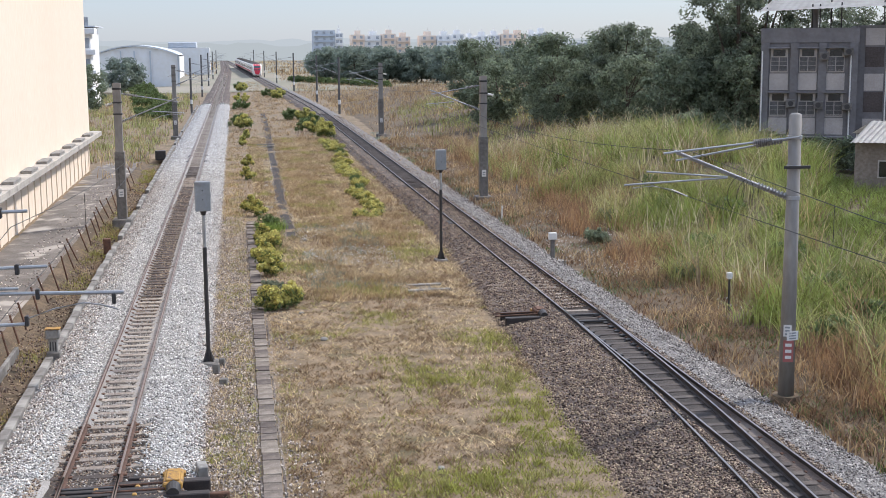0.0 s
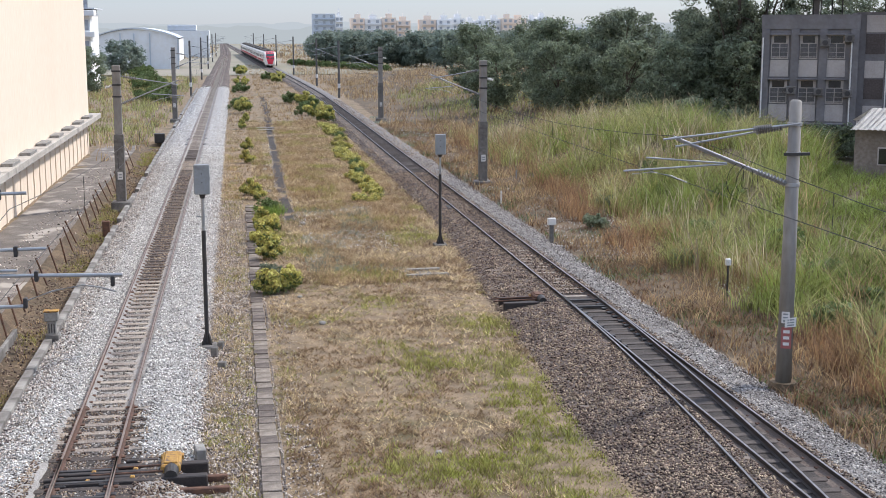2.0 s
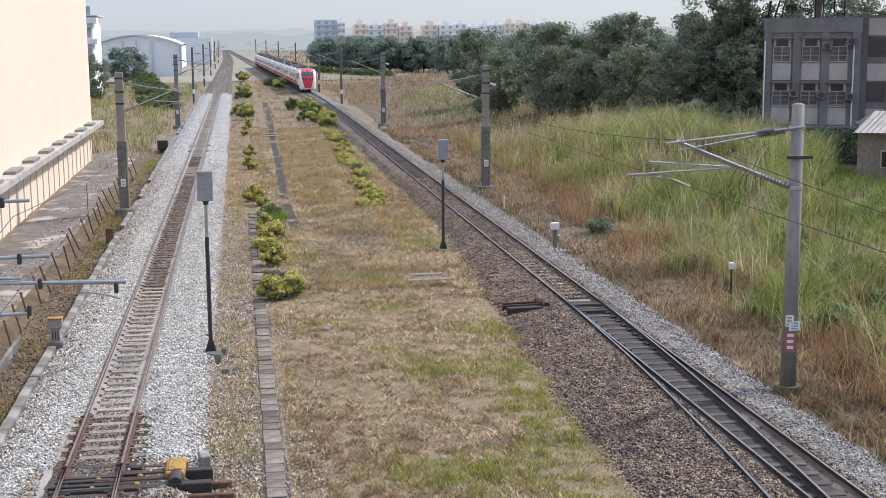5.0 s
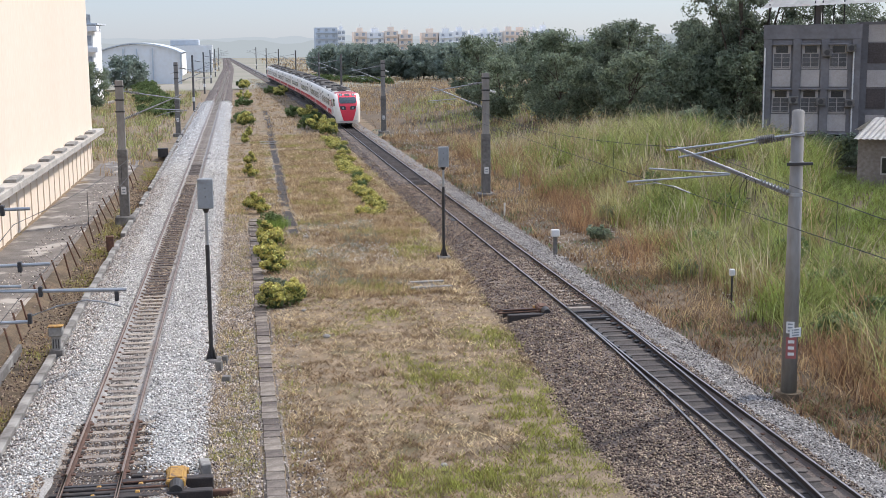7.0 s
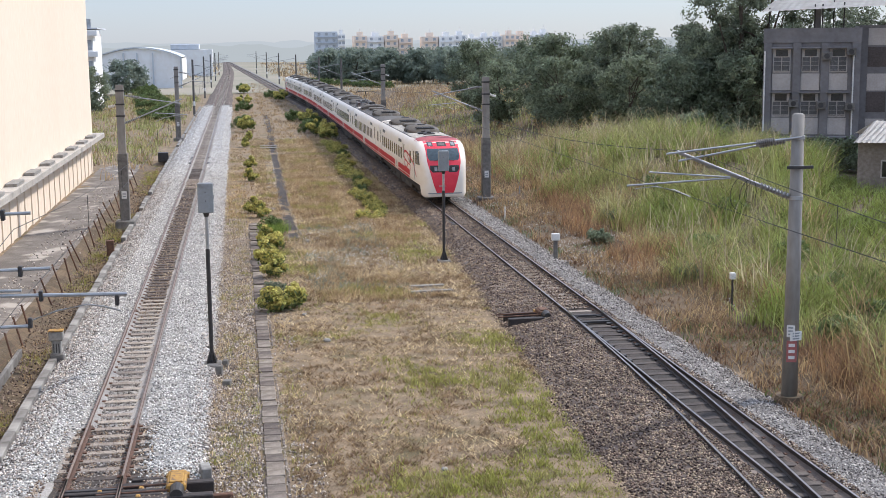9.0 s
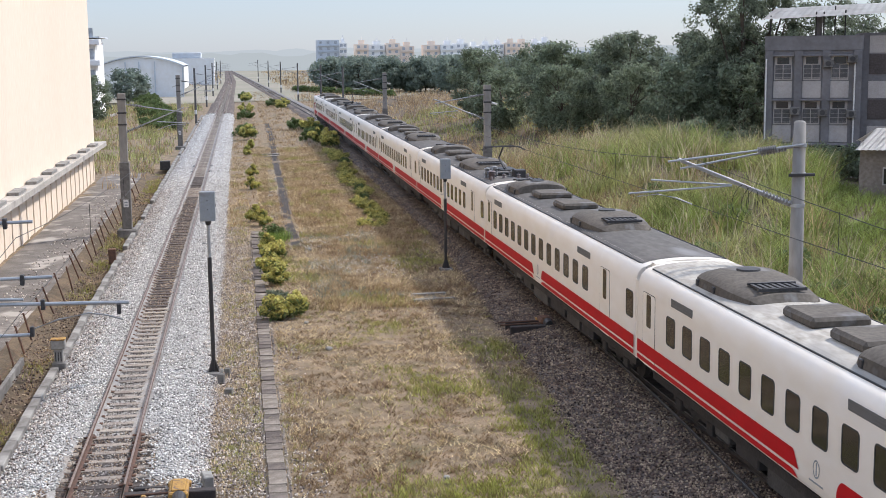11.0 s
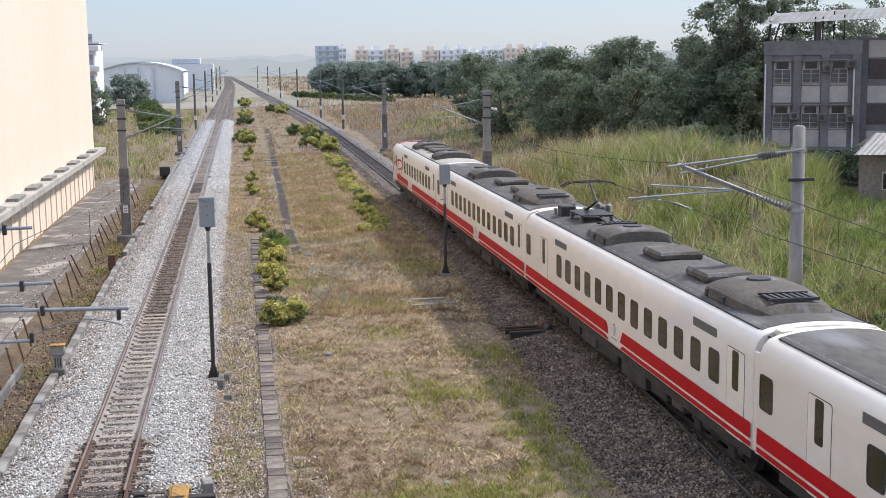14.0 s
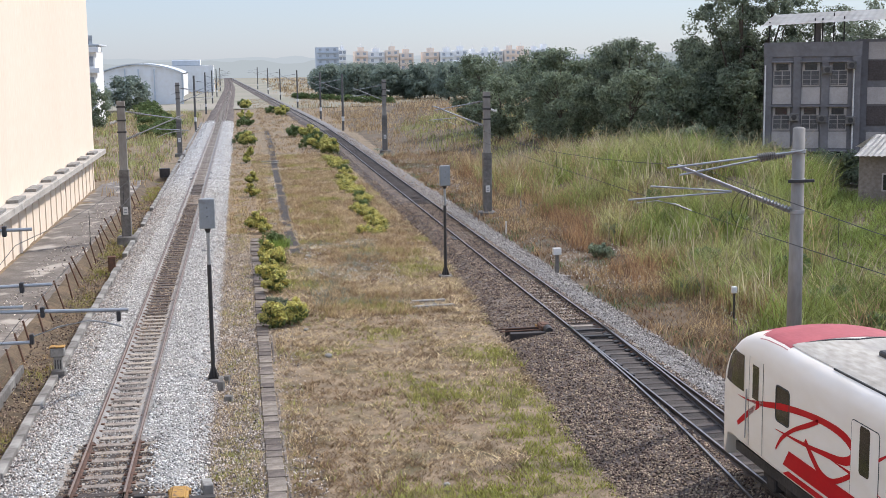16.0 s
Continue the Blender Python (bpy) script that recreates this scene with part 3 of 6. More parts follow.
BRACKET = mesh_of("fan_cover", g, M["dark_steel"])
LUG = mesh_of("lug", block(-0.06, 0.06, -0.07, 0.07, 0.0, 0.16, 0.015), M["dark_steel"])
g = block(-0.62, 0.62, -0.7, 0.7, 0.0, 0.24, 0.07)
LOW_BOX = mesh_of("roof_case", g, M["ac"])


def wheel_mesh():
    bm = bmesh.new()
    tube(bm, (-0.06, 0, 0), (0.06, 0, 0), 0.43, seg=24)
    tube(bm, (0.05, 0, 0), (0.085, 0, 0), 0.455, seg=24)
    tube(bm, (-0.10, 0, 0), (-0.05, 0, 0), 0.12, seg=12)
    return bm


WHEEL = mesh_of("wheel", wheel_mesh(), M["under"])
g = bmesh.new()
for s in (-1, 1):
    box(g, s * 0.90 - 0.09, s * 0.90 + 0.09, -1.55, 1.55, 0.42, 0.66, 0.03)
    for y in (-1.05, 1.05):
        box(g, s * 0.92 - 0.13, s * 0.92 + 0.13, y - 0.2, y + 0.2, 0.30, 0.58, 0.03)
        tube(g, (s * 0.92, y, 0.55), (s * 0.92, y, 0.8), 0.10, seg=10)
    tube(g, (s * 0.95, 0, 0.6), (s * 0.95, 0, 0.88), 0.22, seg=12)
box(g, -0.9, 0.9, -0.3, 0.3, 0.5, 0.75, 0.03)
BOGIE = mesh_of("bogie_frame", g, M["under"])


def bogie(parent, y):
    b = child("bogie", BOGIE, parent, pose(0, y, 0), "grimy dark bogie with coil springs")
    for s in (-1, 1):
        for o in (-1.05, 1.05):
            child("wheel", WHEEL, b, pose(s * 0.55, o, 0.43, 0, 0, 0 if s < 0 else 180))


CASES = [(-4.6, 1.3, 0.42), (-2.9, 1.5, 0.36), (-0.9, 1.9, 0.40), (1.5, 2.1, 0.32), (3.6, 1.2, 0.45), (5.0, 0.8, 0.5)]


def side(car, s, windows, doors, vents, small, bands):
    turn = pose(0, 0, 0, 0, 0, 0 if s > 0 else 180)
    def at(y, z, out):
        return pose(s * (SECTION_W + out), y, z, 0, 0, 0 if s > 0 else 180)
    for y in windows:
        w = child("window", WIN, car, at(y, 2.335, -0.004))
        child("pane", PANE, w)
    for y in doors:
        d = child("door", DOOR, car, at(y, 2.03, -0.002), "white sliding door with a narrow window")
        child("door_seal", DOOR_RIM, d)
        child("pane", DOOR_PANE, d, pose(0.009, 0, 0.48))
    for y in vents:
        child("air_grille", VENT, car, at(y, 3.05, -0.006), "grey louvred grille")
    for y in small:
        w = child("window", WIN, car, at(y, 2.42, -0.004))
        child("pane", PANE, w)
    for a, b in bands:
        for z0, z1 in ((1.33, 1.66), (1.165, 1.275)):
            bm = bmesh.new()
            k = 6
            pts = [(a, z0), (b, z0)]
            top = [(b - (0.25 if b < LEN - 1 else 0) * (1 - math.cos(math.pi / 2 * i / k)), z0 + (z1 - z0) * math.sin(math.pi / 2 * i / k)) for i in range(1, k + 1)]
            pts += top + [(a + (0.25 if a > -LEN + 1 else 0), z1)]
            x = s * (SECTION_W + 0.013)
            f = bm.faces.new([bm.verts.new((x, y, z)) for y, z in pts])
            f.normal_update()
            if f.normal.x * s < 0:
                f.normal_flip()
            part("stripe", bm, M["car_red"], car, "red painted stripe")


def emblem(car, s, y):
    bm = bmesh.new()
    for r0, r1, zc in ((0.12, 0.15, 1.56),):
        for k in range(16):
            a0, a1 = 2 * math.pi * k / 16, 2 * math.pi * (k + 1) / 16
            q = [(r0, a0), (r1, a0), (r1, a1), (r0, a1)]
            bm.faces.new([bm.verts.new((s * (SECTION_W + 0.005), y + r * math.cos(a) * 0.9, zc + r * math.sin(a) * 1.15)) for r, a in q])
    bmesh.ops.remove_doubles(bm, verts=bm.verts, dist=0.001)
    em = part("emblem", bm, M["box_grey"], car, "small grey round emblem with a line of bars")
    x0, x1 = s * (SECTION_W + 0.003) - 0.003, s * (SECTION_W + 0.003) + 0.003
    part("bar", block(x0, x1, y - 0.015, y + 0.015, 1.44, 1.68), M["box_grey"], em)
    part("bar", block(x0, x1, y - 0.28, y + 0.28, 1.29, 1.32), M["box_grey"], em)


def common(car):
    for s in (-7.1, 7.1):
        bogie(car, s)
    for i, (y, l, z) in enumerate(CASES):
        for s in (-1, 1):
            me = mesh_of("equipment_case", block(s * 1.16 - (0.7 if s > 0 else 0), s * 1.16 + (0 if s > 0 else 0.7), y - l / 2, y + l / 2, z, 0.9, 0.03), M["under_box"] if i % 2 else M["under"])
            child("equipment_case", me, car)
    part("underframe", block(-1.2, 1.2, -9.6, 9.6, 0.72, 0.92), M["under"], car, "dark grimy underframe")


def gutter(car, y0, y1):
    for s in (-1, 1):
        bm = bmesh.new()
        sweep(bm, [(s * 1.17, y0, 3.475), (s * 1.17, y1, 3.475)], 0.02)
        part("roof_cable", bm, M["black_rubber"], car)


def roof_sheet(car, tree, y0, y1, mat, label, half=1.16):
    ys = [y0 + (y1 - y0) * i / 24 for i in range(25)]
    xs = [-half + 2 * half * i / 10 for i in range(11)]
    part("roof", drape(tree, [[(x, y, 6) for x in xs] for y in ys], (0, 0, -1), 0.010), mat, car, label)


def gangway(car, y, s):
    bm = bmesh.new()
    for k in range(3):
        o = k * 0.1
        box(bm, -1.12, 1.12, y + s * o, y + s * (o + 0.07), 1.05, 3.38, 0.03)
    part("gangway_bellows", bm, M["gasket"], car, "dark rubber gangway bellows")
    bm = bmesh.new()
    for sx in (-1, 1):
        box(bm, sx * 1.37 - 0.03, sx * 1.37 + 0.03, y - 0.02, y + s * 0.13, 1.1, 3.12, 0.02)
    box(bm, -1.0, 1.0, y - 0.02, y + s * 0.14, 3.42, 3.54, 0.02)
    part("end_frame", bm, M["car_white"], car)


def stacked(bm, x, y, z, h, r):
    n = max(2, int(h / 0.055))
    rows = []
    for k in range(n):
        rows += [(k / n, r * 0.5), ((k + 0.15) / n, r), ((k + 0.85) / n, r * 0.6), ((k + 0.95) / n, r * 0.5)]
    seg = 12
    rings = [[bm.verts.new((x + q * math.cos(2 * math.pi * j / seg), y + q * math.sin(2 * math.pi * j / seg), z + h * t)) for j in range(seg)] for t, q in rows]
    for p, q in zip(rings, rings[1:]):
        for j in range(seg):
            bm.faces.new((p[j], p[(j + 1) % seg], q[(j + 1) % seg], q[j]))
    bm.faces.new(rings[-1])


def pantograph(car, y):
    p = part("pantograph", block(-0.55, 0.55, y - 0.75, y + 0.75, 3.80, 3.85, 0.02), M["dark_steel"], car, "raised dark single-arm pantograph")
    for x in (-0.5, 0.5):
        for dy in (-0.6, 0.6):
            bm = bmesh.new()
            stacked(bm, x, y + dy, 3.53, 0.28, 0.085)
            part("insulator", bm, M["insulator"], p)
    bm = bmesh.new()
    tube(bm, (0, y - 0.6, 3.87), (0, y + 0.62, 4.26), 0.045)
    tube(bm, (0, y + 0.62, 4.26), (0, y - 0.25, 4.78), 0.032)
    tube(bm, (0.1, y - 0.45, 3.87), (0.05, y + 0.5, 4.2), 0.02)
    part("arm", bm, M["dark_steel"], p)
    bm = bmesh.new()
    for dy in (-0.18, 0.14):
        sweep(bm, [(-0.95, y - 0.25 + dy, 4.66), (-0.75, y - 0.25 + dy, 4.79), (-0.4, y - 0.25 + dy, 4.83), (0.4, y - 0.25 + dy, 4.83), (0.75, y - 0.25 + dy, 4.79), (0.95, y - 0.25 + dy, 4.66)], 0.025)
    tube(bm, (-0.3, y - 0.43, 4.80), (-0.3, y - 0.1, 4.80), 0.02)
    tube(bm, (0.3, y - 0.43, 4.80), (0.3, y - 0.1, 4.80), 0.02)
    part("collector_head", bm, M["dark_steel"], p)
    for x, dy, h, r in ((-0.85, 1.2, 0.5, 0.13), (-0.5, 1.2, 0.5, 0.13), (-0.75, 1.75, 0.42, 0.18), (0.2, 1.3, 0.3, 0.1), (-0.3, 2.1, 0.25, 0.09), (0.3, 2.3, 0.25, 0.09), (-0.9, 2.4, 0.24, 0.08), (0.7, 2.2, 0.24, 0.08)):
        gear = bmesh.new()
        stacked(gear, x, y - dy + 0.2, 3.48 if abs(x) > 0.7 else 3.54, h, r)
        part("insulator", gear, M["porcelain"] if dy < 1.5 else M["insulator"], car, "ribbed high-voltage insulator")
    part("breaker_case", block(0.2, 0.7, y - 1.75, y - 1.2, 3.55, 3.92, 0.03), M["dark_steel"], car)
    bm = bmesh.new()
    for x in (-0.6, 0.3):
        sweep(bm, [(x, y - 2.1, 3.82), (x * 0.6, y - 1.5, 3.94), (x, y - 0.8, 3.84)], 0.018)
    part("high_voltage_lead", bm, M["black_rubber"], car)


def middle_carriage(label, panto=False):
    car = thing("train_carriage", pose(0, 0, 0), label, "train carriage", "carriages of the passing train")
    bm = loft([(-LEN, 1.41, FLOOR, ROOF - 0.02), (-LEN + 0.06, SECTION_W, FLOOR, ROOF), (LEN - 0.06, SECTION_W, FLOOR, ROOF), (LEN, 1.41, FLOOR, ROOF - 0.02)])
    tree = BVHTree.FromBMesh(bm)
    body = part("body", bm, M["car_white"], car, "white painted steel body", True)
    body.data.set_sharp_from_angle(angle=radians(32))
    roof_sheet(car, tree, -LEN + 0.25, LEN - 0.25, M["roof_grey"], "sooty grey roof")
    for s in (-1, 1):
        side(car, s, [-5.4 + 1.124 * k for k in range(13)], [-7.45, 9.3], [-5.2, 7.5], [-9.75], [(-LEN + 0.02, 0.15), (1.25, LEN - 0.02)])
        emblem(car, s, 0.7)
    common(car)
    for a, b in ((-LEN, -1), (LEN, 1)):
        gangway(car, a, b)
    gutter(car, -9.8, 9.8)
    for y, turn in ((7.6, 180), (-3.3 if not panto else -3.0, 0)):
        h = child("ventilator", HOOD, car, pose(0, y, 3.53, 0, 0, turn), "arched dark grey rooftop ventilator")
        child("grille", GRILLE, h)
        child("fan_cover", BRACKET, h)
        for ly in (0.15, 1.15):
            for lx in (-0.98, 0.98):
                child("lug", LUG, h, pose(lx, ly, 0))
    for y in (4.6, 1.2):
        child("roof_case", LOW_BOX, car, pose(0, y, 3.56), "low dark grey rooftop case")
    if panto:
        pantograph(car, -6.8)
    return car


def stroke(tree, s, pts, w, k=9):
    """A tapering painted sweep on the side: points (y, z), widths."""
    grid = [[], []]
    n = len(pts)
    fine = []
    for i in range(n - 1):
        p0, p1, p2, p3 = [Vector(pts[max(0, min(n - 1, j))]) for j in (i - 1, i, i + 1, i + 2)]
        for q in range(k):
            t = q / k
            fine.append((0.5 * ((2 * p1) + (p2 - p0) * t + (2 * p0 - 5 * p1 + 4 * p2 - p3) * t * t + (3 * p1 - p0 - 3 * p2 + p3) * t ** 3), w[i] + (w[i + 1] - w[i]) * t))
    fine.append((Vector(pts[-1]), w[-1]))
    for i, (p, wd) in enumerate(fine):
        d = (fine[min(i + 1, len(fine) - 1)][0] - fine[max(i - 1, 0)][0]).normalized()
        nrm = Vector((-d.y, d.x))
        for row, sg in zip(grid, (1, -1)):
            e = p + nrm * wd * 0.5 * sg
            row.append((s * 3, e.x, e.y))
    return drape(tree, grid, (-s, 0, 0), 0.006)


def end_carriage(label):
    car = thing("train_carriage", pose(0, 0, 0), label, "train carriage", "carriages of the passing train")
    F = -10.3
    secs = [(-0.36, 0.80, 0.55, 1.15), (-0.30, 0.98, 0.46, 1.75), (-0.18, 1.10, 0.44, 2.20), (0.0, 1.19, 0.44, 2.52), (0.25, 1.27, 0.50, 2.83), (0.5, 1.32, 1.0, 3.03), (0.85, 1.37, FLOOR, 3.25),
            (1.2, 1.395, FLOOR, 3.41), (1.7, 1.41, FLOOR, 3.54), (2.3, 1.425, FLOOR, 3.62), (3.0, SECTION_W, FLOOR, 3.63), (3.8, SECTION_W, FLOOR, ROOF)]
    bm = loft([(F + u, w, zb, zt) for u, w, zb, zt in secs] + [(LEN - 0.06, SECTION_W, FLOOR, ROOF), (LEN, 1.41, FLOOR, ROOF - 0.02)])
    tree = BVHTree.FromBMesh(bm)
    part("body", bm, M["car_white"], car, "white painted body with a sloping rounded nose", smooth=True).data.set_sharp_from_angle(angle=radians(40))
    # red shield on the nose
    def shield(z):
        if z > 2.4:
            return 0.97 - 0.02 * (3.35 - z)
        t = max(0.0, (z - 0.68) / 1.72)
        return 0.45 + 0.50 * t ** 0.75
    zs = [0.68 + (3.52 - 0.68) * i / 40 for i in range(41)]
    part("nose_panel", drape(tree, [[(shield(z) * k / 8, F - 2, z) for k in range(-8, 9)] for z in zs], (0, 1, 0), 0.010), M["face_red"], car, "red painted nose panel")
    def glass(z0, z1, fx, name, mat, lift, lbl=""):
        rows = [z0 + (z1 - z0) * i / 10 for i in range(11)]
        return part(name, drape(tree, [[(x, F - 2, z) for x in fx(z)] for z in rows], (0, 1, 0), lift), mat, car, lbl)
    glass(2.48, 3.10, lambda z: [(0.91 - 0.10 * abs(z - 2.80) - 0.5 * max(0, 2.62 - z)) * k / 8 for k in range(-8, 9)], "windscreen", M["front_glass"], 0.016, "wide dark windscreen")
    for s in (-1, 1):
        glass(1.84, 2.22, lambda z: sorted([s * (0.22 + 0.35 * max(0, z - 2.05) + (0.60 - 0.9 * max(0, 2.0 - z) - 0.35 * max(0, z - 2.05)) * k / 4) for k in range(5)]), "lower_lamp", M["gasket"], 0.016, "dark lamp cluster")
        glass(1.92, 2.12, lambda z: sorted([s * (0.42 + 0.16 * k / 4) for k in range(5)]), "tail_lamp", M["lamp"], 0.024)
        glass(3.22, 3.44, lambda z: sorted([s * (0.50 + 0.30 * k / 4) for k in range(5)]), "headlamp", M["gasket"], 0.016)
        glass(3.26, 3.40, lambda z: sorted([s * (0.55 + 0.19 * k / 4) for k in range(5)]), "headlamp_lens", M["lamp"], 0.024)
        part("wiper", rod((s * 0.55, F - 0.06, 2.47), (s * 0.08, F + 0.02, 2.58), 0.014, seg=6), M["dark_steel"], car)
    glass(3.22, 3.42, lambda z: [0.26 * k / 4 for k in range(-4, 5)], "destination_box", M["gasket"], 0.016, "dark destination display with unlit bars")
    glass(3.27, 3.37, lambda z: [0.17 * k / 4 for k in range(-4, 5)], "display_bar", M["vent"], 0.022)
    part("bumper", drape(tree, [[(0.95 * k / 8, F - 2, z) for k in range(-8, 9)] for z in (0.64, 0.67, 0.70)], (0, 1, 0), 0.02), M["box_grey"], car, "grey coupler cover strip")
    # cab end of the roof
    ys = [F + 1.45 + 1.85 * i / 16 for i in range(17)]
    part("roof_cap", drape(tree, [[((0.45 + 0.83 * min(1, (y - F - 1.4) / 0.6)) * k / 12, y, 6) for k in range(-12, 13)] for y in ys], (0, 0, -1), 0.008), M["cap_red"], car, "faded red cab roof edge")
    ys = [F + 3.2 + (LEN - 0.25 - F - 3.2) * i / 30 for i in range(31)]
    part("roof", drape(tree, [[(1.15 * k / 10, y + 0.35 * (1 - abs(k) / 10) * (y < F + 4.0), 6) for k in range(-10, 11)] for y in ys], (0, 0, -1), 0.016), M["roof_cream"], car, "dusty cream roof with grey stains")
    rim = bmesh.new()
    sweep(rim, [(1.2 * k / 12, F + 3.22 + 0.33 * (1 - abs(k) / 12), 3.625 - 0.175 * abs(k / 12) ** 2.6) for k in range(-12, 13)], 0.025)
    part("roof_rim", rim, M["dark_steel"], car, "dark rim behind the red cab roof")
    for u, x in ((5.0, -0.1), (5.7, -0.35)):
        bm = block(x - 0.32, x + 0.32, F + u - 0.28, F + u + 0.28, 3.58, 3.70, 0.03)
        box(bm, x - 0.12, x + 0.12, F + u - 0.12, F + u + 0.12, 3.69, 3.79, 0.03)
        part("roof_vent", bm, M["dark_steel"], car)
    for s in (-1, 1):
        side(car, s, [F + 7.75 + 1.13 * k for k in range(10)], [F + 6.7, F + 19.55], [F + 8.3, F + 17.2], [F + 3.5], [(F + 3.6, F + 9.3), (F + 10.8, LEN - 0.02)])
        emblem(car, s, F + 10.1)
        # cab side window and cab door
        def pane(y0, y1, slant):
            return [[(s * 3, F + y0 + slant * (1 - q) + (y1 - y0 - slant * (1 - q)) * p, 2.20 + 0.74 * (1 - q)) for p in [i / 6 for i in range(7)]] for q in [i / 6 for i in range(7)]]
        part("cab_window", drape(tree, pane(0.42, 1.58, 0.34), (-s, 0, 0), 0.010), M["car_glass"], car, "rounded dark cab side window")
        d = part("cab_door", drape(tree, [[(s * 3, F + 1.87 + 0.7 * p / 4, z) for p in range(5)] for z in (1.17, 1.7, 2.3, 3.0)], (-s, 0, 0), 0.006), M["car_white"], car, "white cab door with a narrow window")
        for y in (1.86, 2.58):
            part("door_seam", drape(tree, [[(s * 3, F + y - 0.012, z), (s * 3, F + y + 0.012, z)] for z in (1.17, 1.7, 2.3, 3.0)], (-s, 0, 0), 0.008), M["vent"], d)
        part("pane", drape(tree, [[(s * 3, F + 2.05 + 0.32 * p / 3, z) for p in range(4)] for z in (2.2, 2.5, 2.88)], (-s, 0, 0), 0.012), M["car_glass"], d)
        part("handrail", rod((s * 1.455, F + 1.78, 1.3), (s * 1.445, F + 1.78, 2.3), 0.014, seg=6), M["steel"], d)
        # sweeping red decoration
        for pts, w in (([(F + 1.26, 2.06), (F + 1.9, 2.10), (F + 2.6, 2.22), (F + 3.5, 2.40), (F + 4.5, 2.54), (F + 5.4, 2.60), (F + 6.05, 2.55), (F + 6.35, 2.36), (F + 6.0, 2.14), (F + 5.2, 2.04), (F + 4.3, 1.96), (F + 3.2, 1.90)], (0.01, 0.05, 0.13, 0.16, 0.15, 0.16, 0.20, 0.22, 0.18, 0.12, 0.08, 0.01)),
                       ([(F + 1.25, 1.46), (F + 1.6, 1.68), (F + 2.1, 1.98), (F + 2.6, 2.24)], (0.12, 0.16, 0.14, 0.10)),
                       ([(F + 3.25, 1.52), (F + 3.5, 1.80), (F + 4.0, 2.10), (F + 4.6, 2.36), (F + 5.0, 2.54)], (0.06, 0.10, 0.10, 0.12, 0.10)),
                       ([(F + 4.5, 2.06), (F + 4.8, 1.84), (F + 5.15, 1.66), (F + 5.6, 1.66), (F + 6.2, 1.94), (F + 6.9, 2.36), (F + 7.5, 2.72)], (0.12, 0.18, 0.16, 0.12, 0.11, 0.10, 0.03)),
                       ([(F + 7.1, 2.66), (F + 6.95, 2.3), (F + 7.0, 1.86), (F + 7.4, 1.66)], (0.02, 0.14, 0.12, 0.02)),
                       ([(F + 5.5, 2.02), (F + 6.5, 2.0), (F + 7.3, 1.94)], (0.01, 0.09, 0.01))):
            part("red_flourish", stroke(tree, s, pts, [0.8 * v for v in w]), M["car_red"], car, "sweeping red painted flourish")
    common(car)
    gangway(car, LEN, 1)
    gutter(car, F + 5, 9.8)
    for y, turn in ((F + 8.3, 0), (F + 16.2, 0)):
        h = child("ventilator", HOOD, car, pose(0, y, 3.53, 0, 0, turn), "arched dark grey rooftop ventilator")
        child("grille", GRILLE, h)
        child("fan_cover", BRACKET, h)
        for ly in (0.15, 1.15):
            for lx in (-0.98, 0.98):
                child("lug", LUG, h, pose(lx, ly, 0))
    for y in (F + 10.8, F + 12.9):
        child("roof_case", LOW_BOX, car, pose(0, y, 3.56), "low dark grey rooftop case")
    return car


mid = middle_carriage("white carriage with red stripes, dark windows and grey roof")
mid_p = middle_carriage("white carriage with red stripes and a pantograph on its grey roof", True)
head_car = end_carriage("white end carriage with a red sloping nose and red flourish")
here = pose(0, 0, 0)
TRAIN = [head_car, mid, mid_p, copy_thing(mid, here), copy_thing(mid, here), copy_thing(mid_p, here), copy_thing(mid, here), copy_thing(head_car, here)]
TURNED = TRAIN[4:]

# ---- turnouts ----
def turnout_rails(t, xf, y0, sgn, y_end):
    for s in (-1, 1):
        ys = [y0 - (y0 - y_end) * i / 24 for i in range(25)][::-1]
        rail("switch_rail", lambda y: xf(y) + s * GAUGE / 2 + sgn * (0.0021 * (y0 - y) ** 2 + 0.035 * min(1, (y0 - y) / 4)) - 0.05 * sgn * (s == sgn) * 0, ys, t, "diverging steel rail of the turnout", "rail_dark" if sgn < 0 else "rail_side", "rail_head" if sgn < 0 else "rail_head_dull")


turnout_rails(right_track, right_x, 41.0, -1, 4.0)
turnout_rails(left_track, left_x, 26.6, 1, 6.0)


def point_machine(m, label, group="point machines", back=0.32):
    p = thing("point_machine", m, label, "point machine", group)
    part("motor_case", block(-0.20, 0.20, -0.32, back, 0.0, 0.17, 0.03), M["yellow"], p, "worn yellow motor case")
    part("lid", block(-0.14, 0.14, -0.22, back - 0.08, 0.165, 0.21, 0.015), M["yellow"], p)
    part("foot", block(-0.24, -0.06, back - 0.08, back + 0.1, 0.0, 0.1, 0.015), M["yellow"], p)
    part("foot", block(0.06, 0.24, back - 0.08, back + 0.1, 0.0, 0.1, 0.015), M["yellow"], p)
    part("gear_case", rod((0.02, -0.62, 0.04), (0.02, -0.3, 0.07), 0.13, 0.15, 14), M["dark_steel"], p, "dark oily gear case")
    for y in (-0.55, 0.25):
        part("timber", block(-1.3, 0.75, y - 0.11, y + 0.11, -0.28, 0.03, 0.02), M["rail_dark"], p, "tarred bearer timber")
    for y in (-0.32, 0.05):
        part("stretcher_rod", rod((-1.6, y, 0.04), (-0.15, y, 0.06), 0.025, seg=8), M["rust"], p)
    return p


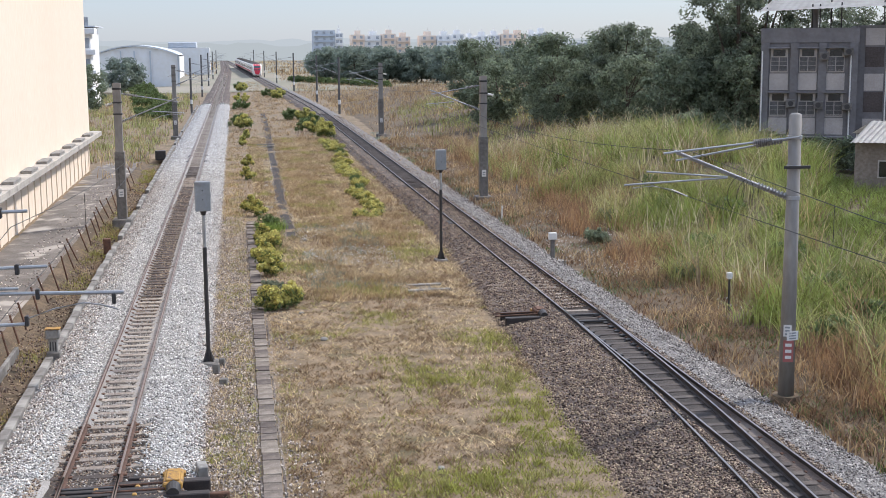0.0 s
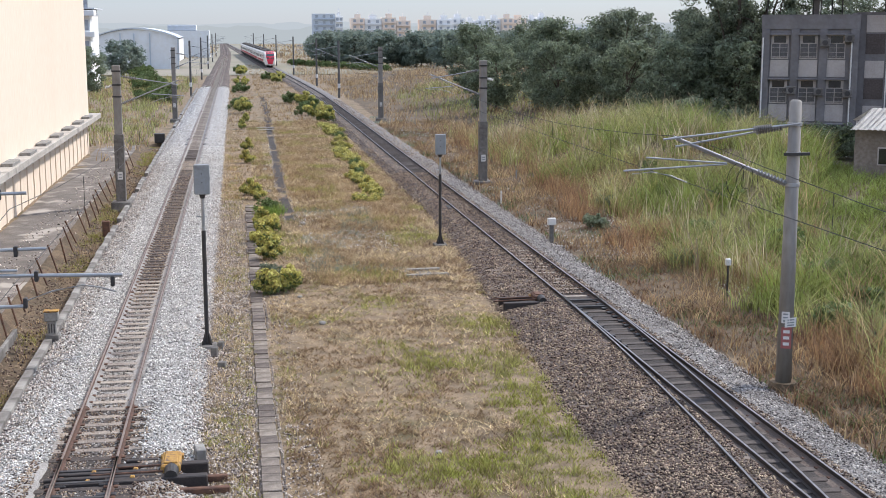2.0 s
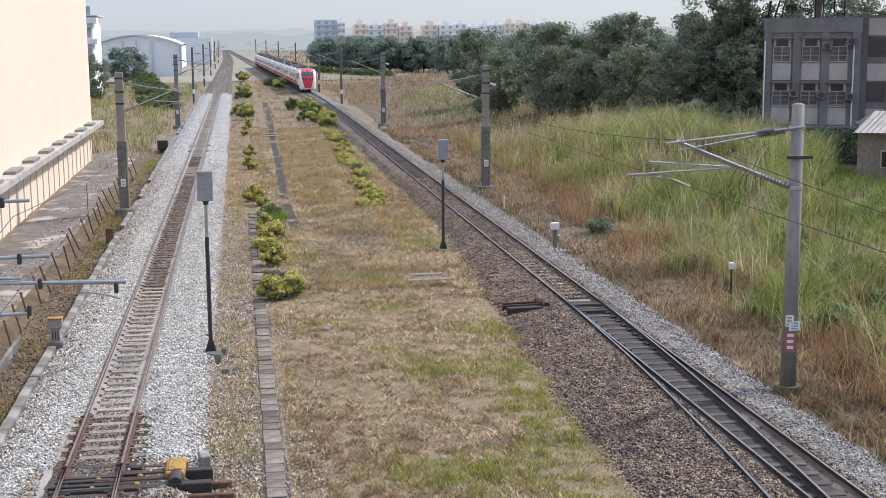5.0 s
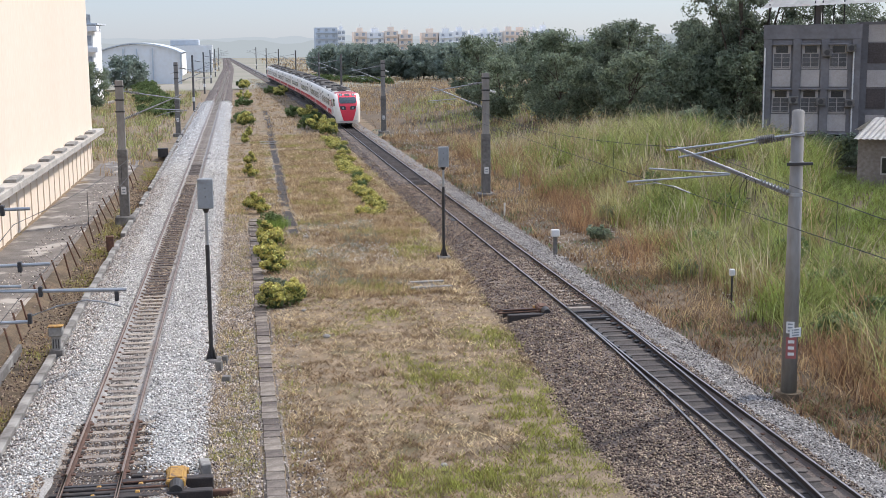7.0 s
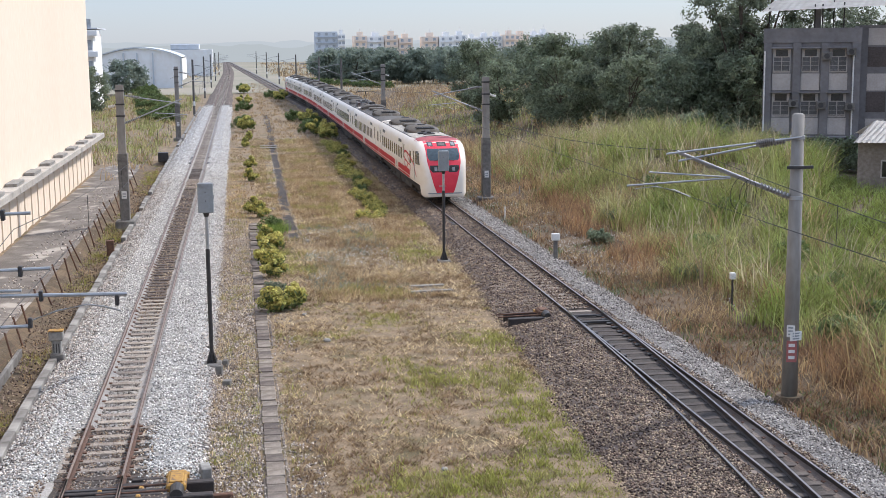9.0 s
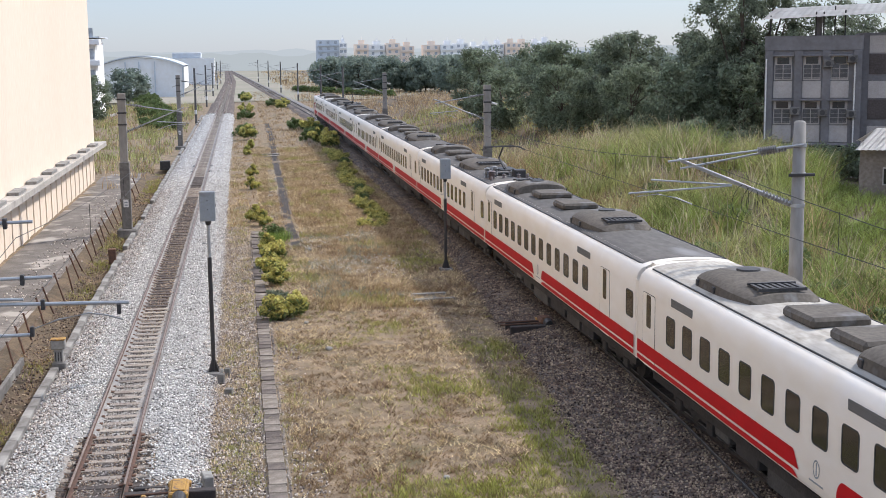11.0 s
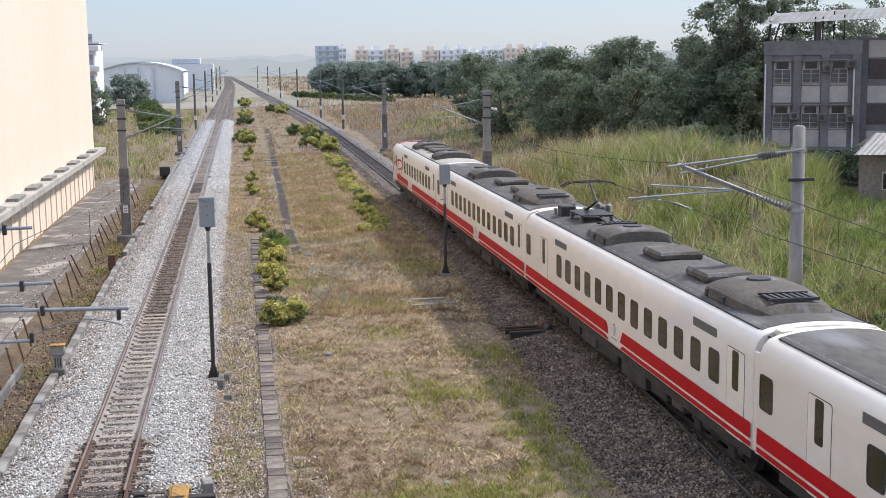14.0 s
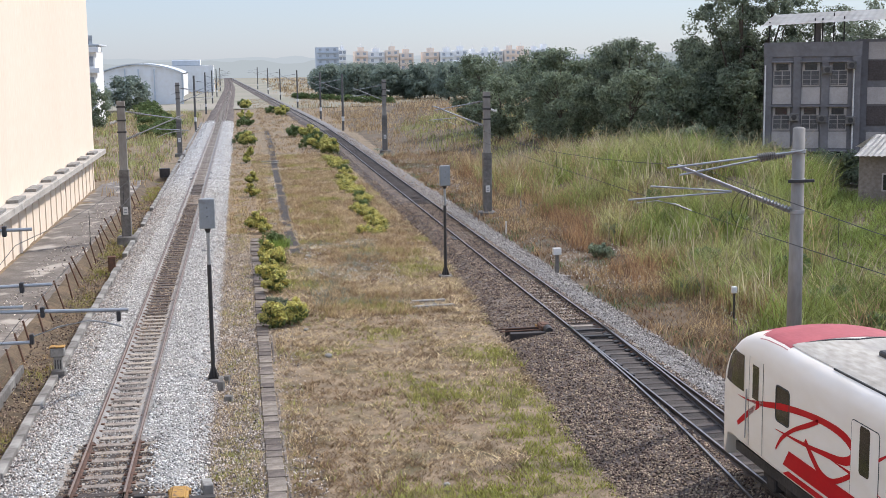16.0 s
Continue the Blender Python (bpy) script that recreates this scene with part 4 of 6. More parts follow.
pm = point_machine(pose(-1.55, 26.0, -0.12), "yellow point machine on tarred timbers beside the track", back=0.58)
for y, x0 in ((-0.15, -2.4), (-0.42, -2.5), (-0.72, -2.45), (0.55, -0.95)):
    part("timber", block(x0, -0.3, y - 0.07, y + 0.07, -0.24, 0.045, 0.015), M["rail_dark"], pm, "oil-soaked bearer timber")
for x, y in ((-0.72, -0.02), (-0.75, -0.5), (-1.55, -0.1), (-1.62, -0.62)):
    part("rod_clamp", block(x - 0.05, x + 0.05, y - 0.06, y + 0.06, -0.04, 0.06, 0.02), M["yellow"], pm, "small yellow rod clamp")
part("plank", block(-0.2, 1.15, -0.34, -0.2, -0.24, -0.1, 0.02), M["rust"], pm, "reddish worn plank")
part("plank", block(-0.2, 1.2, -0.98, -0.84, -0.26, -0.12, 0.02), M["rust"], pm, "reddish worn plank")
solid("cable_box", block(-0.11, 0.11, -0.24, 0.24, -0.3, -0.02, 0.02), M["concrete"], "small grey concrete cable box beside the point machine", "cable box", m=pose(-1.0, 27.3, -0.1, 0, 0, 8))
pm2 = point_machine(pose(9.85, 41.2, -0.12, 0, 0, 0), "rusty point machine on dark timbers beside the track")
for o in pm2.children:
    if o.name.startswith(("motor_case", "lid")):
        o.data.materials[0] = M["rust"]
for y0, xf, sg in ((26.0, left_x, 1), (25.3, left_x, 1), (24.4, left_x, 1), (40.6, right_x, -1), (39.6, right_x, -1)):
    solid("stretcher_bar", block(xf(y0) - 0.62, xf(y0) + 0.62, y0 - 0.05, y0 + 0.05, -0.13, -0.06, 0.01), M["dark_steel"], "black greased stretcher bar between the point blades", "stretcher bar", "stretcher bars")
def slide_chairs(xf, ys):
    me = mesh_of("slide_chair", block(-0.2, 0.2, -0.08, 0.08, -0.15, -0.09, 0.02), M["dark_steel"])
    for y in ys:
        for s in (-1, 1):
            tagged(child("slide_chair", me, None, pose(xf(y) + s * (GAUGE / 2 - 0.05), y, 0)), "black greased slide chair under the point blade", "slide chair", "slide chairs")
slide_chairs(left_x, [22.2 + 0.61 * k for k in range(7)])
slide_chairs(right_x, [34.5 + 0.61 * k for k in range(11)])


def joint(x, y):
    """Fishplates and bond box at a rail joint."""
    for s in (-1, 1):
        bm = block(x + s * 0.706 - 0.11, x + s * 0.706 + 0.11, y - 0.55, y + 0.55, -0.2, -0.06, 0.03)
        solid("joint_cover", bm, M["dark_steel"], "dark insulated joint cover beside the rail", "rail joint", "rail joints")


joint(LEFT, 102.0)
joint(LEFT, 107.0)
joint(RIGHT, 63.5)


# ---- catenary ----
def lathe(bm, a, b, profile, seg=10):
    """A turned piece from a to b: profile of (share of the way, radius)."""
    a, b = Vector(a), Vector(b)
    d = b - a
    u = d.orthogonal().normalized()
    w = d.normalized().cross(u)
    rings = [[bm.verts.new(a + d * t + r * (math.cos(2 * math.pi * k / seg) * u + math.sin(2 * math.pi * k / seg) * w)) for k in range(seg)] for t, r in profile]
    for p, q in zip(rings, rings[1:]):
        for k in range(seg):
            bm.faces.new((p[k], p[(k + 1) % seg], q[(k + 1) % seg], q[k]))
    bm.faces.new(rings[0][::-1])
    bm.faces.new(rings[-1])
    return bm


def ribs(n, r, core, thin=0.55):
    """The profile of a ribbed insulator with n sheds."""
    rows = []
    for k in range(n):
        rows += [((k + 0.05) / n, core), ((k + 0.2) / n, r), ((k + 0.45) / n, r * (thin + 0.35)), ((k + 0.7) / n, core)]
    return rows


def stack(bm, a, b, r=0.085, n=9):
    return lathe(bm, a, b, ribs(n, r, r * 0.45))


def cantilever(p, s, z0=0.0, rich=False):
    """Tubular bracket, drawn for a mast at x = 0 whose track lies towards s."""
    def tub(name, a, b, r, lbl=""):
        return part(name, rod((s * a[0], a[2] if len(a) > 2 else 0, a[1] + z0), (s * b[0], b[2] if len(b) > 2 else 0, b[1] + z0), r, seg=8), M["steel"], p, lbl)
    ties = [((3.10, 5.98), (0.12, 6.46))] + ([((3.42, 6.16), (0.0, 6.52, -0.25))] if rich else [])
    for i, (a, b) in enumerate(ties):
        tub("stay_tube", a, b, 0.027, "galvanised stay tube")
        A, B = Vector((s * a[0], a[2] if len(a) > 2 else 0, a[1] + z0)), Vector((s * b[0], b[2] if len(b) > 2 else 0, b[1] + z0))
        u, v = (0.70, 0.93) if i == 0 else (0.66, 0.80)
        part("insulator", stack(bmesh.new(), A.lerp(B, u), A.lerp(B, v)), M["porcelain"], p, "grey ribbed insulator")
    tub("bracket_tube", (3.15, 6.22), (0.10, 4.98), 0.034, "galvanised bracket tube")
    if rich:
        tub("bracket_tube", (3.05, 6.16, 0.14), (0.10, 4.93, 0.10), 0.034)
    part("insulator", stack(bmesh.new(), Vector((s * 0.95, 0.02, 5.32 + z0)), Vector((s * 0.15, 0.02, 5.0 + z0))), M["porcelain"], p, "grey ribbed insulator")
    tub("registration_arm", (4.42 if rich else 3.4, 5.40), (1.75, 5.52), 0.024)
    if rich:
        tub("registration_arm", (3.85, 5.72), (1.75, 5.54), 0.022)
    bm = bmesh.new()
    e = 4.2 if rich else 3.2
    sweep(bm, [(s * e, 0, 5.32 + z0), (s * (e - 0.5), 0, 5.36 + z0), (s * (e - 1.0), 0, 5.26 + z0), (s * (e - 1.42), 0, 5.08 + z0)], 0.016)
    part("steady_arm", bm, M["steel"], p)
    if rich:
        for k, (dx, dy) in enumerate(((1.55, 0.05), (1.35, -0.06), (1.15, 0.1))):
            bm = bmesh.new()
            pts = [(s * (dx + 0.22 * math.sin(a) - 0.05), dy + 0.1 * math.cos(a), 5.42 - (0.42 - 0.07 * k) * math.cos(a) + 0.03 * math.sin(2 * a + k)) for a in [2 * math.pi * q / 14 for q in range(12)]]
            sweep(bm, pts, 0.008, 5)
            part("jumper_cable", bm, M["black_rubber"], p, "looped black jumper cable")


def round_mast(x, y):
    p = thing("catenary_mast", pose(x, y, -0.3), "round spun concrete catenary mast with a tubular bracket", "catenary mast", "catenary masts")
    part("pole", rod((0, 0, 0), (0, 0, 7.36), 0.205, 0.15, 24), M["pole"], p, "pale grey tapered concrete pole", True)
    part("cap", rod((0, 0, 7.36), (0, 0, 7.40), 0.15, 0.10, 20), M["pole"], p)
    for z in (6.80, 6.06, 5.28):
        part("clamp", rod((0, 0, z - 0.045), (0, 0, z + 0.045), 0.182, seg=20), M["steel"], p)
    part("cross_bar", block(-0.35, 0.35, -0.22, -0.18, 6.02, 6.1, 0.01), M["dark_steel"], p)
    for a, z0, z1, w, mt, lb in ((-118, 1.72, 2.02, 0.1, "white_paint", "narrow white notice plate"), (-78, 1.62, 1.86, 0.17, "white_paint", "white number plate with grey bars"), (-108, 1.06, 1.62, 0.13, "plate_red", "faded red warning strip")):
        r = 0.209 - 0.0075 * z0
        q = part("plate", block(-w, w, -0.006, 0.006, z0 - 0.0, z1, 0.0), M[mt], p, lb)
        q.matrix_local = pose(r * math.cos(radians(a)), r * math.sin(radians(a)), 0, 0, 0, a + 90)
        for k in range(3):
            h = (z1 - z0) / 7
            part("bar", block(-w * 0.6, w * 0.6, -0.0095, -0.0055, z0 + h * (1 + 2 * k), z0 + h * (2 + 2 * k)), M["box_grey"] if mt == "white_paint" else M["white_paint"], q)
    cantilever(p, -1, 0.3, True)
    part("base", rod((0, 0, -0.2), (0, 0, 0.14), 0.42, 0.34, 16), M["soil"], p, "earth-covered concrete base")
    return p


M["plate_red"] = plain("faded_red_enamel", (0.35, 0.11, 0.10), 0.6)
round_mast(13.80, 30.35)


def square_mast(x, y, s, tall=7.0, lamp=True, label="square concrete catenary mast with a dark lower jacket"):
    p = thing("catenary_mast", pose(x, y, -0.4), label, "catenary mast", "catenary masts")
    bm = block(-0.2, 0.2, -0.17, 0.17, 0, tall + 0.4, 0.02)
    part("pole", bm, M["pole"], p, "pale grey concrete pole")
    part("jacket", block(-0.25, 0.25, -0.22, 0.22, 0.0, 3.85, 0.03), M["concrete_dark"], p, "dark stained lower jacket")
    part("base", block(-0.5, 0.5, -0.5, 0.5, -0.3, 0.35, 0.05), M["concrete_dark"], p)
    part("plate", block(-0.13, 0.13, -0.236, -0.224, 1.5, 1.9), M["white_paint"], p, "white plate with grey bars")
    for k in range(2):
        part("bar", block(-0.08, 0.08, -0.24, -0.232, 1.58 + 0.14 * k, 1.64 + 0.14 * k), M["box_grey"], p)
    for z in (6.0, 5.4, 6.7):
        part("clamp", block(-0.23, 0.23, -0.2, 0.2, z + 0.36, z + 0.44, 0.01), M["dark_steel"], p)
    cantilever(p, s, 0.4)
    if lamp:
        bm = stack(bmesh.new(), (0.25 * -s, 0, 6.35), (0.62 * -s, 0, 6.25), 0.09, 5)
        part("feeder_insulator", bm, M["white_paint"], p)
    return p


for x, y in ((14.30, 74.3), (14.32, 128.8)):
    square_mast(x, y, -1)
for y in (68.5, 131.0):
    square_mast(-6.1, y, 1)


def slim_mast(x, y, s, h):
    p = thing("catenary_mast", pose(x, y, -0.4), "slim dark steel catenary mast beside the distant track", "catenary mast", "catenary masts")
    part("pole", rod((0, 0, 0), (0, 0, 7.6), 0.17, 0.14, 10), M["slim"], p)
    part("jacket", rod((0, 0, 1.3), (0, 0, 1.9), 0.19, seg=10), M["white_paint"], p, "white band")
    cantilever(p, s, 0.4)


M["slim"] = material("weathered_mast", (0.16, 0.15, 0.145), (0.12, 0.115, 0.11), scale=2, rough=0.8)
for y in (173.5, 210, 262, 320, 380, 450):
    slim_mast(along(right_x, y)[0] + 2.6, y, -1, 0)
for y in (181, 240, 300, 360, 430):
    slim_mast(along(left_x, y)[0] - 2.9, y, 1, 0)
# mast and bracket beside the near left track
n_mast = thing("catenary_mast", pose(-6.35, 19.8, -0.3), "concrete catenary mast with tubular brackets over the track", "catenary mast", "catenary masts")
part("pole", rod((0, 0, 0), (0, 0, 7.4), 0.23, 0.17, 20), M["pole"], n_mast)
for a, b, r in (((2.75, 5.5), (4.55, 5.46), 0.03), ((0, 5.55), (2.75, 5.5), 0.03), ((0, 5.85), (3.44, 5.9), 0.028), ((0, 6.7), (3.2, 6.75), 0.026), ((0, 5.0), (3.08, 5.02), 0.028), ((0, 5.62), (3.0, 5.57), 0.024)):
    part("bracket_tube", rod((a[0], 0, a[1]), (b[0], 0, b[1]), r, seg=8), M["steel"], n_mast, "galvanised bracket tube")
bm = bmesh.new()
sweep(bm, [(3.1, 0, 5.10), (3.5, 0, 5.24), (3.95, 0, 5.32), (4.2, 0, 5.28), (4.45, 0, 5.2)], 0.015)
part("steady_arm", bm, M["steel"], n_mast)
for x, z in ((3.0, 5.86), (3.1, 5.06), (3.28, 5.47), (4.4, 5.36), (2.8, 6.72)):
    part("clamp", block(x - 0.03, x + 0.03, -0.05, 0.05, z - 0.07, z + 0.09, 0.01), M["dark_steel"], n_mast)


def wires(xf, stops, z_contact, stagger, thick=0.009):
    for name, zs, sag, r in (("contact_wire", z_contact, 0.05, thick), ("messenger_wire", z_contact + 1.15, 0.75, thick)):
        bm = bmesh.new()
        pts = []
        for i, (a, b) in enumerate(zip(stops, stops[1:])):
            for k in range(10):
                t = k / 10
                y = a + (b - a) * t
                st = stagger * ((1 - t) * (-1) ** i + t * (-1) ** (i + 1))
                pts.append((xf(y) + st, y, zs - sag * 4 * t * (1 - t)))
        sweep(bm, pts, r, 5)
        solid(name, bm, M["black_rubber"], "thin dark overhead wire strung above the track", "overhead wire", "overhead wires")
    for a, b in zip(stops, stops[1:]):
        if a > 140:
            continue
        for k in range(1, 6):
            t = k / 6
            y = a + (b - a) * t
            solid("dropper", rod((xf(y), y, z_contact), (xf(y), y, z_contact + 1.15 - 0.75 * 4 * t * (1 - t)), 0.006, seg=5), M["black_rubber"], "thin dropper between the overhead wires", "dropper", "droppers")


wires(right_x, [-15, 30.35, 74.3, 128.8, 173.5, 210, 262, 320], 5.06, 0.15)
wires(left_x, [-25, 19.8, 68.5, 131, 181, 240, 300], 5.06, 0.15, 0.006)


# ---- signals and posts ----
def signal(x, y, top, label):
    s = thing("signal_post", pose(x, y, -0.3), label, "railway signal", "signals")
    h = top + 0.3
    part("pole", rod((0, 0, 0), (0, 0, h * 0.64), 0.062, seg=14), M["dark_steel"], s, "dark lower pole")
    part("upper_pole", rod((0, 0, h * 0.64), (0, 0, h - 0.75), 0.05, seg=14), M["steel"], s, "pale upper pole")
    hd = part("signal_head", block(-0.2, 0.2, -0.17, 0.17, h - 0.80, h, 0.035), M["box_grey"], s, "grey enamelled signal housing seen from behind")
    part("hood", block(-0.225, 0.225, -0.185, 0.02, h - 0.85, h + 0.01, 0.02), M["box_grey"], hd)
    part("hinge", block(0.19, 0.235, -0.1, 0.1, h - 0.45, h - 0.35), M["dark_steel"], hd)
    for dz in (0.25, 0.5):
        part("rivet", rod((-0.0, -0.19, h - dz), (0.0, -0.2, h - dz), 0.018, seg=8), M["dark_steel"], hd)
    part("collar", rod((0, 0, h - 0.98), (0, 0, h - 0.80), 0.06, 0.12, 14), M["dark_steel"], s)
    part("bracket", block(-0.2, 0.12, -0.02, 0.02, h - 1.52, h - 1.49), M["steel"], s)
    for a in range(4):
        g = part("gusset", extrude([(0.05, 0), (0.22, 0), (0.05, 0.42)], -0.012, 0.012), M["dark_steel"], s)
        g.matrix_local = pose(0, 0, 0, 0, 0, 90 * a + 45)
    part("footing", block(-0.28, 0.28, -0.28, 0.28, -0.2, 0.02, 0.03), M["concrete_dark"], s)
    return s


signal(-1.05, 37.3, 5.02, "grey signal head on a two-tone steel post in the ballast")
signal(8.5, 53.8, 4.42, "grey signal head on a thin post beside the curving track")
for x, y, w, h in ((-0.66, 37.1, 0.08, 0.16), (-0.82, 36.3, 0.09, 0.2), (-0.6, 35.0, 0.11, 0.1)):
    solid("cable_stub", block(-w, w, -w, w, -0.45, -0.45 + h + 0.12, 0.02), M["concrete_dark"], "small dark cable stub beside the signal", "cable stub", "cable stubs", m=pose(x, y, 0, 0, 0, 20 * x))


def track_marker(x, y):
    t = thing("track_marker", pose(x, y, -0.4), "squat concrete track marker with a yellow top", "track marker")
    part("foot", block(-0.2, 0.2, -0.16, 0.16, 0, 0.3, 0.03), M["concrete_dark"], t)
    part("column", block(-0.13, 0.13, -0.1, 0.1, 0.28, 0.72, 0.02), M["concrete"], t)
    for k in range(3):
        part("bar", block(-0.09 + 0.075 * k, -0.06 + 0.075 * k, -0.106, -0.099, 0.34, 0.62), M["dark_steel"], t, "dark upright bar")
    part("head", block(-0.21, 0.21, -0.14, 0.14, 0.70, 0.98, 0.03), M["concrete"], t)
    part("top_plate", block(-0.22, 0.22, -0.15, 0.15, 0.98, 1.02, 0.01), M["yellow"], t, "yellow painted top")


track_marker(-5.62, 38.6)
w_mark = thing("distance_post", pose(13.3, 53.3, -0.4), "short concrete post with a white head beside the track", "distance post")
part("post", block(-0.08, 0.08, -0.08, 0.08, 0, 0.9, 0.01), M["concrete_dark"], w_mark)
part("head", block(-0.18, 0.18, -0.11, 0.11, 0.88, 1.18, 0.02), M["white_paint"], w_mark, "white head")
solid("low_slab", block(-0.9, 0.3, -0.2, 0.2, 0, 0.1, 0.02), M["concrete"], "low concrete slab beside the white-headed post", "slab", m=pose(13.6, 52.6, -0.42, 0, 0, -20))
solid("stake", rod((0, 0, 0), (0, 0, 0.75), 0.045, seg=8), M["white_paint"], "thin white stake on the ballast shoulder", "stake", m=pose(13.75, 66.2, -0.4))
solid("stake", rod((0, 0, 0), (0, 0, 0.9), 0.035, seg=8), M["box_grey"], "thin grey stake in the dry grass", "stake", m=pose(16.4, 74.6, -0.4))
mp = thing("marker_pole", pose(16.37, 40.8, -0.45), "thin dark marker pole with a pale box on top", "marker pole")
part("pole", rod((0, 0, 0), (0, 0, 1.35), 0.035, seg=8), M["dark_steel"], mp)
part("cap", block(-0.09, 0.09, -0.07, 0.07, 1.35, 1.58, 0.02), M["white_paint"], mp, "pale box")
for x, y, w, h in ((-5.98, 58.9, 0.17, 0.72), (-6.35, 108.0, 0.42, 0.75)):
    solid("trackside_box", block(-w, w, -w * 0.8, w * 0.8, 0, h, 0.03), M["rust"] if w < 0.3 else M["dark_steel"], "small rusty trackside case beside the kerb" if w < 0.3 else "dark open-fronted trackside case beside the kerb", "trackside case", m=pose(x, y, -0.42, 0, 0, 5))


# ---- path, kerb, fence and gutter on the left ----
def kerb_runs():
    me = mesh_of("kerb_stone", block(-0.12, 0.12, -0.985, 0.985, -0.55, -0.2, 0.02), M["concrete_dark"])
    k = thing("kerb", pose(0, 0, 0), "weathered concrete kerb along the ballast", "kerb", "", "structure")
    rng = random.Random(3)
    for i in range(94):
        y = 16 + 2 * i
        if rng.random() < 0.05:
            continue
        child("kerb_stone", me, k, pose(-5.72 - 0.0016 * (y - 30) + rng.uniform(-0.02, 0.02), y, rng.uniform(-0.03, 0.02), 0, 0, rng.uniform(-0.5, 0.5)))


kerb_runs()
co, fs = [], []
ys = list(np.arange(8, 106, 1.0))
cols = [(-10.9, -0.42), (-10.3, -0.40), (-9.4, -0.38), (-8.5, -0.37), (-7.7, -0.36), (-7.45, -0.38)]
for y in ys:
    for x, z in cols:
        co.append((x + 0.12 * noise.noise((x, y * 0.4, 2)) * (x > -8), y, z + 0.03 * noise.noise((x, y * 0.5, 9)) + 0.03))
w = len(cols)
arrays("path", np.array(co), np.array([(j * w + i, j * w + i + 1, (j + 1) * w + i + 1, (j + 1) * w + i) for j in range(len(ys) - 1) for i in range(w - 1)]), M["asphalt"], "worn grey service path along the building", "path", "structure")
co = []
cols = [(-7.75, -0.27), (-7.5, -0.27), (-7.1, -0.50), (-6.5, -0.60), (-6.1, -0.58), (-5.8, -0.45)]
for y in ys:
    for x, z in cols:
        co.append((x, y, z + 0.05 * noise.noise((x * 2, y * 0.8, 4))))
arrays("gutter", np.array(co), np.array([(j * w + i, j * w + i + 1, (j + 1) * w + i + 1, (j + 1) * w + i) for j in range(len(ys) - 1) for i in range(w - 1)]), M["soil"], "weedy soil gutter between the path and the kerb", "gutter", "structure")
solid("gutter_wall", block(-6.98, -6.86, 18, 40, -0.7, -0.22, 0.02), M["concrete_dark"], "low stained concrete gutter wall", "gutter wall", kind="structure")


def fence():
    f = thing("fence", pose(0, 0, 0), "leaning rusty post and wire fence along the path", "fence")
    rng = random.Random(8)
    tops = []
    y = 37.0
    while y < 92:
        lean = rng.uniform(10, 24)
        x = -7.05 + rng.uniform(-0.1, 0.1)
        h = rng.uniform(1.0, 1.25)
        a, b = Vector((x, y, -0.55)), Vector((x - h * math.sin(radians(lean)), y + rng.uniform(-0.15, 0.25), -0.55 + h * math.cos(radians(lean))))
        part("post", rod(a, b, 0.035, seg=6), M["rust"], f, "leaning rusty fence post")
        tops.append((a, b))
        y += rng.uniform(2.0, 2.7)
    for u in (0.45, 0.92):
        bm = bmesh.new()
        pts = []
        for (a, b), (c, d) in zip(tops, tops[1:]):
            p, q = a.lerp(b, u), c.lerp(d, u)
            pts += [p, (p + q) / 2 - Vector((0, 0, 0.08))]
        sweep(bm, pts, 0.008, 4)
        part("wire", bm, M["rust"], f)


fence()


# ---- trough covers and drains between the tracks ----
def trough():
    t = thing("cable_trough", pose(0, 0, 0), "line of worn concrete cable trough covers sunk in the grass", "cable trough", "", "structure")
    rng = random.Random(12)
    metas = [mesh_of("cover_slab", block(-0.20, 0.20, -0.243, 0.243, -0.42, -0.335 + 0.01 * k, 0.012), M["slab"]) for k in range(3)]
    for i in range(100):
        y = 17 + 0.51 * i
        tilt = rng.uniform(-1.5, 1.5)
        m = pose(0.50 + rng.uniform(-0.015, 0.015), y, -0.012 + rng.uniform(-0.012, 0.012), tilt, rng.uniform(-1.2, 1.2), rng.uniform(-1.2, 1.2))
        if rng.random() < 0.05:
            m = pose(0.52, y, 0.04, rng.uniform(4, 9), rng.uniform(-4, 4), rng.uniform(-6, 6))
        if rng.random() > 0.04:
            child("cover_slab", metas[i % 3], t, m)
    for s, xw in ((-1, 0.255), (1, 0.765)):
        for i in range(25):
            y = 18 + 2.0 * i
            child("edge_strip", KERB2, t, pose(xw + rng.uniform(-0.015, 0.015), y, rng.uniform(-0.03, 0.0), 0, 0, rng.uniform(-0.6, 0.6)))


KERB2 = mesh_of("edge_strip", block(-0.035, 0.035, -0.98, 0.98, -0.6, -0.375, 0.012), M["slab"])
trough()
def drain_x(y):
    return 2.42 + 0.012 * min(80, max(0, y - 75)) + 0.10 * noise.noise((y * 0.06, 3, 1))


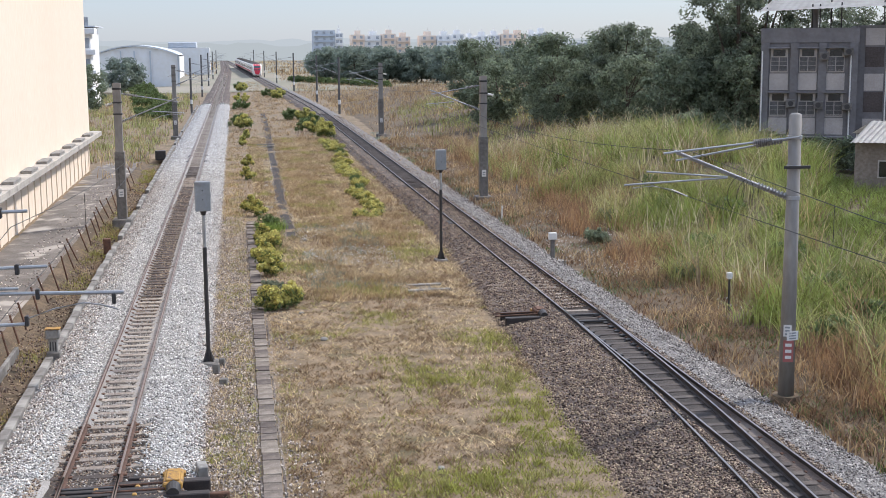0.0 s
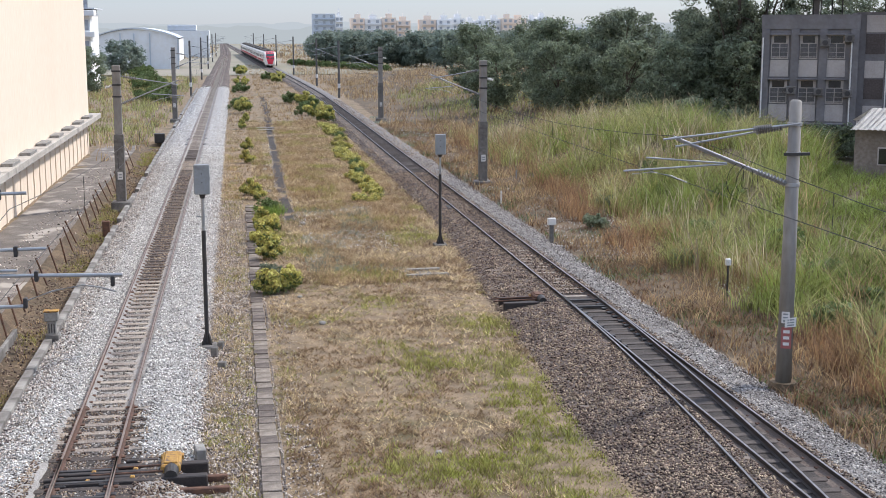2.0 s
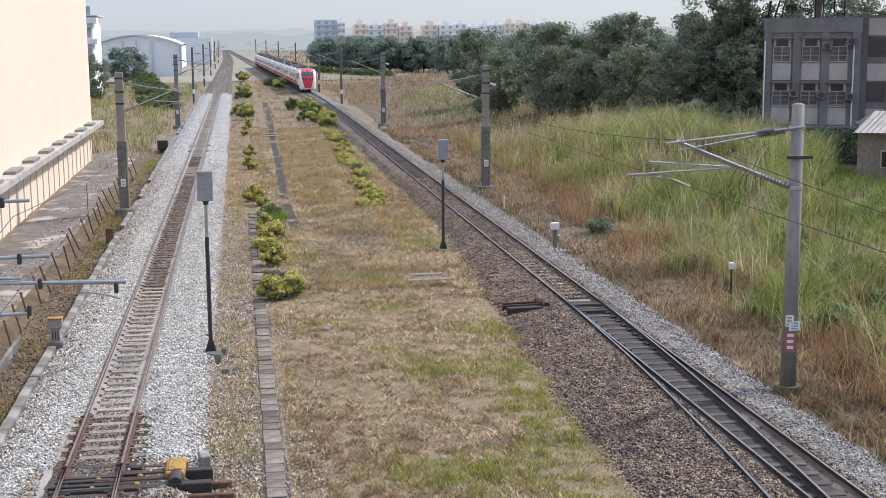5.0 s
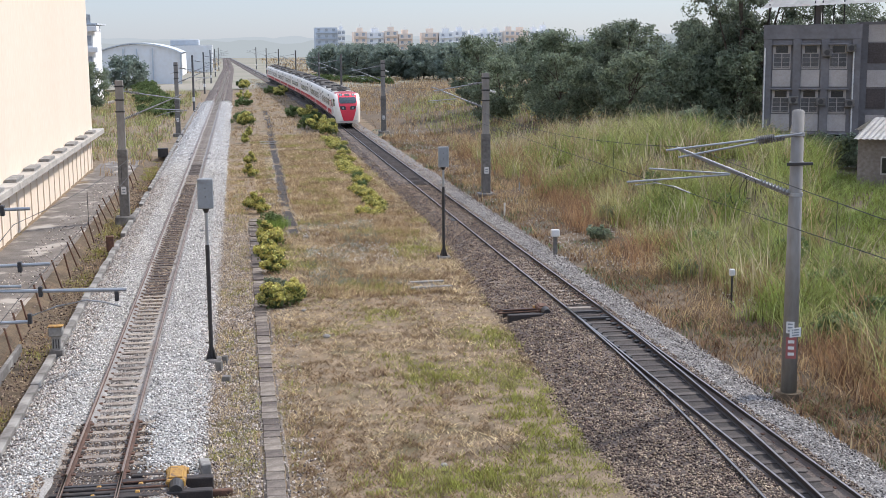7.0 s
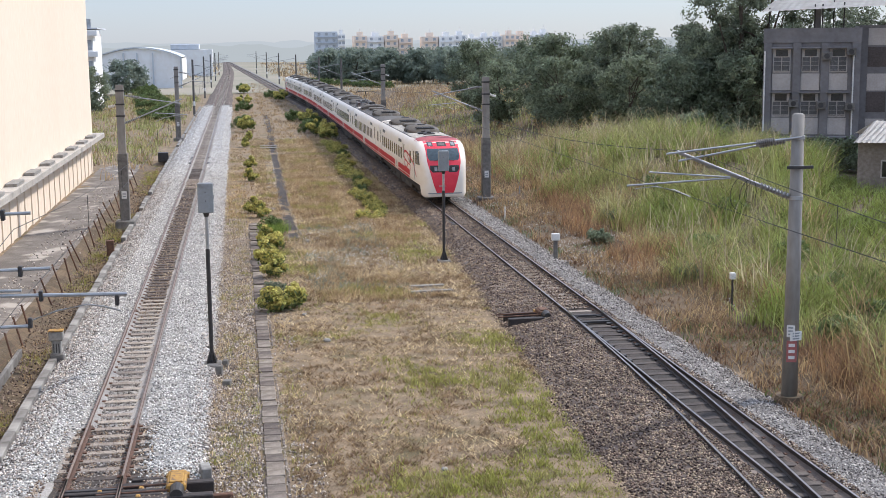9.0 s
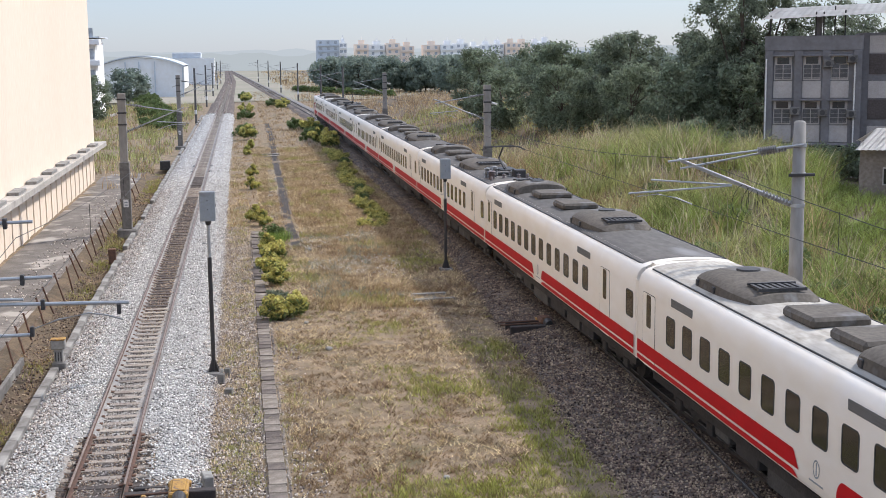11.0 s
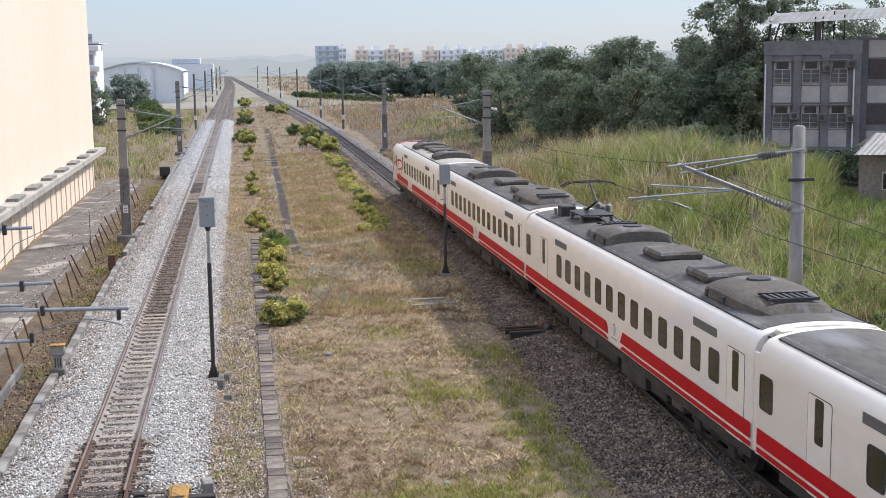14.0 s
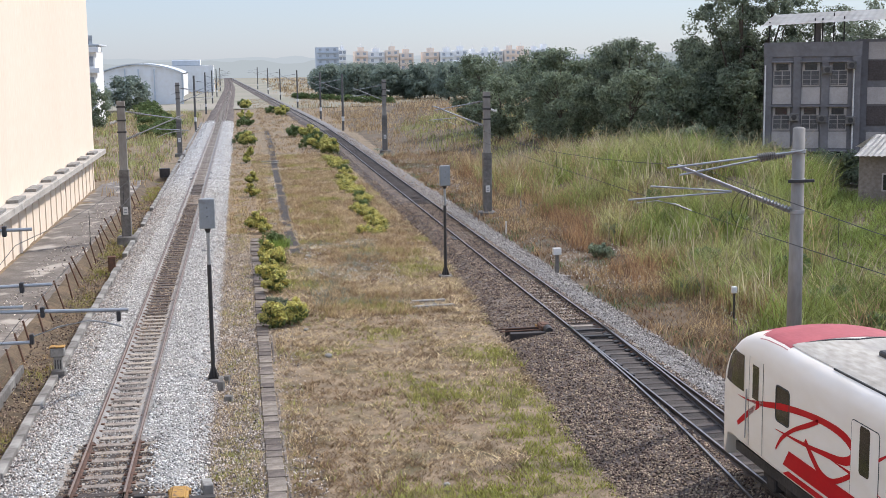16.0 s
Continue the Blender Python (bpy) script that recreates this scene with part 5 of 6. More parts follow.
def drain():
    """An open drain: a dark bed between low worn walls, with silt and broken pieces along one side."""
    d = thing("drain", pose(0, 0, 0), "old open concrete drain sunk in dry weeds", "drain", "", "structure")
    rng = random.Random(31)
    bed_me = mesh_of("bed", block(-0.27, 0.27, -1.0, 1.0, -0.62, -0.385, 0.02), M["ballast_oily"])
    wall_me = mesh_of("side_wall", block(-0.06, 0.06, -0.98, 0.98, -0.62, -0.335, 0.02), M["slab"])
    silt_me = mesh_of("silt_slab", block(-0.30, 0.30, -0.45, 0.45, -0.5, -0.352, 0.03), M["concrete"])
    y = 62.0
    while y < 180:
        x = drain_x(y)
        child("bed", bed_me, d, pose(x, y, rng.uniform(-0.01, 0.01)))
        for s in (-1, 1):
            if rng.random() < 0.6:
                child("side_wall", wall_me, d, pose(x + s * 0.32 + rng.uniform(-0.03, 0.03), y, rng.uniform(-0.05, 0.01), 0, rng.uniform(-5, 5), rng.uniform(-1.5, 1.5)))
        if 70 < y < 120 and rng.random() < 0.75:
            child("silt_slab", silt_me, d, pose(x - 0.66 + rng.uniform(-0.12, 0.12), y, rng.uniform(-0.03, 0.01), 0, rng.uniform(-4, 4), rng.uniform(-14, 14)))
        y += 2.0


drain()
for x, y, r in ((2.6, 118.5, 3), (2.6, 121.0, -2)):
    solid("drain_slab", block(-0.85, 0.85, -0.22, 0.22, 0, 0.09, 0.02), M["concrete"], "pale concrete slab lying across the drain", "slab", "drain slabs", m=pose(x, y, -0.36, 0, 0, r))
cv = thing("culvert_head", pose(7.0, 47.6, -0.42, 0, 0, 4), "low concrete culvert head with a broken cover", "culvert")
part("rim", block(-0.75, 0.6, 0.35, 0.55, 0, 0.17, 0.02), M["concrete"], cv)
part("rim", block(-0.9, 0.75, -0.55, -0.35, 0, 0.13, 0.02), M["concrete"], cv)
part("cover", block(-0.4, 0.45, -0.33, 0.34, 0.02, 0.09, 0.02), M["concrete_dark"], cv)
for k, (x, y, r) in enumerate(((2.5, 39.8, 0.13), (2.0, 44, 0.1), (5.9, 48.3, 0.1), (6.2, 47.9, 0.14), (3.0, 61, 0.16), (4.2, 26.8, 0.08))):
    bm = bmesh.new()
    bmesh.ops.create_icosphere(bm, subdivisions=2, radius=r)
    for v in bm.verts:
        v.co *= 1 + 0.25 * noise.noise(v.co * 6 + Vector((k, 0, 0)))
        v.co.z *= 0.6
    solid("rock", bm, M["concrete"], "pale loose rock lying on the grass", "rock", "rocks", m=pose(x, y, -0.36, 0, 0, 40 * k))

# ---- loose stones ----
def stones(name, xy, z, size, mat, label):
    n = len(xy)
    rg = np.random.default_rng(len(name) + n)
    base = np.array([(1, 0, 0), (-1, 0, 0), (0, 1, 0), (0, -1, 0), (0, 0, 1), (0, 0, -1)], float)
    v = base[None] * (size * rg.uniform(0.6, 1.4, (n, 6)))[:, :, None] + rg.normal(0, 0.25, (n, 6, 3)) * size
    a = rg.uniform(0, 2 * np.pi, n)
    c, s = np.cos(a), np.sin(a)
    x, y = v[..., 0] * c[:, None] - v[..., 1] * s[:, None], v[..., 0] * s[:, None] + v[..., 1] * c[:, None]
    v = np.stack([x, y, v[..., 2] * 0.8], -1) + np.c_[xy, z][:, None]
    f = np.array([(0, 2, 4), (2, 1, 4), (1, 3, 4), (3, 0, 4), (2, 0, 5), (1, 2, 5), (3, 1, 5), (0, 3, 5)])
    arrays(name, v.reshape(-1, 3), (f[None] + 6 * np.arange(n)[:, None, None]).reshape(-1, 3), mat, label, "ballast", "stuff")


def scatter(n, lo, hi, y0, y1, power, seed):
    """Points across a strip, crowded towards its near end."""
    rg = np.random.default_rng(seed)
    y = y0 + (y1 - y0) * rg.random(n) ** power
    return lo + (hi - lo) * rg.random(n), y, rg


def on_bed(o, crown, a, b, z=-0.165, foot=-0.46):
    h = np.full(o.shape, z)
    h = np.where(o < -crown, z + (foot - z) * np.clip((-crown - o) / (-crown - a), 0, 1), h)
    return np.where(o > crown, z + (foot - z) * np.clip((o - crown) / (b - crown), 0, 1), h)


o, y, rg = scatter(88000, -2.75, 2.45, 18, 95, 2.0, 1)
edge = rg.normal(0, 0.12, len(o))
worn = ((y < 31 + 4 * edge) & (np.abs(o) < 0.98 + edge)) | ((y < 26.9 + 2 * edge) & (o > -1.35 + edge) & (o < 2.2 + edge))
keep = (np.abs(o) > 0.64) & ~worn & (o > -2.5 + 0.75 * rg.random(len(o)) ** 1.5)
ob, yb = o[worn & (np.abs(o) > 0.1)], y[worn & (np.abs(o) > 0.1)]
stones("loose_ballast", np.c_[LEFT + ob, yb], np.where(np.abs(ob) < 1.0, -0.165, on_bed(ob, 1.55, -2.65, 2.35, -0.10)), 0.03, M["stone_brown"], "oil-stained brown stones round the turnout")
o, y = o[keep], y[keep]
zz = on_bed(o, 1.55, -2.65, 2.35, -0.10)
zz[np.abs(o) < 0.5] -= 0.06
stones("loose_ballast", np.c_[LEFT + o, y], zz + rg.uniform(0.0, 0.02, len(o)), 0.032, M["stone_white"], "pale grey crushed ballast stones")
o, y, rg = scatter(9000, -0.48, 0.48, 18, 90, 1.6, 15)
far = y > 44 + rg.normal(0, 1.5, len(y))
stones("loose_ballast", np.c_[LEFT + o, y][~far], np.full((~far).sum(), -0.165), 0.03, M["stone_grey"], "dull stones lying between the rails")
stones("loose_ballast", np.c_[LEFT + o, y][far], np.full(far.sum(), -0.165), 0.035, M["stone_brown"], "rust-brown stones lying between the rails")
o, y, rg = scatter(62000, -4.1, 0.9, 18, 80, 1.8, 2)
lo = np.where(y < 25, -4.0, np.where(y < 65, -4.0 + np.minimum(2.0, (y - 25) * 0.05), -2.0))
keep = (o > lo - 0.1 + 0.3 * np.sin(y * 1.3)) & ~((y < 42) & (np.abs(o) < 0.68))
o, y, lo = o[keep], y[keep], lo[keep]
zz = on_bed(o, 1.3, lo, 2.4, -0.10)
zz[np.abs(o) < 0.5] -= 0.05
stones("loose_ballast", np.c_[RIGHT + o, y], zz + rg.uniform(0, 0.02, len(o)), 0.035, M["stone_brown"], "rust-stained brown ballast stones")
o, y, rg = scatter(22000, 0.75, 2.75, 18, 90, 1.6, 3)
stones("loose_ballast", np.c_[RIGHT + o, y], on_bed(o, 1.4, -2, 2.6, -0.10), 0.034, M["stone_grey"], "lighter grey ballast stones on the shoulder")
x, y, rg = scatter(8500, -1.1, 0.2, 18, 70, 1.6, 14)
stones("stray_gravel", np.c_[x, y], np.full(len(x), -0.372), 0.030, M["stone_tan"], "tan gravel at the foot of the ballast")
x, y, rg = scatter(7000, -1.0, 1.6, 18, 60, 1.5, 4)
stones("stray_gravel", np.c_[x, y], np.full(len(x), -0.375), 0.028, M["stone_tan"], "stray gravel in the grass beside the trough")
x, y, rg = scatter(5000, -7.6, -5.9, 25, 90, 1.4, 5)
stones("stray_gravel", np.c_[x, y], np.full(len(x), -0.46), 0.035, M["stone_brown"], "brown rubble in the gutter")
x, y, rg = scatter(900, -9.6, -7.4, 30, 90, 1.0, 6)
stones("rubble", np.c_[x, y], np.full(len(x), -0.33), 0.045, M["stone_tan"], "tan rubble on the service path")


# ---- grass and reeds ----
def blades(name, x, y, z, h, w, lean, mat, label, seed, seg=1, category="grass"):
    """Tapering strips that bow over; one island each."""
    rg = np.random.default_rng(seed)
    n = len(x)
    a, b = rg.uniform(0, 2 * np.pi, n), rg.uniform(0, 2 * np.pi, n)
    bow = lean * rg.uniform(0.2, 1.0, n) * h
    rows = []
    for k in range(seg + 1):
        t = k / seg
        px, py = x + np.cos(a) * bow * t * t, y + np.sin(a) * bow * t * t
        pz = z + h * (t - 0.35 * np.minimum(lean, 1) * t * t)
        ww = w * (1 - 0.85 * t) / 2
        rows.append(np.stack([np.stack([px - np.cos(b) * ww, py - np.sin(b) * ww, pz], -1), np.stack([px + np.cos(b) * ww, py + np.sin(b) * ww, pz], -1)], 1))
    v = np.concatenate(rows, 1)
    f = np.array([(2 * k, 2 * k + 1, 2 * k + 3, 2 * k + 2) for k in range(seg)])
    arrays(name, v.reshape(-1, 3), (f[None] + 2 * (seg + 1) * np.arange(n)[:, None, None]).reshape(-1, 4), mat, label, category, "stuff")


def field(x, y, s, k):
    return np.array([noise.noise((a * s, b * s, k)) for a, b in zip(x, y)])


def turf():
    """Short grass in tussocks, thin between them, so that the ground shows."""
    x, y, rg = scatter(330000, 0.9, 9.4, 17, 130, 1.75, 11)
    edge = 11.216 + np.where(y < 25, -4.0, np.where(y < 65, -4.0 + np.minimum(2.0, (y - 25) * 0.05), -2.0))
    broad = field(x, y, 0.45, 1)
    tuss = 0.75 * field(x, y, 2.1, 23) + 0.45 * field(x, y, 4.6, 27)
    keep = (x < edge + 0.45) & ~((y > 62) & (np.abs(x - 2.42 - 0.012 * np.clip(y - 75, 0, 80)) < 0.34)) & (rg.random(len(x)) < np.clip(0.62 + 0.5 * broad + 1.1 * tuss, 0.25, 1.0))
    x, y, broad, tuss = x[keep], y[keep], broad[keep], tuss[keep]
    green = 0.9 * field(x, y, 0.33, 6) + 0.3 * field(x, y, 1.6, 29) + 1.5 * np.exp(-((x - 7.3) ** 2 / 1.1 + (y - 29.5) ** 2 / 50)) + 0.35 * np.exp(-((x - 5.5) ** 2 / 4 + (y - 25) ** 2 / 12)) + 0.30 * np.exp(-((x - 1.5) ** 2 / 1.5 + (y - 31) ** 2 / 20)) - 0.40
    g = green > rg_noise(len(x), 0.2, 5)
    h = (0.05 + 0.09 * np.random.default_rng(3).random(len(x))) * (0.55 + 1.7 * np.clip(tuss + 0.15, 0, 1)) + 0.09 * np.clip(broad, 0, 1) + np.where(y > 46, 0.10, 0)
    dark = ~g & (0.6 * field(x, y, 0.9, 15) + 0.5 * field(x, y, 0.3, 17) + 0.6 * field(x, y, 3.1, 33) + 0.55 * np.exp(-((x - 1.9) ** 2 / 0.9 + (y - 30) ** 2 / 90)) + 0.3 * np.exp(-((x - 3.6) ** 2 / 3 + (y - 24) ** 2 / 14)) > rg_noise(len(x), 0.16, 9) + 0.12)
    dry = ~g & ~dark
    blades("dry_turf", x[dry], y[dry], np.full(dry.sum(), -0.40), h[dry], 0.034, 1.6, M["straw"], "short dry straw-coloured grass between the tracks", 4, 1)
    blades("dead_turf", x[dark], y[dark], np.full(dark.sum(), -0.40), h[dark], 0.034, 1.3, M["straw_dark"], "short dead brown grass between the tracks", 6, 1)
    blades("green_turf", x[g], y[g], np.full(g.sum(), -0.40), h[g] * 1.2, 0.034, 0.8, M["turf_green"], "patches of short green grass", 5, 1)


def rg_noise(n, s, seed):
    return np.random.default_rng(seed).normal(0, s, n)


turf()


def tufts(name, n, x0, x1, y0, y1, per, h0, h1, spread, width, lean, mat, label, seed, thresh=-9, power=1.3, seg=3, shape=None, fk=3, z=-0.42):
    x, y, rg = scatter(n, x0, x1, y0, y1, power, seed)
    f = field(x, y, 0.22, fk)
    keep = f > thresh
    if shape:
        keep &= shape(x, y)
    x, y, f = x[keep], y[keep], f[keep]
    hh = rg.uniform(h0, h1, len(x)) * (0.85 + 0.5 * np.clip(f, -0.3, 0.6))
    x, y, hh = np.repeat(x, per), np.repeat(y, per), np.repeat(hh, per)
    x, y = x + rg.normal(0, spread, len(x)), y + rg.normal(0, spread, len(x))
    hh = hh * rg.uniform(0.55, 1.1, len(x))
    blades(name, x, y, z + mound(x, y) * ((y > 12) & (y < 239)), hh, width * (0.7 + 0.5 * rg.random(len(x))), lean, mat, label, seed + 1, seg)


# taller weeds between the tracks
tufts("dry_weeds", 4200, 2.7, 8.8, 46, 125, 9, 0.2, 0.55, 0.14, 0.028, 0.8, M["reed_dry"], "rank brownish dry weeds between the tracks", 31, -0.25, 1.2, 2,
      lambda x, y: (x < 9.0 - 1.5 * (y < 60)) & (np.abs(x - 2.42 - 0.012 * np.clip(y - 75, 0, 80)) > 0.36))
tufts("grey_weeds", 380, 2.6, 6.4, 48, 66, 16, 0.2, 0.42, 0.16, 0.03, 0.7, M["leaf_far"], "low grey-green flowering weeds", 33, -0.1, 1.0, 2)
tufts("dry_weeds", 1500, -0.95, 0.15, 20, 120, 9, 0.12, 0.35, 0.10, 0.02, 0.9, M["straw"], "dry weeds along the ballast edge", 35, -0.3, 1.5, 2)
tufts("green_weeds", 420, -0.8, 0.2, 22, 110, 14, 0.1, 0.28, 0.12, 0.025, 0.9, M["turf_green"], "low green weeds along the ballast edge", 37, -0.08, 1.3, 2)
tufts("dry_weeds", 800, -0.9, 2.2, 70, 240, 9, 0.25, 0.6, 0.16, 0.03, 0.8, M["reed_dry"], "rank brownish dry weeds between the tracks", 39, -0.3, 1.2, 2)
tufts("dry_weeds", 1100, 2.7, 9.0, 120, 330, 9, 0.3, 0.7, 0.25, 0.05, 0.8, M["reed_dry"], "rank brownish dry weeds between the tracks", 41, -0.4, 1.2, 2)
tufts("dry_weeds", 420, -7.3, -5.9, 26, 105, 10, 0.12, 0.4, 0.14, 0.03, 0.9, M["reed_dry"], "dry weeds growing in the gutter", 42, -0.4, 1.2, 2, z=-0.58)
tufts("green_weeds", 620, -7.1, -5.95, 26, 105, 12, 0.12, 0.45, 0.14, 0.03, 0.8, M["turf_green"], "green weeds growing in the gutter", 43, -0.1, 1.0, 2, z=-0.58)
tufts("grey_weeds", 1000, 13.6, 18.0, 42, 135, 14, 0.2, 0.45, 0.2, 0.035, 0.7, M["leaf_far"], "low grey-green flowering weeds beside the track", 45, -0.1, 1.0, 2)


def reed_edge(x, y):
    return x > np.where(y < 60, 16.8 - 0.02 * (60 - y), 17.6) + 0.5 * np.sin(y * 0.6)


def inside(x, y):
    """Reeds within the camera's view, cut along its sight lines so that the shed shows."""
    return (x < 2.5 + y * 0.56) & ~((x > 0.475 * y) & (y > 44))


tufts("dry_weeds", 4600, 13.7, 20.5, 24, 125, 14, 0.2, 0.75, 0.26, 0.045, 1.0, M["reed_brown"], "red-brown dead weeds at the foot of the reeds", 51, -0.6, 1.3, 2)
tufts("dry_weeds", 2600, 13.8, 21, 26, 125, 12, 0.3, 1.2, 0.24, 0.04, 0.9, M["reed_dry"], "tan dry grass at the foot of the reeds", 52, -0.08, 1.3, 2, None, 8)
tufts("green_weeds", 2400, 13.7, 20, 24, 115, 14, 0.15, 0.5, 0.2, 0.05, 0.8, M["leaf_green"], "leafy green weeds at the foot of the reeds", 53, 0.0, 1.3, 2)
tufts("tall_reeds", 1500, 16, 44, 27, 100, 50, 1.5, 3.1, 0.34, 0.042, 0.9, M["reed"], "tall yellow-green reeds in clumps", 55, -0.1, 1.15, 3, lambda x, y: reed_edge(x, y) & inside(x, y), 3)
tufts("fresh_reeds", 1250, 17, 44, 28, 92, 48, 1.4, 2.9, 0.34, 0.045, 0.8, M["reed_fresh"], "fresh green reeds in clumps", 56, -0.02, 1.1, 3, lambda x, y: reed_edge(x - 1, y) & inside(x, y), 13)
tufts("tall_dry_reeds", 1100, 16, 44, 28, 105, 26, 1.4, 2.9, 0.26, 0.042, 0.7, M["reed_dry"], "tall dry tan reeds in clumps", 57, 0.02, 1.1, 3, lambda x, y: reed_edge(x, y) & inside(x, y), 8)
tufts("fresh_reeds", 1100, 19, 36, 40, 62, 30, 0.6, 1.35, 0.34, 0.05, 0.9, M["reed_fresh"], "low green reeds before the shed", 60, -0.3, 1.0, 2, lambda x, y: x > 0.46 * y, 13)
tufts("brown_stalks", 1500, 15.4, 20.5, 28, 100, 18, 0.8, 1.9, 0.26, 0.035, 0.6, M["reed_russet"], "tall russet dead stalks along the edge of the reeds", 54, -0.02, 1.2, 3, lambda x, y: reed_edge(x + 1.2, y) & ~reed_edge(x - 2.2, y), 19)
tufts("reed_plumes", 600, 17, 40, 40, 100, 7, 2.4, 3.5, 0.30, 0.07, 0.45, M["reed_plume"], "pale feathery plumes above the reeds", 58, -0.1, 1.0, 3, lambda x, y: reed_edge(x, y) & inside(x, y), 8)
tufts("tall_reeds", 2200, 16, 62, 85, 180, 10, 1.2, 2.1, 0.4, 0.07, 0.7, M["reed"], "tall yellow-green reeds", 59, -0.1, 1.1, 3, lambda x, y: inside(x, y) & (x > 17 + 0.04 * (y - 85)), 3)
tufts("tall_dry_reeds", 2200, 15, 60, 85, 230, 10, 0.7, 1.6, 0.4, 0.07, 0.7, M["reed_dry"], "tall dry tan reeds", 61, -0.2, 1.1, 3, lambda x, y: inside(x, y), 8)
tufts("tall_dry_reeds", 2200, 12, 70, 170, 420, 12, 0.6, 1.5, 1.0, 0.09, 0.7, M["reed_dry"], "tall dry tan reeds", 63, -0.3, 1.1, 2, lambda x, y: inside(x, y) & (x > 13), 8)
tufts("tall_dry_reeds", 800, -34, -7.2, 92, 240, 10, 0.7, 1.6, 0.35, 0.06, 0.7, M["reed_dry"], "tall dry weeds beside the building", 65, -0.3, 1.1, 2, lambda x, y: (x > -11 - 0.12 * (y - 60)) & ((x > -10) | (y > 104)), 8)
tufts("tall_dry_reeds", 1700, -70, 90, 400, 700, 8, 1.0, 2.4, 1.6, 0.3, 0.7, M["reed_dry"], "tall dry weeds far along the line", 64, -0.3, 1.1, 2, lambda x, y: np.abs(x - 2) > 11, 8)
tufts("tall_reeds", 2400, -36, -7.0, 95, 250, 10, 0.7, 1.7, 0.35, 0.06, 0.7, M["reed"], "green weeds beside the line", 67, -0.1, 1.1, 2, lambda x, y: (x > -11 - 0.12 * (y - 60)) & (y > 104), 3)


# ---- shrubs and trees ----
def leaves(centres, radii, per, size, seed, flat=1.0):
    """Leaf quads gathered on the shells of clumps."""
    rg = np.random.default_rng(seed)
    n = len(centres) * per
    c, r = np.repeat(centres, per, 0), np.repeat(radii, per)
    d = rg.normal(0, 1, (n, 3))
    d /= np.linalg.norm(d, axis=1)[:, None]
    p = c + d * (r * rg.random(n) ** 0.4)[:, None] * np.array([1, 1, flat])
    face = d * 0.9 + rg.normal(0, 0.55, (n, 3)) + np.array([0, 0, 0.35])
    u = np.cross(face, rg.normal(0, 1, (n, 3)))
    u /= np.linalg.norm(u, axis=1)[:, None]
    w = np.cross(face, u)
    w /= np.linalg.norm(w, axis=1)[:, None]
    s = (size * rg.uniform(0.6, 1.3, n))[:, None]
    v = np.stack([p - u * s, p + w * s * 0.45, p + u * s, p - w * s * 0.45], 1)
    return v.reshape(-1, 3), np.arange(4 * n).reshape(-1, 4)


def crown_centres(rg, height, spread, base, n):
    t = rg.random(n)
    z = base + (height - base) * (0.08 + 0.88 * t)
    prof = np.sin(np.pi * np.clip(0.12 + 0.80 * t, 0, 1)) ** 0.6
    a = rg.uniform(0, 2 * np.pi, n)
    r = spread * prof * rg.random(n) ** 0.45
    return np.c_[r * np.cos(a), r * np.sin(a), z]


def tree(height, spread, base, mat, seed, label, clumps=70, per=80, size=0.2, clump=0.75):
    t = thing("tree", pose(0, 0, 0), label, "tree", "trees behind the reeds")
    rg = np.random.default_rng(seed)
    c = crown_centres(rg, height, spread, base, clumps)
    co, f = leaves(c, clump * rg.uniform(0.6, 1.35, clumps), per, size, seed, 0.75)
    arrays("crown", co, f, M[mat], "uneven leafy crown", "", "", t)
    bm = bmesh.new()
    top = Vector((rg.normal(0, 0.3), rg.normal(0, 0.3), height * 0.62))
    tube(bm, (0, 0, -0.5), top * 0.55, height * 0.024, height * 0.017, 9)
    tube(bm, top * 0.55, top, height * 0.017, height * 0.008, 8)
    part("trunk", bm, M["bark"], t)
    for k in range(9):
        s = top * (0.35 + 0.07 * k)
        tip = Vector(c[int(rg.integers(0, clumps))])
        m = s.lerp(tip, 0.55) + Vector((0, 0, 0.25))
        bm = tube(bmesh.new(), s, m, height * 0.009, height * 0.005, 6)
        tube(bm, m, tip, height * 0.005, height * 0.002, 5)
        part("limb", bm, M["bark"], t)
    return t


def plant(variants, spots):
    """First use of a variant moves it; later ones are copies, turned."""
    used = set()
    for i, (k, x, y, r) in enumerate(spots):
        v = variants[k]
        m = pose(x, y, -0.4 + (float(mound(x, y)) if y < 180 else 0), 0, 0, r)
        if k not in used:
            used.add(k)
            v.matrix_world = m
        else:
            copy_thing(v, m)


near_trees = [
    tree(9.4, 3.9, 1.0, "leaf_dark", 101, "dense dark green broadleaf tree behind the reeds", 105, 150, 0.15, 0.9),
    tree(8.6, 3.6, 0.6, "leaf_mid", 102, "dense mid-green broadleaf tree behind the reeds", 95, 120, 0.165, 0.9),
    tree(6.6, 3.2, 0.3, "leaf_mid", 103, "low bushy green tree behind the reeds", 80, 115, 0.16, 0.8),
    tree(14.5, 3.8, 3.0, "leaf_dark", 104, "tall airy dark tree beside the grey building", 62, 130, 0.15, 0.75),
    tree(12.5, 4.2, 2.0, "leaf_dark", 105, "tall dark spreading tree beside the grey building", 80, 140, 0.15, 0.85),
]
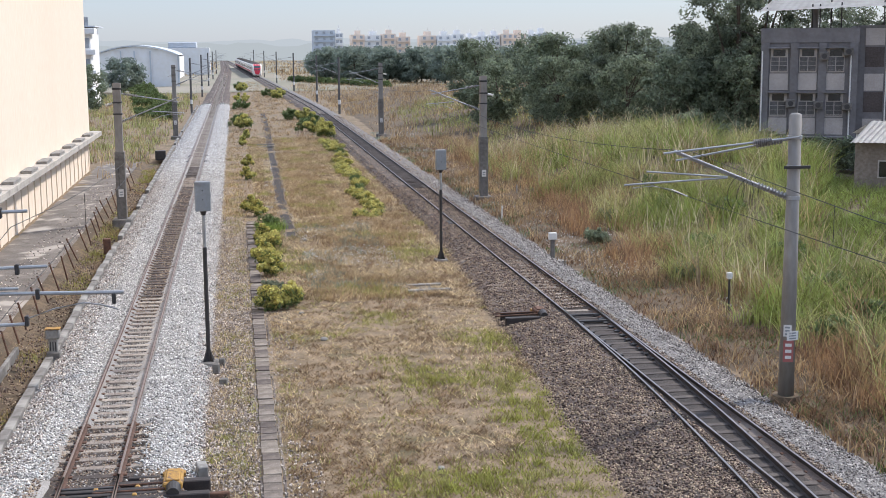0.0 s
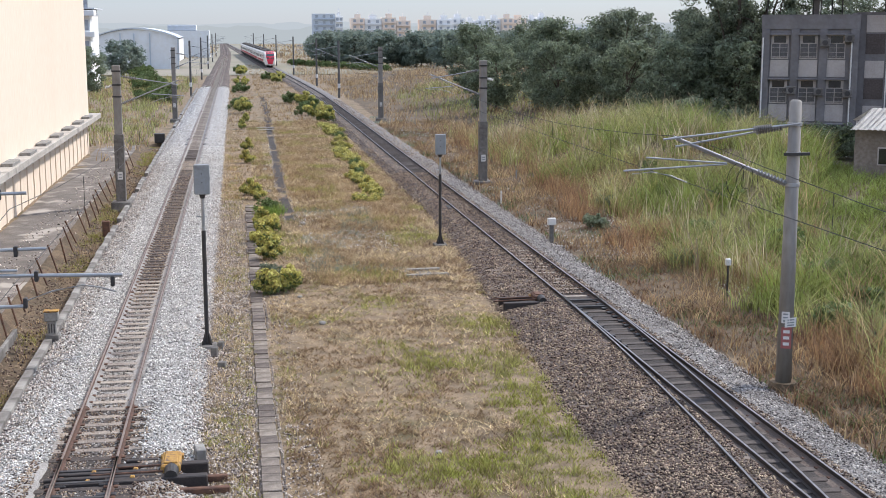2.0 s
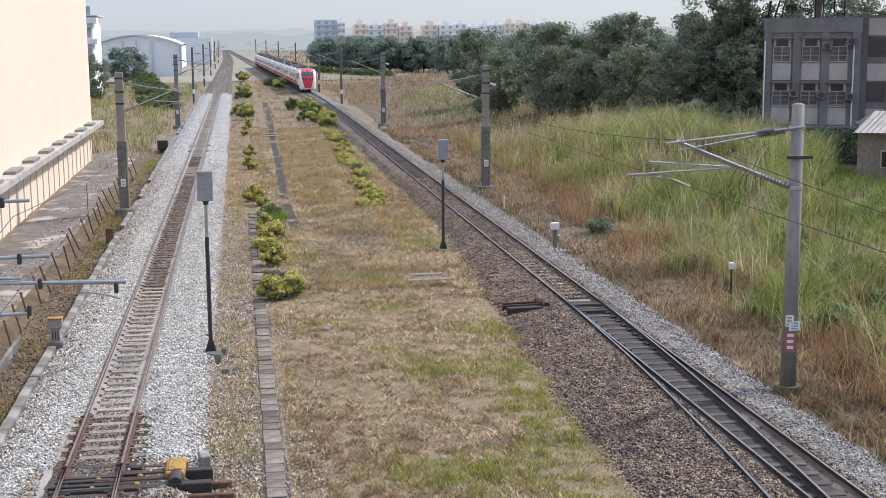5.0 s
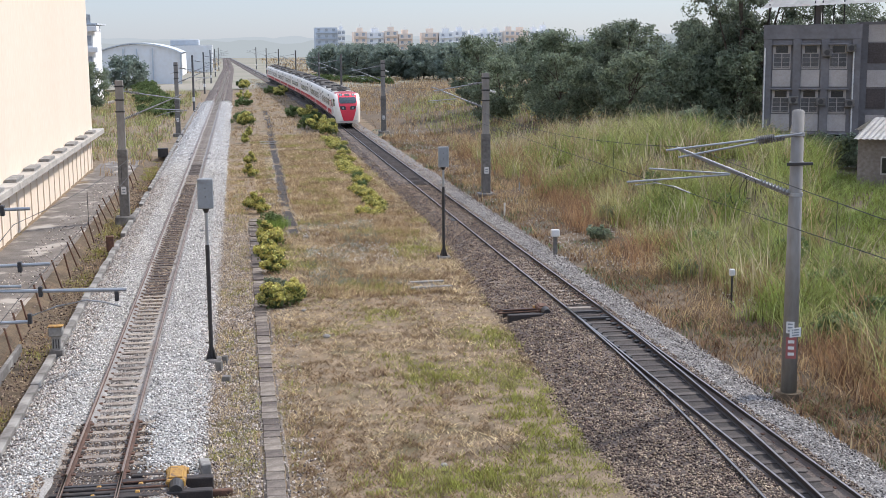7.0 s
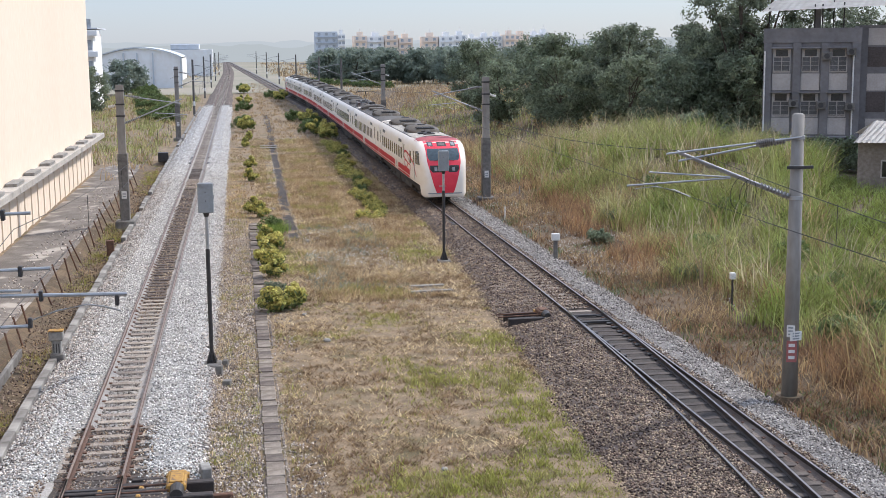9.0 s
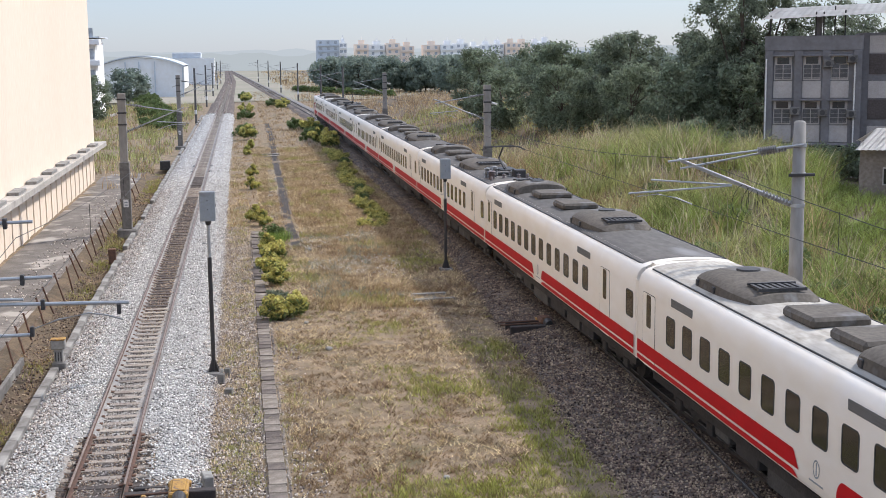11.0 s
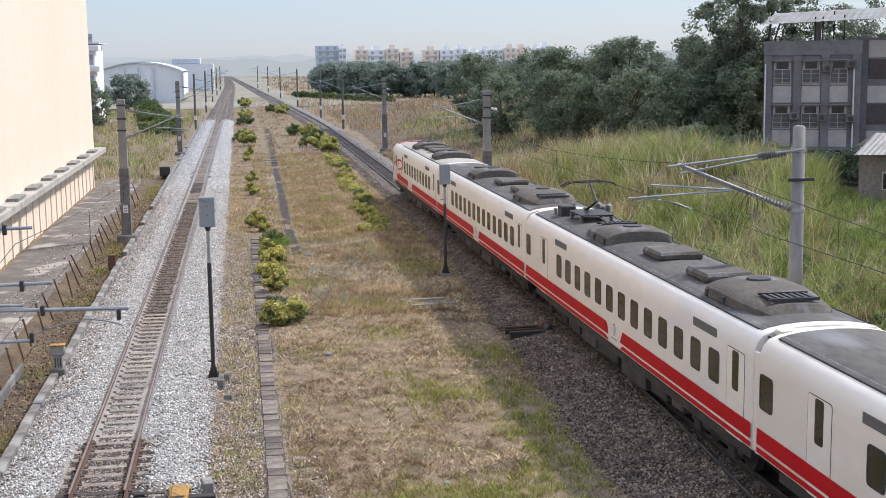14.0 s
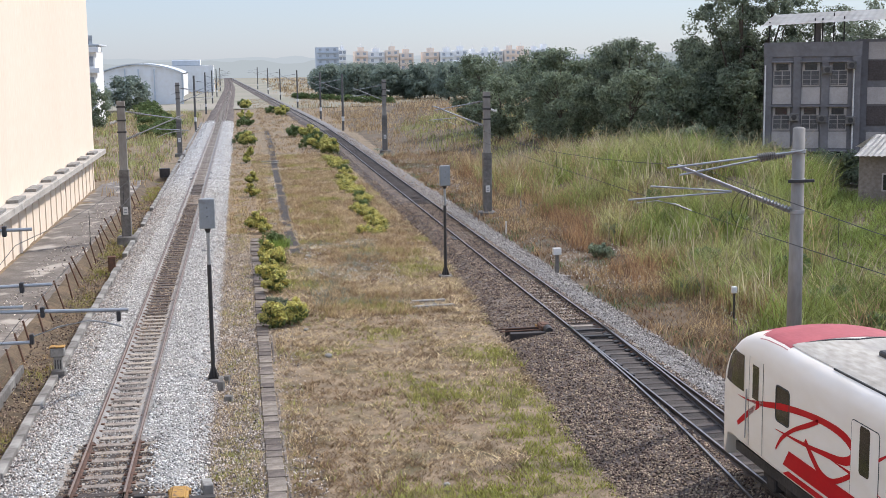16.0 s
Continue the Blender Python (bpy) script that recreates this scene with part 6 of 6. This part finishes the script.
plant(near_trees, [
    (0, 35.0, 113, 20), (2, 39.0, 109, 150), (1, 30.5, 122, 40), (1, 36.0, 124, 200), (2, 26.0, 128, 10), (2, 29.3, 116, 100), (2, 33.0, 106, 220), (2, 37.5, 101, 300),
    (1, 41.0, 105, 80), (3, 39.3, 98.5, 0), (3, 42.2, 99, 120), (4, 40.0, 102, 60), (4, 46.5, 99, 200), (4, 51.0, 101, 310), (1, 27.2, 146, 330), (1, 33.0, 140, 130),
    (1, 40.0, 135, 260), (0, 44.5, 120, 90), (2, 38.5, 95.5, 170), (2, 34.8, 98.5, 45), (1, 47.0, 112, 15), (2, -21.5, 190, 200), (0, 53.0, 108, 270), (1, 56.0, 104, 35)])
# far crowns take the leaf colour that has haze mixed in
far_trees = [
    tree(8.6, 4.4, 0.6, "leaf_far", 111, "grey-green tree with haze in its leaf colour beyond the field", 72, 60, 0.36, 1.3),
    tree(6.6, 4.0, 0.4, "leaf_far", 112, "low grey-green tree with haze in its leaf colour beyond the field", 62, 60, 0.36, 1.3),
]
rng = random.Random(4)
spots = []
for i in range(34):
    u = i / 33
    spots.append((0 if rng.random() < 0.55 else 1, 24 + 62 * u + rng.uniform(-2, 2), 330 - 95 * u + rng.uniform(-14, 14), rng.uniform(0, 360)))
for i in range(16):
    spots.append((rng.randint(0, 1), 26 + 5.0 * i, 420 + rng.uniform(-20, 20), rng.uniform(0, 360)))
for x, y in ((-27, 240), (-22, 262), (-20, 380), (-26, 400), (-14, 520), (-24, 500)):
    spots.append((1, x, y, rng.uniform(0, 360)))
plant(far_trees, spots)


def shrub(h, r, mat, seed, label, per=60, clumps=16, size=0.075):
    s = thing("shrub", pose(0, 0, 0), label, "shrub", "shrubs between the tracks")
    rg = np.random.default_rng(seed)
    a, q = rg.uniform(0, 2 * np.pi, clumps), rg.random(clumps) ** 0.5
    q = q * rg.uniform(0.6, 1.15, clumps)
    c = np.c_[r * q * np.cos(a), r * q * np.sin(a), h * (0.2 + 0.75 * rg.random(clumps) * (1 - 0.45 * q))]
    co, f = leaves(c, 0.24 * r * rg.uniform(0.6, 1.5, clumps) + 0.05, int(per * (0.55 if mat == "leaf_yellow" else 1)), size, seed, 1.0)
    arrays("foliage", co, f, M["leaf_green" if mat == "leaf_yellow" else mat], "", "", "", s)
    if mat == "leaf_yellow":
        co, f = leaves(c + np.array([0, 0, 0.10 * h]), 0.24 * r * rg.uniform(0.6, 1.4, clumps) + 0.05, int(per * 1.9), size * 0.9, seed + 50, 0.9)
        arrays("young_leaves", co, f, M[mat], "yellow leaves set slightly higher", "", "", s)
    for k in range(4):
        part("stem", rod((0.03 * k, 0, 0), c[k], 0.012, 0.006, 5), M["bark"], s)
    return s


yel = "yellow-green leafy shrub growing between the tracks"
shrubs = [shrub(0.85, 0.50, "leaf_yellow", 201, yel), shrub(1.0, 0.62, "leaf_yellow", 202, yel), shrub(0.9, 0.6, "leaf_green", 203, "bright green grassy shrub between the tracks"),
          shrub(1.8, 1.1, "leaf_yellow", 204, yel, 110, 24, 0.10), shrub(1.6, 1.2, "leaf_green", 205, "green leafy shrub growing between the tracks", 110, 24, 0.10),
          shrub(0.7, 0.42, "leaf_dark", 206, "small dark green shrub between the tracks", 60, 12, 0.06)]
plant(shrubs, [(0, 0.55, 72.6, 0), (0, 0.95, 70.3, 80), (2, 1.35, 64.8, 0), (0, 1.0, 60.5, 40), (1, 1.25, 58.4, 130), (0, 0.95, 56.2, 200), (1, 1.1, 53.8, 10), (0, 1.2, 51.6, 300), (5, 1.0, 47.6, 0), (5, 1.6, 46.5, 90),
               (1, 1.25, 45.0, 60), (0, 1.75, 45.3, 220), (0, 0.85, 44.6, 150),
               (3, 8.6, 127.0, 0), (3, 8.2, 134.5, 120), (4, 7.6, 139.0, 30), (4, 8.4, 147.0, 210), (3, 8.2, 156.0, 75), (4, 6.6, 161.0, 160),
               (3, 0.65, 143.5, 45), (4, 0.4, 150.0, 10), (4, 0.6, 190.0, 70), (3, 0.8, 208.0, 140), (3, 0.9, 260.0, 10), (3, 1.4, 268.0, 200), (4, 0.7, 282.0, 90), (3, 6.8, 222.0, 0), (3, 7.4, 230.0, 90), (4, 5.6, 236.0, 180),
               (0, 0.7, 100.0, 0), (0, 0.4, 121.0, 60), (0, 0.9, 130.0, 240), (0, 0.6, 90.0, 110)])
bush = [shrub(1.7, 1.6, "leaf_green", 211, "broad green bush beside the line", 110, 26, 0.14)]
plant(bush, [(0, -9 - 0.9 * k + rng.uniform(-2, 2), 165 + 9 * k + rng.uniform(-3, 3), 40 * k) for k in range(16)] + [(0, 14 + 1.3 * k + rng.uniform(-1, 1), 330 - 4 * k, 50 * k) for k in range(14)])

tufts("trough_weeds", 260, 0.02, 1.05, 20, 46, 10, 0.06, 0.2, 0.07, 0.022, 0.9, M["turf_green"], "small weeds along the trough covers", 71, 0.0, 1.2, 2, lambda x, y: np.abs(x - 0.52) > 0.27, z=-0.40)
tufts("trough_weeds", 420, 0.0, 1.3, 20, 80, 9, 0.08, 0.22, 0.09, 0.024, 1.0, M["straw"], "dry weeds along the trough covers", 73, -0.2, 1.2, 2, lambda x, y: (np.abs(x - 0.52) > 0.26) | (y > 43), z=-0.40)
tufts("green_weeds", 60, -0.9, 0.05, 22, 30, 16, 0.08, 0.2, 0.10, 0.03, 0.8, M["turf_green"], "low green weeds beside the point machine", 75, -0.1, 1.0, 2)

tufts("grass_tuft", 9, 0.95, 2.0, 63.5, 65.5, 60, 0.8, 1.15, 0.16, 0.03, 0.9, M["tuft_green"], "bright green fountain of grass among the shrubs", 77, -9, 1.0, 3)

# ---- flowers, edging gravel and bushes in the verge ----
def flowers(n, x0, x1, y0, y1, z, seed, label):
    x, y, rg = scatter(n, x0, x1, y0, y1, 1.1, seed)
    keep = field(x, y, 0.3, 21) > 0.05
    c = np.c_[x, y, z + rg.uniform(-0.12, 0.1, n)][keep]
    co, f = leaves(c, np.full(len(c), 0.05), 2, 0.028, seed)
    arrays("white_flowers", co, f, M["white_paint"], label, "flowers", "stuff")


flowers(2600, 2.7, 6.6, 47, 68, -0.10, 81, "tiny white flowers on low weeds between the tracks")
flowers(5200, 13.7, 18.0, 40, 130, -0.08, 83, "tiny white flowers on low weeds beside the track")
x, y, rg = scatter(9000, 0, 1, 20, 90, 1.3, 91)
x = -5.85 + 1.15 * x ** 1.8
stones("stray_gravel", np.c_[x, y], on_bed(x - LEFT, 1.55, -2.65, 2.35, -0.10) + 0.015, 0.036, M["stone_tan"], "tan gravel between the kerb and the ballast")
x, y, rg = scatter(4200, -1.45, -0.75, 20, 80, 1.3, 93)
stones("stray_gravel", np.c_[x, y], on_bed(x - LEFT, 1.55, -2.65, 2.35, -0.10) + 0.01, 0.034, M["stone_tan"], "tan gravel creeping over the ballast foot")
verge_bush = [shrub(1.1, 0.8, "leaf_green", 221, "leafy green bush at the edge of the reeds", 90, 22, 0.10), shrub(0.8, 0.6, "leaf_mid", 222, "dull green bush at the edge of the reeds", 80, 18, 0.08)]
plant(verge_bush, [(0, 17.6, 35.5, 0), (0, 19.8, 37.5, 80), (1, 18.4, 33.2, 20), (0, 20.6, 42.0, 200), (1, 17.2, 47.0, 60), (0, 19.4, 52.0, 310), (1, 16.2, 56.5, 100), (0, 21.8, 48.0, 150), (1, 18.2, 62.0, 250), (0, 23.0, 58.0, 40), (0, 22.0, 66.0, 120)])

dark_bush = [shrub(2.6, 1.7, "leaf_mid", 225, "dark green bush before the grey building", 150, 34, 0.12)]
plant(dark_bush, [(0, 33.4, 83.6, 0), (0, 35.1, 82.4, 70), (0, 36.9, 81.7, 150), (0, 38.7, 80.7, 220), (0, 40.4, 80.0, 300), (0, 31.2, 86.0, 40)])

low = [shrub(0.5, 0.55, "leaf_yellow", 231, "low creeping yellow-green shrub beside the track", 50, 14, 0.07), shrub(0.42, 0.75, "leaf_yellow", 232, "low creeping yellow-green shrub beside the track", 46, 18, 0.07),
       shrub(0.45, 0.6, "leaf_green", 233, "low creeping green shrub beside the track", 46, 14, 0.07)]
rng = random.Random(77)
spots, y = [], 68.8
while y < 123:
    if rng.random() < 0.85:
        spots.append((rng.choice((0, 0, 1, 1, 0, 2)), 7.1 + 1.35 * min(1, (y - 68) / 45) + rng.uniform(-0.35, 0.35), y, rng.uniform(0, 360)))
    y += rng.uniform(1.2, 2.6)
plant(low, spots)
# coarser stones where the beds run on into the distance
o, y, rg = scatter(9000, -2.6, 2.3, 92, 206, 1.3, 95)
keep = np.abs(o) > 0.66
o, y = o[keep], y[keep]
stones("loose_ballast", np.c_[LEFT + o, y], on_bed(o, 1.55, -2.65, 2.35, -0.11), 0.06, M["stone_white"], "pale grey crushed ballast stones")
o, y, rg = scatter(8000, -2.1, 2.4, 78, 165, 1.3, 97)
keep = np.abs(o) > 0.66
o, y = o[keep], y[keep]
stones("loose_ballast", np.c_[RIGHT + o, y], on_bed(o, 1.35, -2.0, 2.4, -0.11), 0.055, M["stone_brown"], "rust-stained brown ballast stones")

# ---- grey building behind the reeds ----
def grey_building():
    b = thing("building", pose(35.8, 84.6, 0, 0, 0, -23.6), "grey three-storey tiled building with a sheet metal canopy on its roof", "building")
    W = 6.35
    part("wall", block(0, W, 0.0, 9.0, -0.5, 9.72, 0.02), M["grey_wall"], b, "dirty grey tiled wall")
    part("parapet", block(-0.06, W + 0.06, -0.10, 0.12, 8.75, 9.74, 0.02), M["grey_wall"], b)
    for x in (-0.02, 1.93, 3.78, W - 0.55):
        part("pilaster", block(x, x + 0.55, -0.16, 0.0, -0.5, 8.75, 0.02), M["grey_wall"], b)
    for c in (1.20, 3.10, 4.92):
        for z in (6.80, 3.78, 0.75):
            wdw = part("window", block(c - 0.58, c + 0.58, -0.05, 0.02, z - 0.05, z + 1.55), M["panel_pale"], b, "window with pale frames and dark panes")
            part("pane", block(c - 0.52, c - 0.03, -0.07, -0.045, z + 0.05, z + 0.98), M["dim_glass"], wdw)
            part("pane", block(c + 0.03, c + 0.52, -0.07, -0.045, z + 0.05, z + 0.98), M["dim_glass"], wdw)
            part("top_pane", block(c - 0.40, c + 0.40, -0.07, -0.045, z + 1.05, z + 1.5), M["dark_glass"], wdw)
            for k in range(4):
                part("grille_bar", block(c - 0.56, c + 0.56, -0.14, -0.12, z + 0.1 + 0.3 * k, z + 0.125 + 0.3 * k), M["panel_pale"], wdw)
            part("hood", block(c - 0.72, c + 0.72, -0.45, 0, z + 1.56, z + 1.66, 0.02), M["grey_wall"], b, "stained concrete window hood")
            part("spandrel", block(c - 0.62, c + 0.62, -0.045, 0.0, z - 1.25, z - 0.12), M["panel_pale"], b, "pale tiled panel below the window")
    for c, z in ((2.05, 4.4), (3.86, 4.3), (4.15, 7.6), (5.75, 4.2), (5.72, 7.9)):
        a = part("air_conditioner", block(c - 0.32, c + 0.32, -0.5, -0.05, z, z + 0.5, 0.02), M["concrete_dark"], b, "dusty wall-mounted air conditioner")
        part("fan", rod((c, -0.5, z + 0.25), (c, -0.515, z + 0.25), 0.18, seg=14), M["dark_steel"], a)
    for x in (0.08, 5.9):
        part("downpipe", rod((x, -0.22, -0.4), (x, -0.22, 8.2), 0.05, seg=8), M["white_paint"], b, "white plastic downpipe")
    # set-back side bay with chequered panels
    part("side_wall", block(W, 13.0, 0.7, 9.0, -0.5, 9.9), M["grey_wall"], b, "grey side bay")
    for k in range(4):
        part("panel", block(6.85, 8.1, 0.655, 0.705, 8.15 - 3.06 * k + 0.4, 9.9 - 3.06 * k - 0.2), M["panel_pale"], b, "pale tiled panel")
        # flat dark panel of the chequer, with no opening behind it
        part("panel", block(6.85, 8.1, 0.66, 0.71, 6.7 - 3.06 * k + 0.4, 8.1 - 3.06 * k + 0.35), M["side_panel"], b, "dark chequer panel")
    part("downpipe", rod((8.25, 0.55, -0.4), (8.25, 0.55, 8.3), 0.045, seg=8), M["white_paint"], b, "white plastic downpipe")
    # canopy
    bm = bmesh.new()
    n = 60
    for y0, z0, y1, z1 in ((-0.9, 10.85, 5.0, 11.75),):
        a = [bm.verts.new((-0.25 + 14 * i / n, y0, z0 + 0.5 * i / n + 0.03 * (i % 2))) for i in range(n + 1)]
        c = [bm.verts.new((-0.25 + 14 * i / n + 0.8, y1, z1 + 0.5 * i / n + 0.03 * (i % 2))) for i in range(n + 1)]
        for i in range(n):
            bm.faces.new((a[i], a[i + 1], c[i + 1], c[i]))
    bmesh.ops.solidify(bm, geom=bm.faces, thickness=0.03)
    can = part("canopy", bm, M["tin"], b, "corrugated sheet metal canopy on thin posts")
    for x, y, z in ((0.3, 0.3, 11.0), (3.3, 0.3, 11.2), (3.8, 0.3, 11.2), (4.6, 2.2, 11.6), (5.2, 0.3, 11.3), (8.0, 0.9, 11.4), (9.5, 0.9, 11.5)):
        part("post", rod((x, y, 9.6), (x, y, z + 0.15), 0.05, seg=6), M["dark_steel"], can)
    # upright block standing for a pillar under the canopy
    part("water_tank", block(3.3, 3.75, 1.5, 2.0, 9.7, 11.3, 0.05), M["grey_wall"], b, "thin pillar on the roof under the canopy")


M["side_panel"] = material("dark_panel", (0.11, 0.09, 0.085), (0.08, 0.065, 0.06), scale=1, rough=0.8)
M["dim_glass"] = material("dusty_window_glass", (0.15, 0.145, 0.15), (0.09, 0.09, 0.095), scale=0.8, rough=0.25)
grey_building()


def shed():
    s = thing("shed", pose(30.45, 59.9, 0, 0, 0, -27), "low plastered shed with a corrugated roof among the reeds", "shed")
    part("wall", block(0, 6.0, 0, 6.0, -0.5, 3.9, 0.02), M["shed_wall"], s, "stained brownish plaster wall")
    bm = bmesh.new()
    n = 50
    a = [bm.verts.new((-0.25 + 6.6 * i / n, -0.45, 3.86 + 0.035 * (i % 2))) for i in range(n + 1)]
    c = [bm.verts.new((-0.25 + 6.6 * i / n + 1.0, 3.0, 4.75 + 0.035 * (i % 2))) for i in range(n + 1)]
    d = [bm.verts.new((-0.25 + 6.6 * i / n, 6.4, 3.86 + 0.035 * (i % 2))) for i in range(n + 1)]
    for p, q in ((a, c), (c, d)):
        for i in range(n):
            bm.faces.new((p[i], p[i + 1], q[i + 1], q[i]))
    bmesh.ops.solidify(bm, geom=bm.faces, thickness=0.02)
    part("roof", bm, M["tin"], s, "pale corrugated metal roof")
    w = part("window", block(1.1, 2.3, -0.05, 0.03, 2.1, 3.0, 0.01), M["panel_pale"], s, "small dark window")
    part("pane", block(1.17, 2.23, -0.07, -0.04, 2.17, 2.93), M["dark_glass"], w)
    part("patch", block(1.3, 2.4, -0.012, 0.01, 0.3, 1.4), M["panel_pale"], s, "bare plaster patch")


shed()

# ---- far buildings ----
# haze is put into these far colours; white is raised for shaded fronts
M.update(
    far_white=material("haze_lifted_white_render", (0.80, 0.80, 0.80), (0.74, 0.74, 0.74), scale=0.1, rough=0.9, speck=0.92),
    far_orange=material("pale_orange_render", (0.80, 0.68, 0.58), (0.74, 0.62, 0.53), scale=0.1, rough=0.9, speck=0.92),
    far_grey=material("grey_blue_render", (0.56, 0.60, 0.65), (0.50, 0.54, 0.59), scale=0.1, rough=0.9, speck=0.92),
    far_glass=material("far_window", (0.40, 0.43, 0.47), (0.46, 0.49, 0.52), scale=0.2, rough=0.4),
)


def terrace_house(x, y, w, z, mat, label, floors, turret=True):
    h = thing("house", pose(x, y, -0.5), label, "house", "far terrace houses")
    part("wall", block(0, w, 0, 12, 0, z, 0.05), M[mat], h)
    for k in range(floors):
        zz = z - 2.2 - 3.2 * k
        n = max(2, int(w / 3.2))
        for j in range(n):
            c = w * (j + 0.5) / n
            part("window", block(c - 0.75, c + 0.75, -0.06, 0.02, zz, zz + 1.5), M["far_glass"], h)
        part("balcony", block(0.4, w - 0.4, -0.9, 0, zz - 0.9, zz - 0.75), M[mat], h)
    if turret:
        part("roof_room", block(w * 0.3, w * 0.72, 2, 7, z, z + 2.2, 0.05), M[mat], h)
        part("roof_pole", rod((w * 0.5, 3, z + 2.2), (w * 0.5, 3, z + 4.2), 0.15, seg=6), M["far_white"], h)


rng = random.Random(21)
terrace_house(42, 705, 12, 17.0, "far_grey", "grey-blue far apartment block above the trees", 4, False)
terrace_house(54, 703, 4, 15.5, "far_white", "narrow white far apartment block above the trees", 4)
x = 63
while x < 95:
    w = rng.uniform(7, 10)
    terrace_house(x, 706 + rng.uniform(-3, 3), w - 0.3, rng.uniform(13.2, 15.4), rng.choice(("far_orange", "far_orange", "far_white")), "pale orange far terrace house above the trees", 3)
    x += w
x = 100
while x < 182:
    w = rng.uniform(6, 9)
    terrace_house(x, 698 + rng.uniform(-4, 4), w - 0.3, rng.uniform(12.5, 15.5) - (3 if x > 168 else 0), rng.choice(("far_white", "far_white", "far_orange")), "pale far terrace house with roof rooms above the trees", 3)
    x += w
for x, w, z, m in ((118, 20, 8, "far_white"), (150, 26, 7, "far_white"), (178, 30, 9.0, "far_white"), (60, 12, 6, "far_white")):
    terrace_house(x * 0.8, 560, w * 0.8, z + 1, m, "low white far house above the trees", 2, False)


def white_block():
    h = thing("apartment_block", pose(-34.5, 200, -0.5), "white multi-storey block behind the cream building", "building")
    part("wall", block(0, 13.2, 0, 12, 0, 11.6), M["far_white"], h)
    part("roof_sheet", block(-0.3, 14.0, -0.6, 12, 12.2, 12.4), M["far_grey"], h, "flat grey sheet roof on posts")
    for k in range(4):
        part("balcony", block(10.8, 13.9, -0.9, 3, 1.9 + 3.1 * k, 2.7 + 3.1 * k, 0.03), M["far_white"], h, "white balcony front")
        part("window", block(11.2, 13.0, -0.05, 0.05, 2.9 + 3.1 * k, 4.4 + 3.1 * k), M["far_glass"], h)
    for y in (0.5, 6):
        part("post", rod((13.6, y, 11.6), (13.6, y, 12.2), 0.08, seg=6), M["far_grey"], h)


white_block()


def arched_hall():
    h = thing("arched_hall", pose(-32.0, 300, -0.5), "open hall with an arched pale roof beyond the weeds", "hall")
    W = 19.5
    pts = [(W * i / 20, 7.2 + 2.3 * math.sin(math.pi * i / 20) ** 0.8) for i in range(21)]
    bm = extrude(pts + [(x, z - 0.25) for x, z in reversed(pts)], 0, 26)
    part("roof", bm, M["far_grey"], h, "arched grey-green sheet roof")
    # pale sheet closes the open front and stands in for its bright, hazy inside
    part("end_wall", extrude([(0.2, 0.0), (W - 0.2, 0.0)] + [(x, z - 0.35) for x, z in reversed(pts)], 0.5, 0.7), M["far_white"], h, "pale sheet in the open front, for the bright hazy inside")
    for x in (0.3, 6.5, 9.5, 13, W - 0.3):
        part("column", block(x - 0.15, x + 0.15, 0, 0.3, 0, 8.2 if 2 < x < W - 2 else 7.0), M["far_grey"], h)
    part("side_wall", block(W - 0.2, W, 0, 26, 2, 7.2), M["far_white"], h)


arched_hall()
hz = thing("apartment_block", pose(-24, 420, -0.5), "pale far building with a roof frame", "building")
part("wall", block(0, 16, 0, 10, 0, 8.6), M["far_white"], hz)
part("roof_frame", block(3, 12, 1, 8, 8.6, 10.4, 0.2), M["far_grey"], hz)


# ---- what moves ----
NOSE = [(0, 367), (1, 333), (2, 299.5), (3, 266), (4, 233.2), (5, 200.5), (6.5, 151.3), (7.5, 117.8), (8, 101.8), (8.5, 86.0), (9, 70.7), (10, 40.4), (11, 10.3),
        (12, -19.8), (13, -49.8), (14, -79.8), (14.5, -94.8), (15, -109.9), (15.5, -124.7), (16, -139.4)]
CAR = 20.6


def nose_at(t):
    for (a, ya), (b, yb) in zip(NOSE, NOSE[1:]):
        if t <= b:
            return ya + (yb - ya) * (t - a) / (b - a)


def motions():
    times = [i * 0.5 for i in range(33)]
    for i, carriage in enumerate(TRAIN):
        rows = []
        for t in times:
            y = nose_at(t) + CAR * (i + 0.5)
            x, h = along(right_x, y)
            rows.append((t, pose(x, y, 0, 0, 0, h + (180 if carriage in TURNED else 0))))
        walk(carriage, rows)


motions()
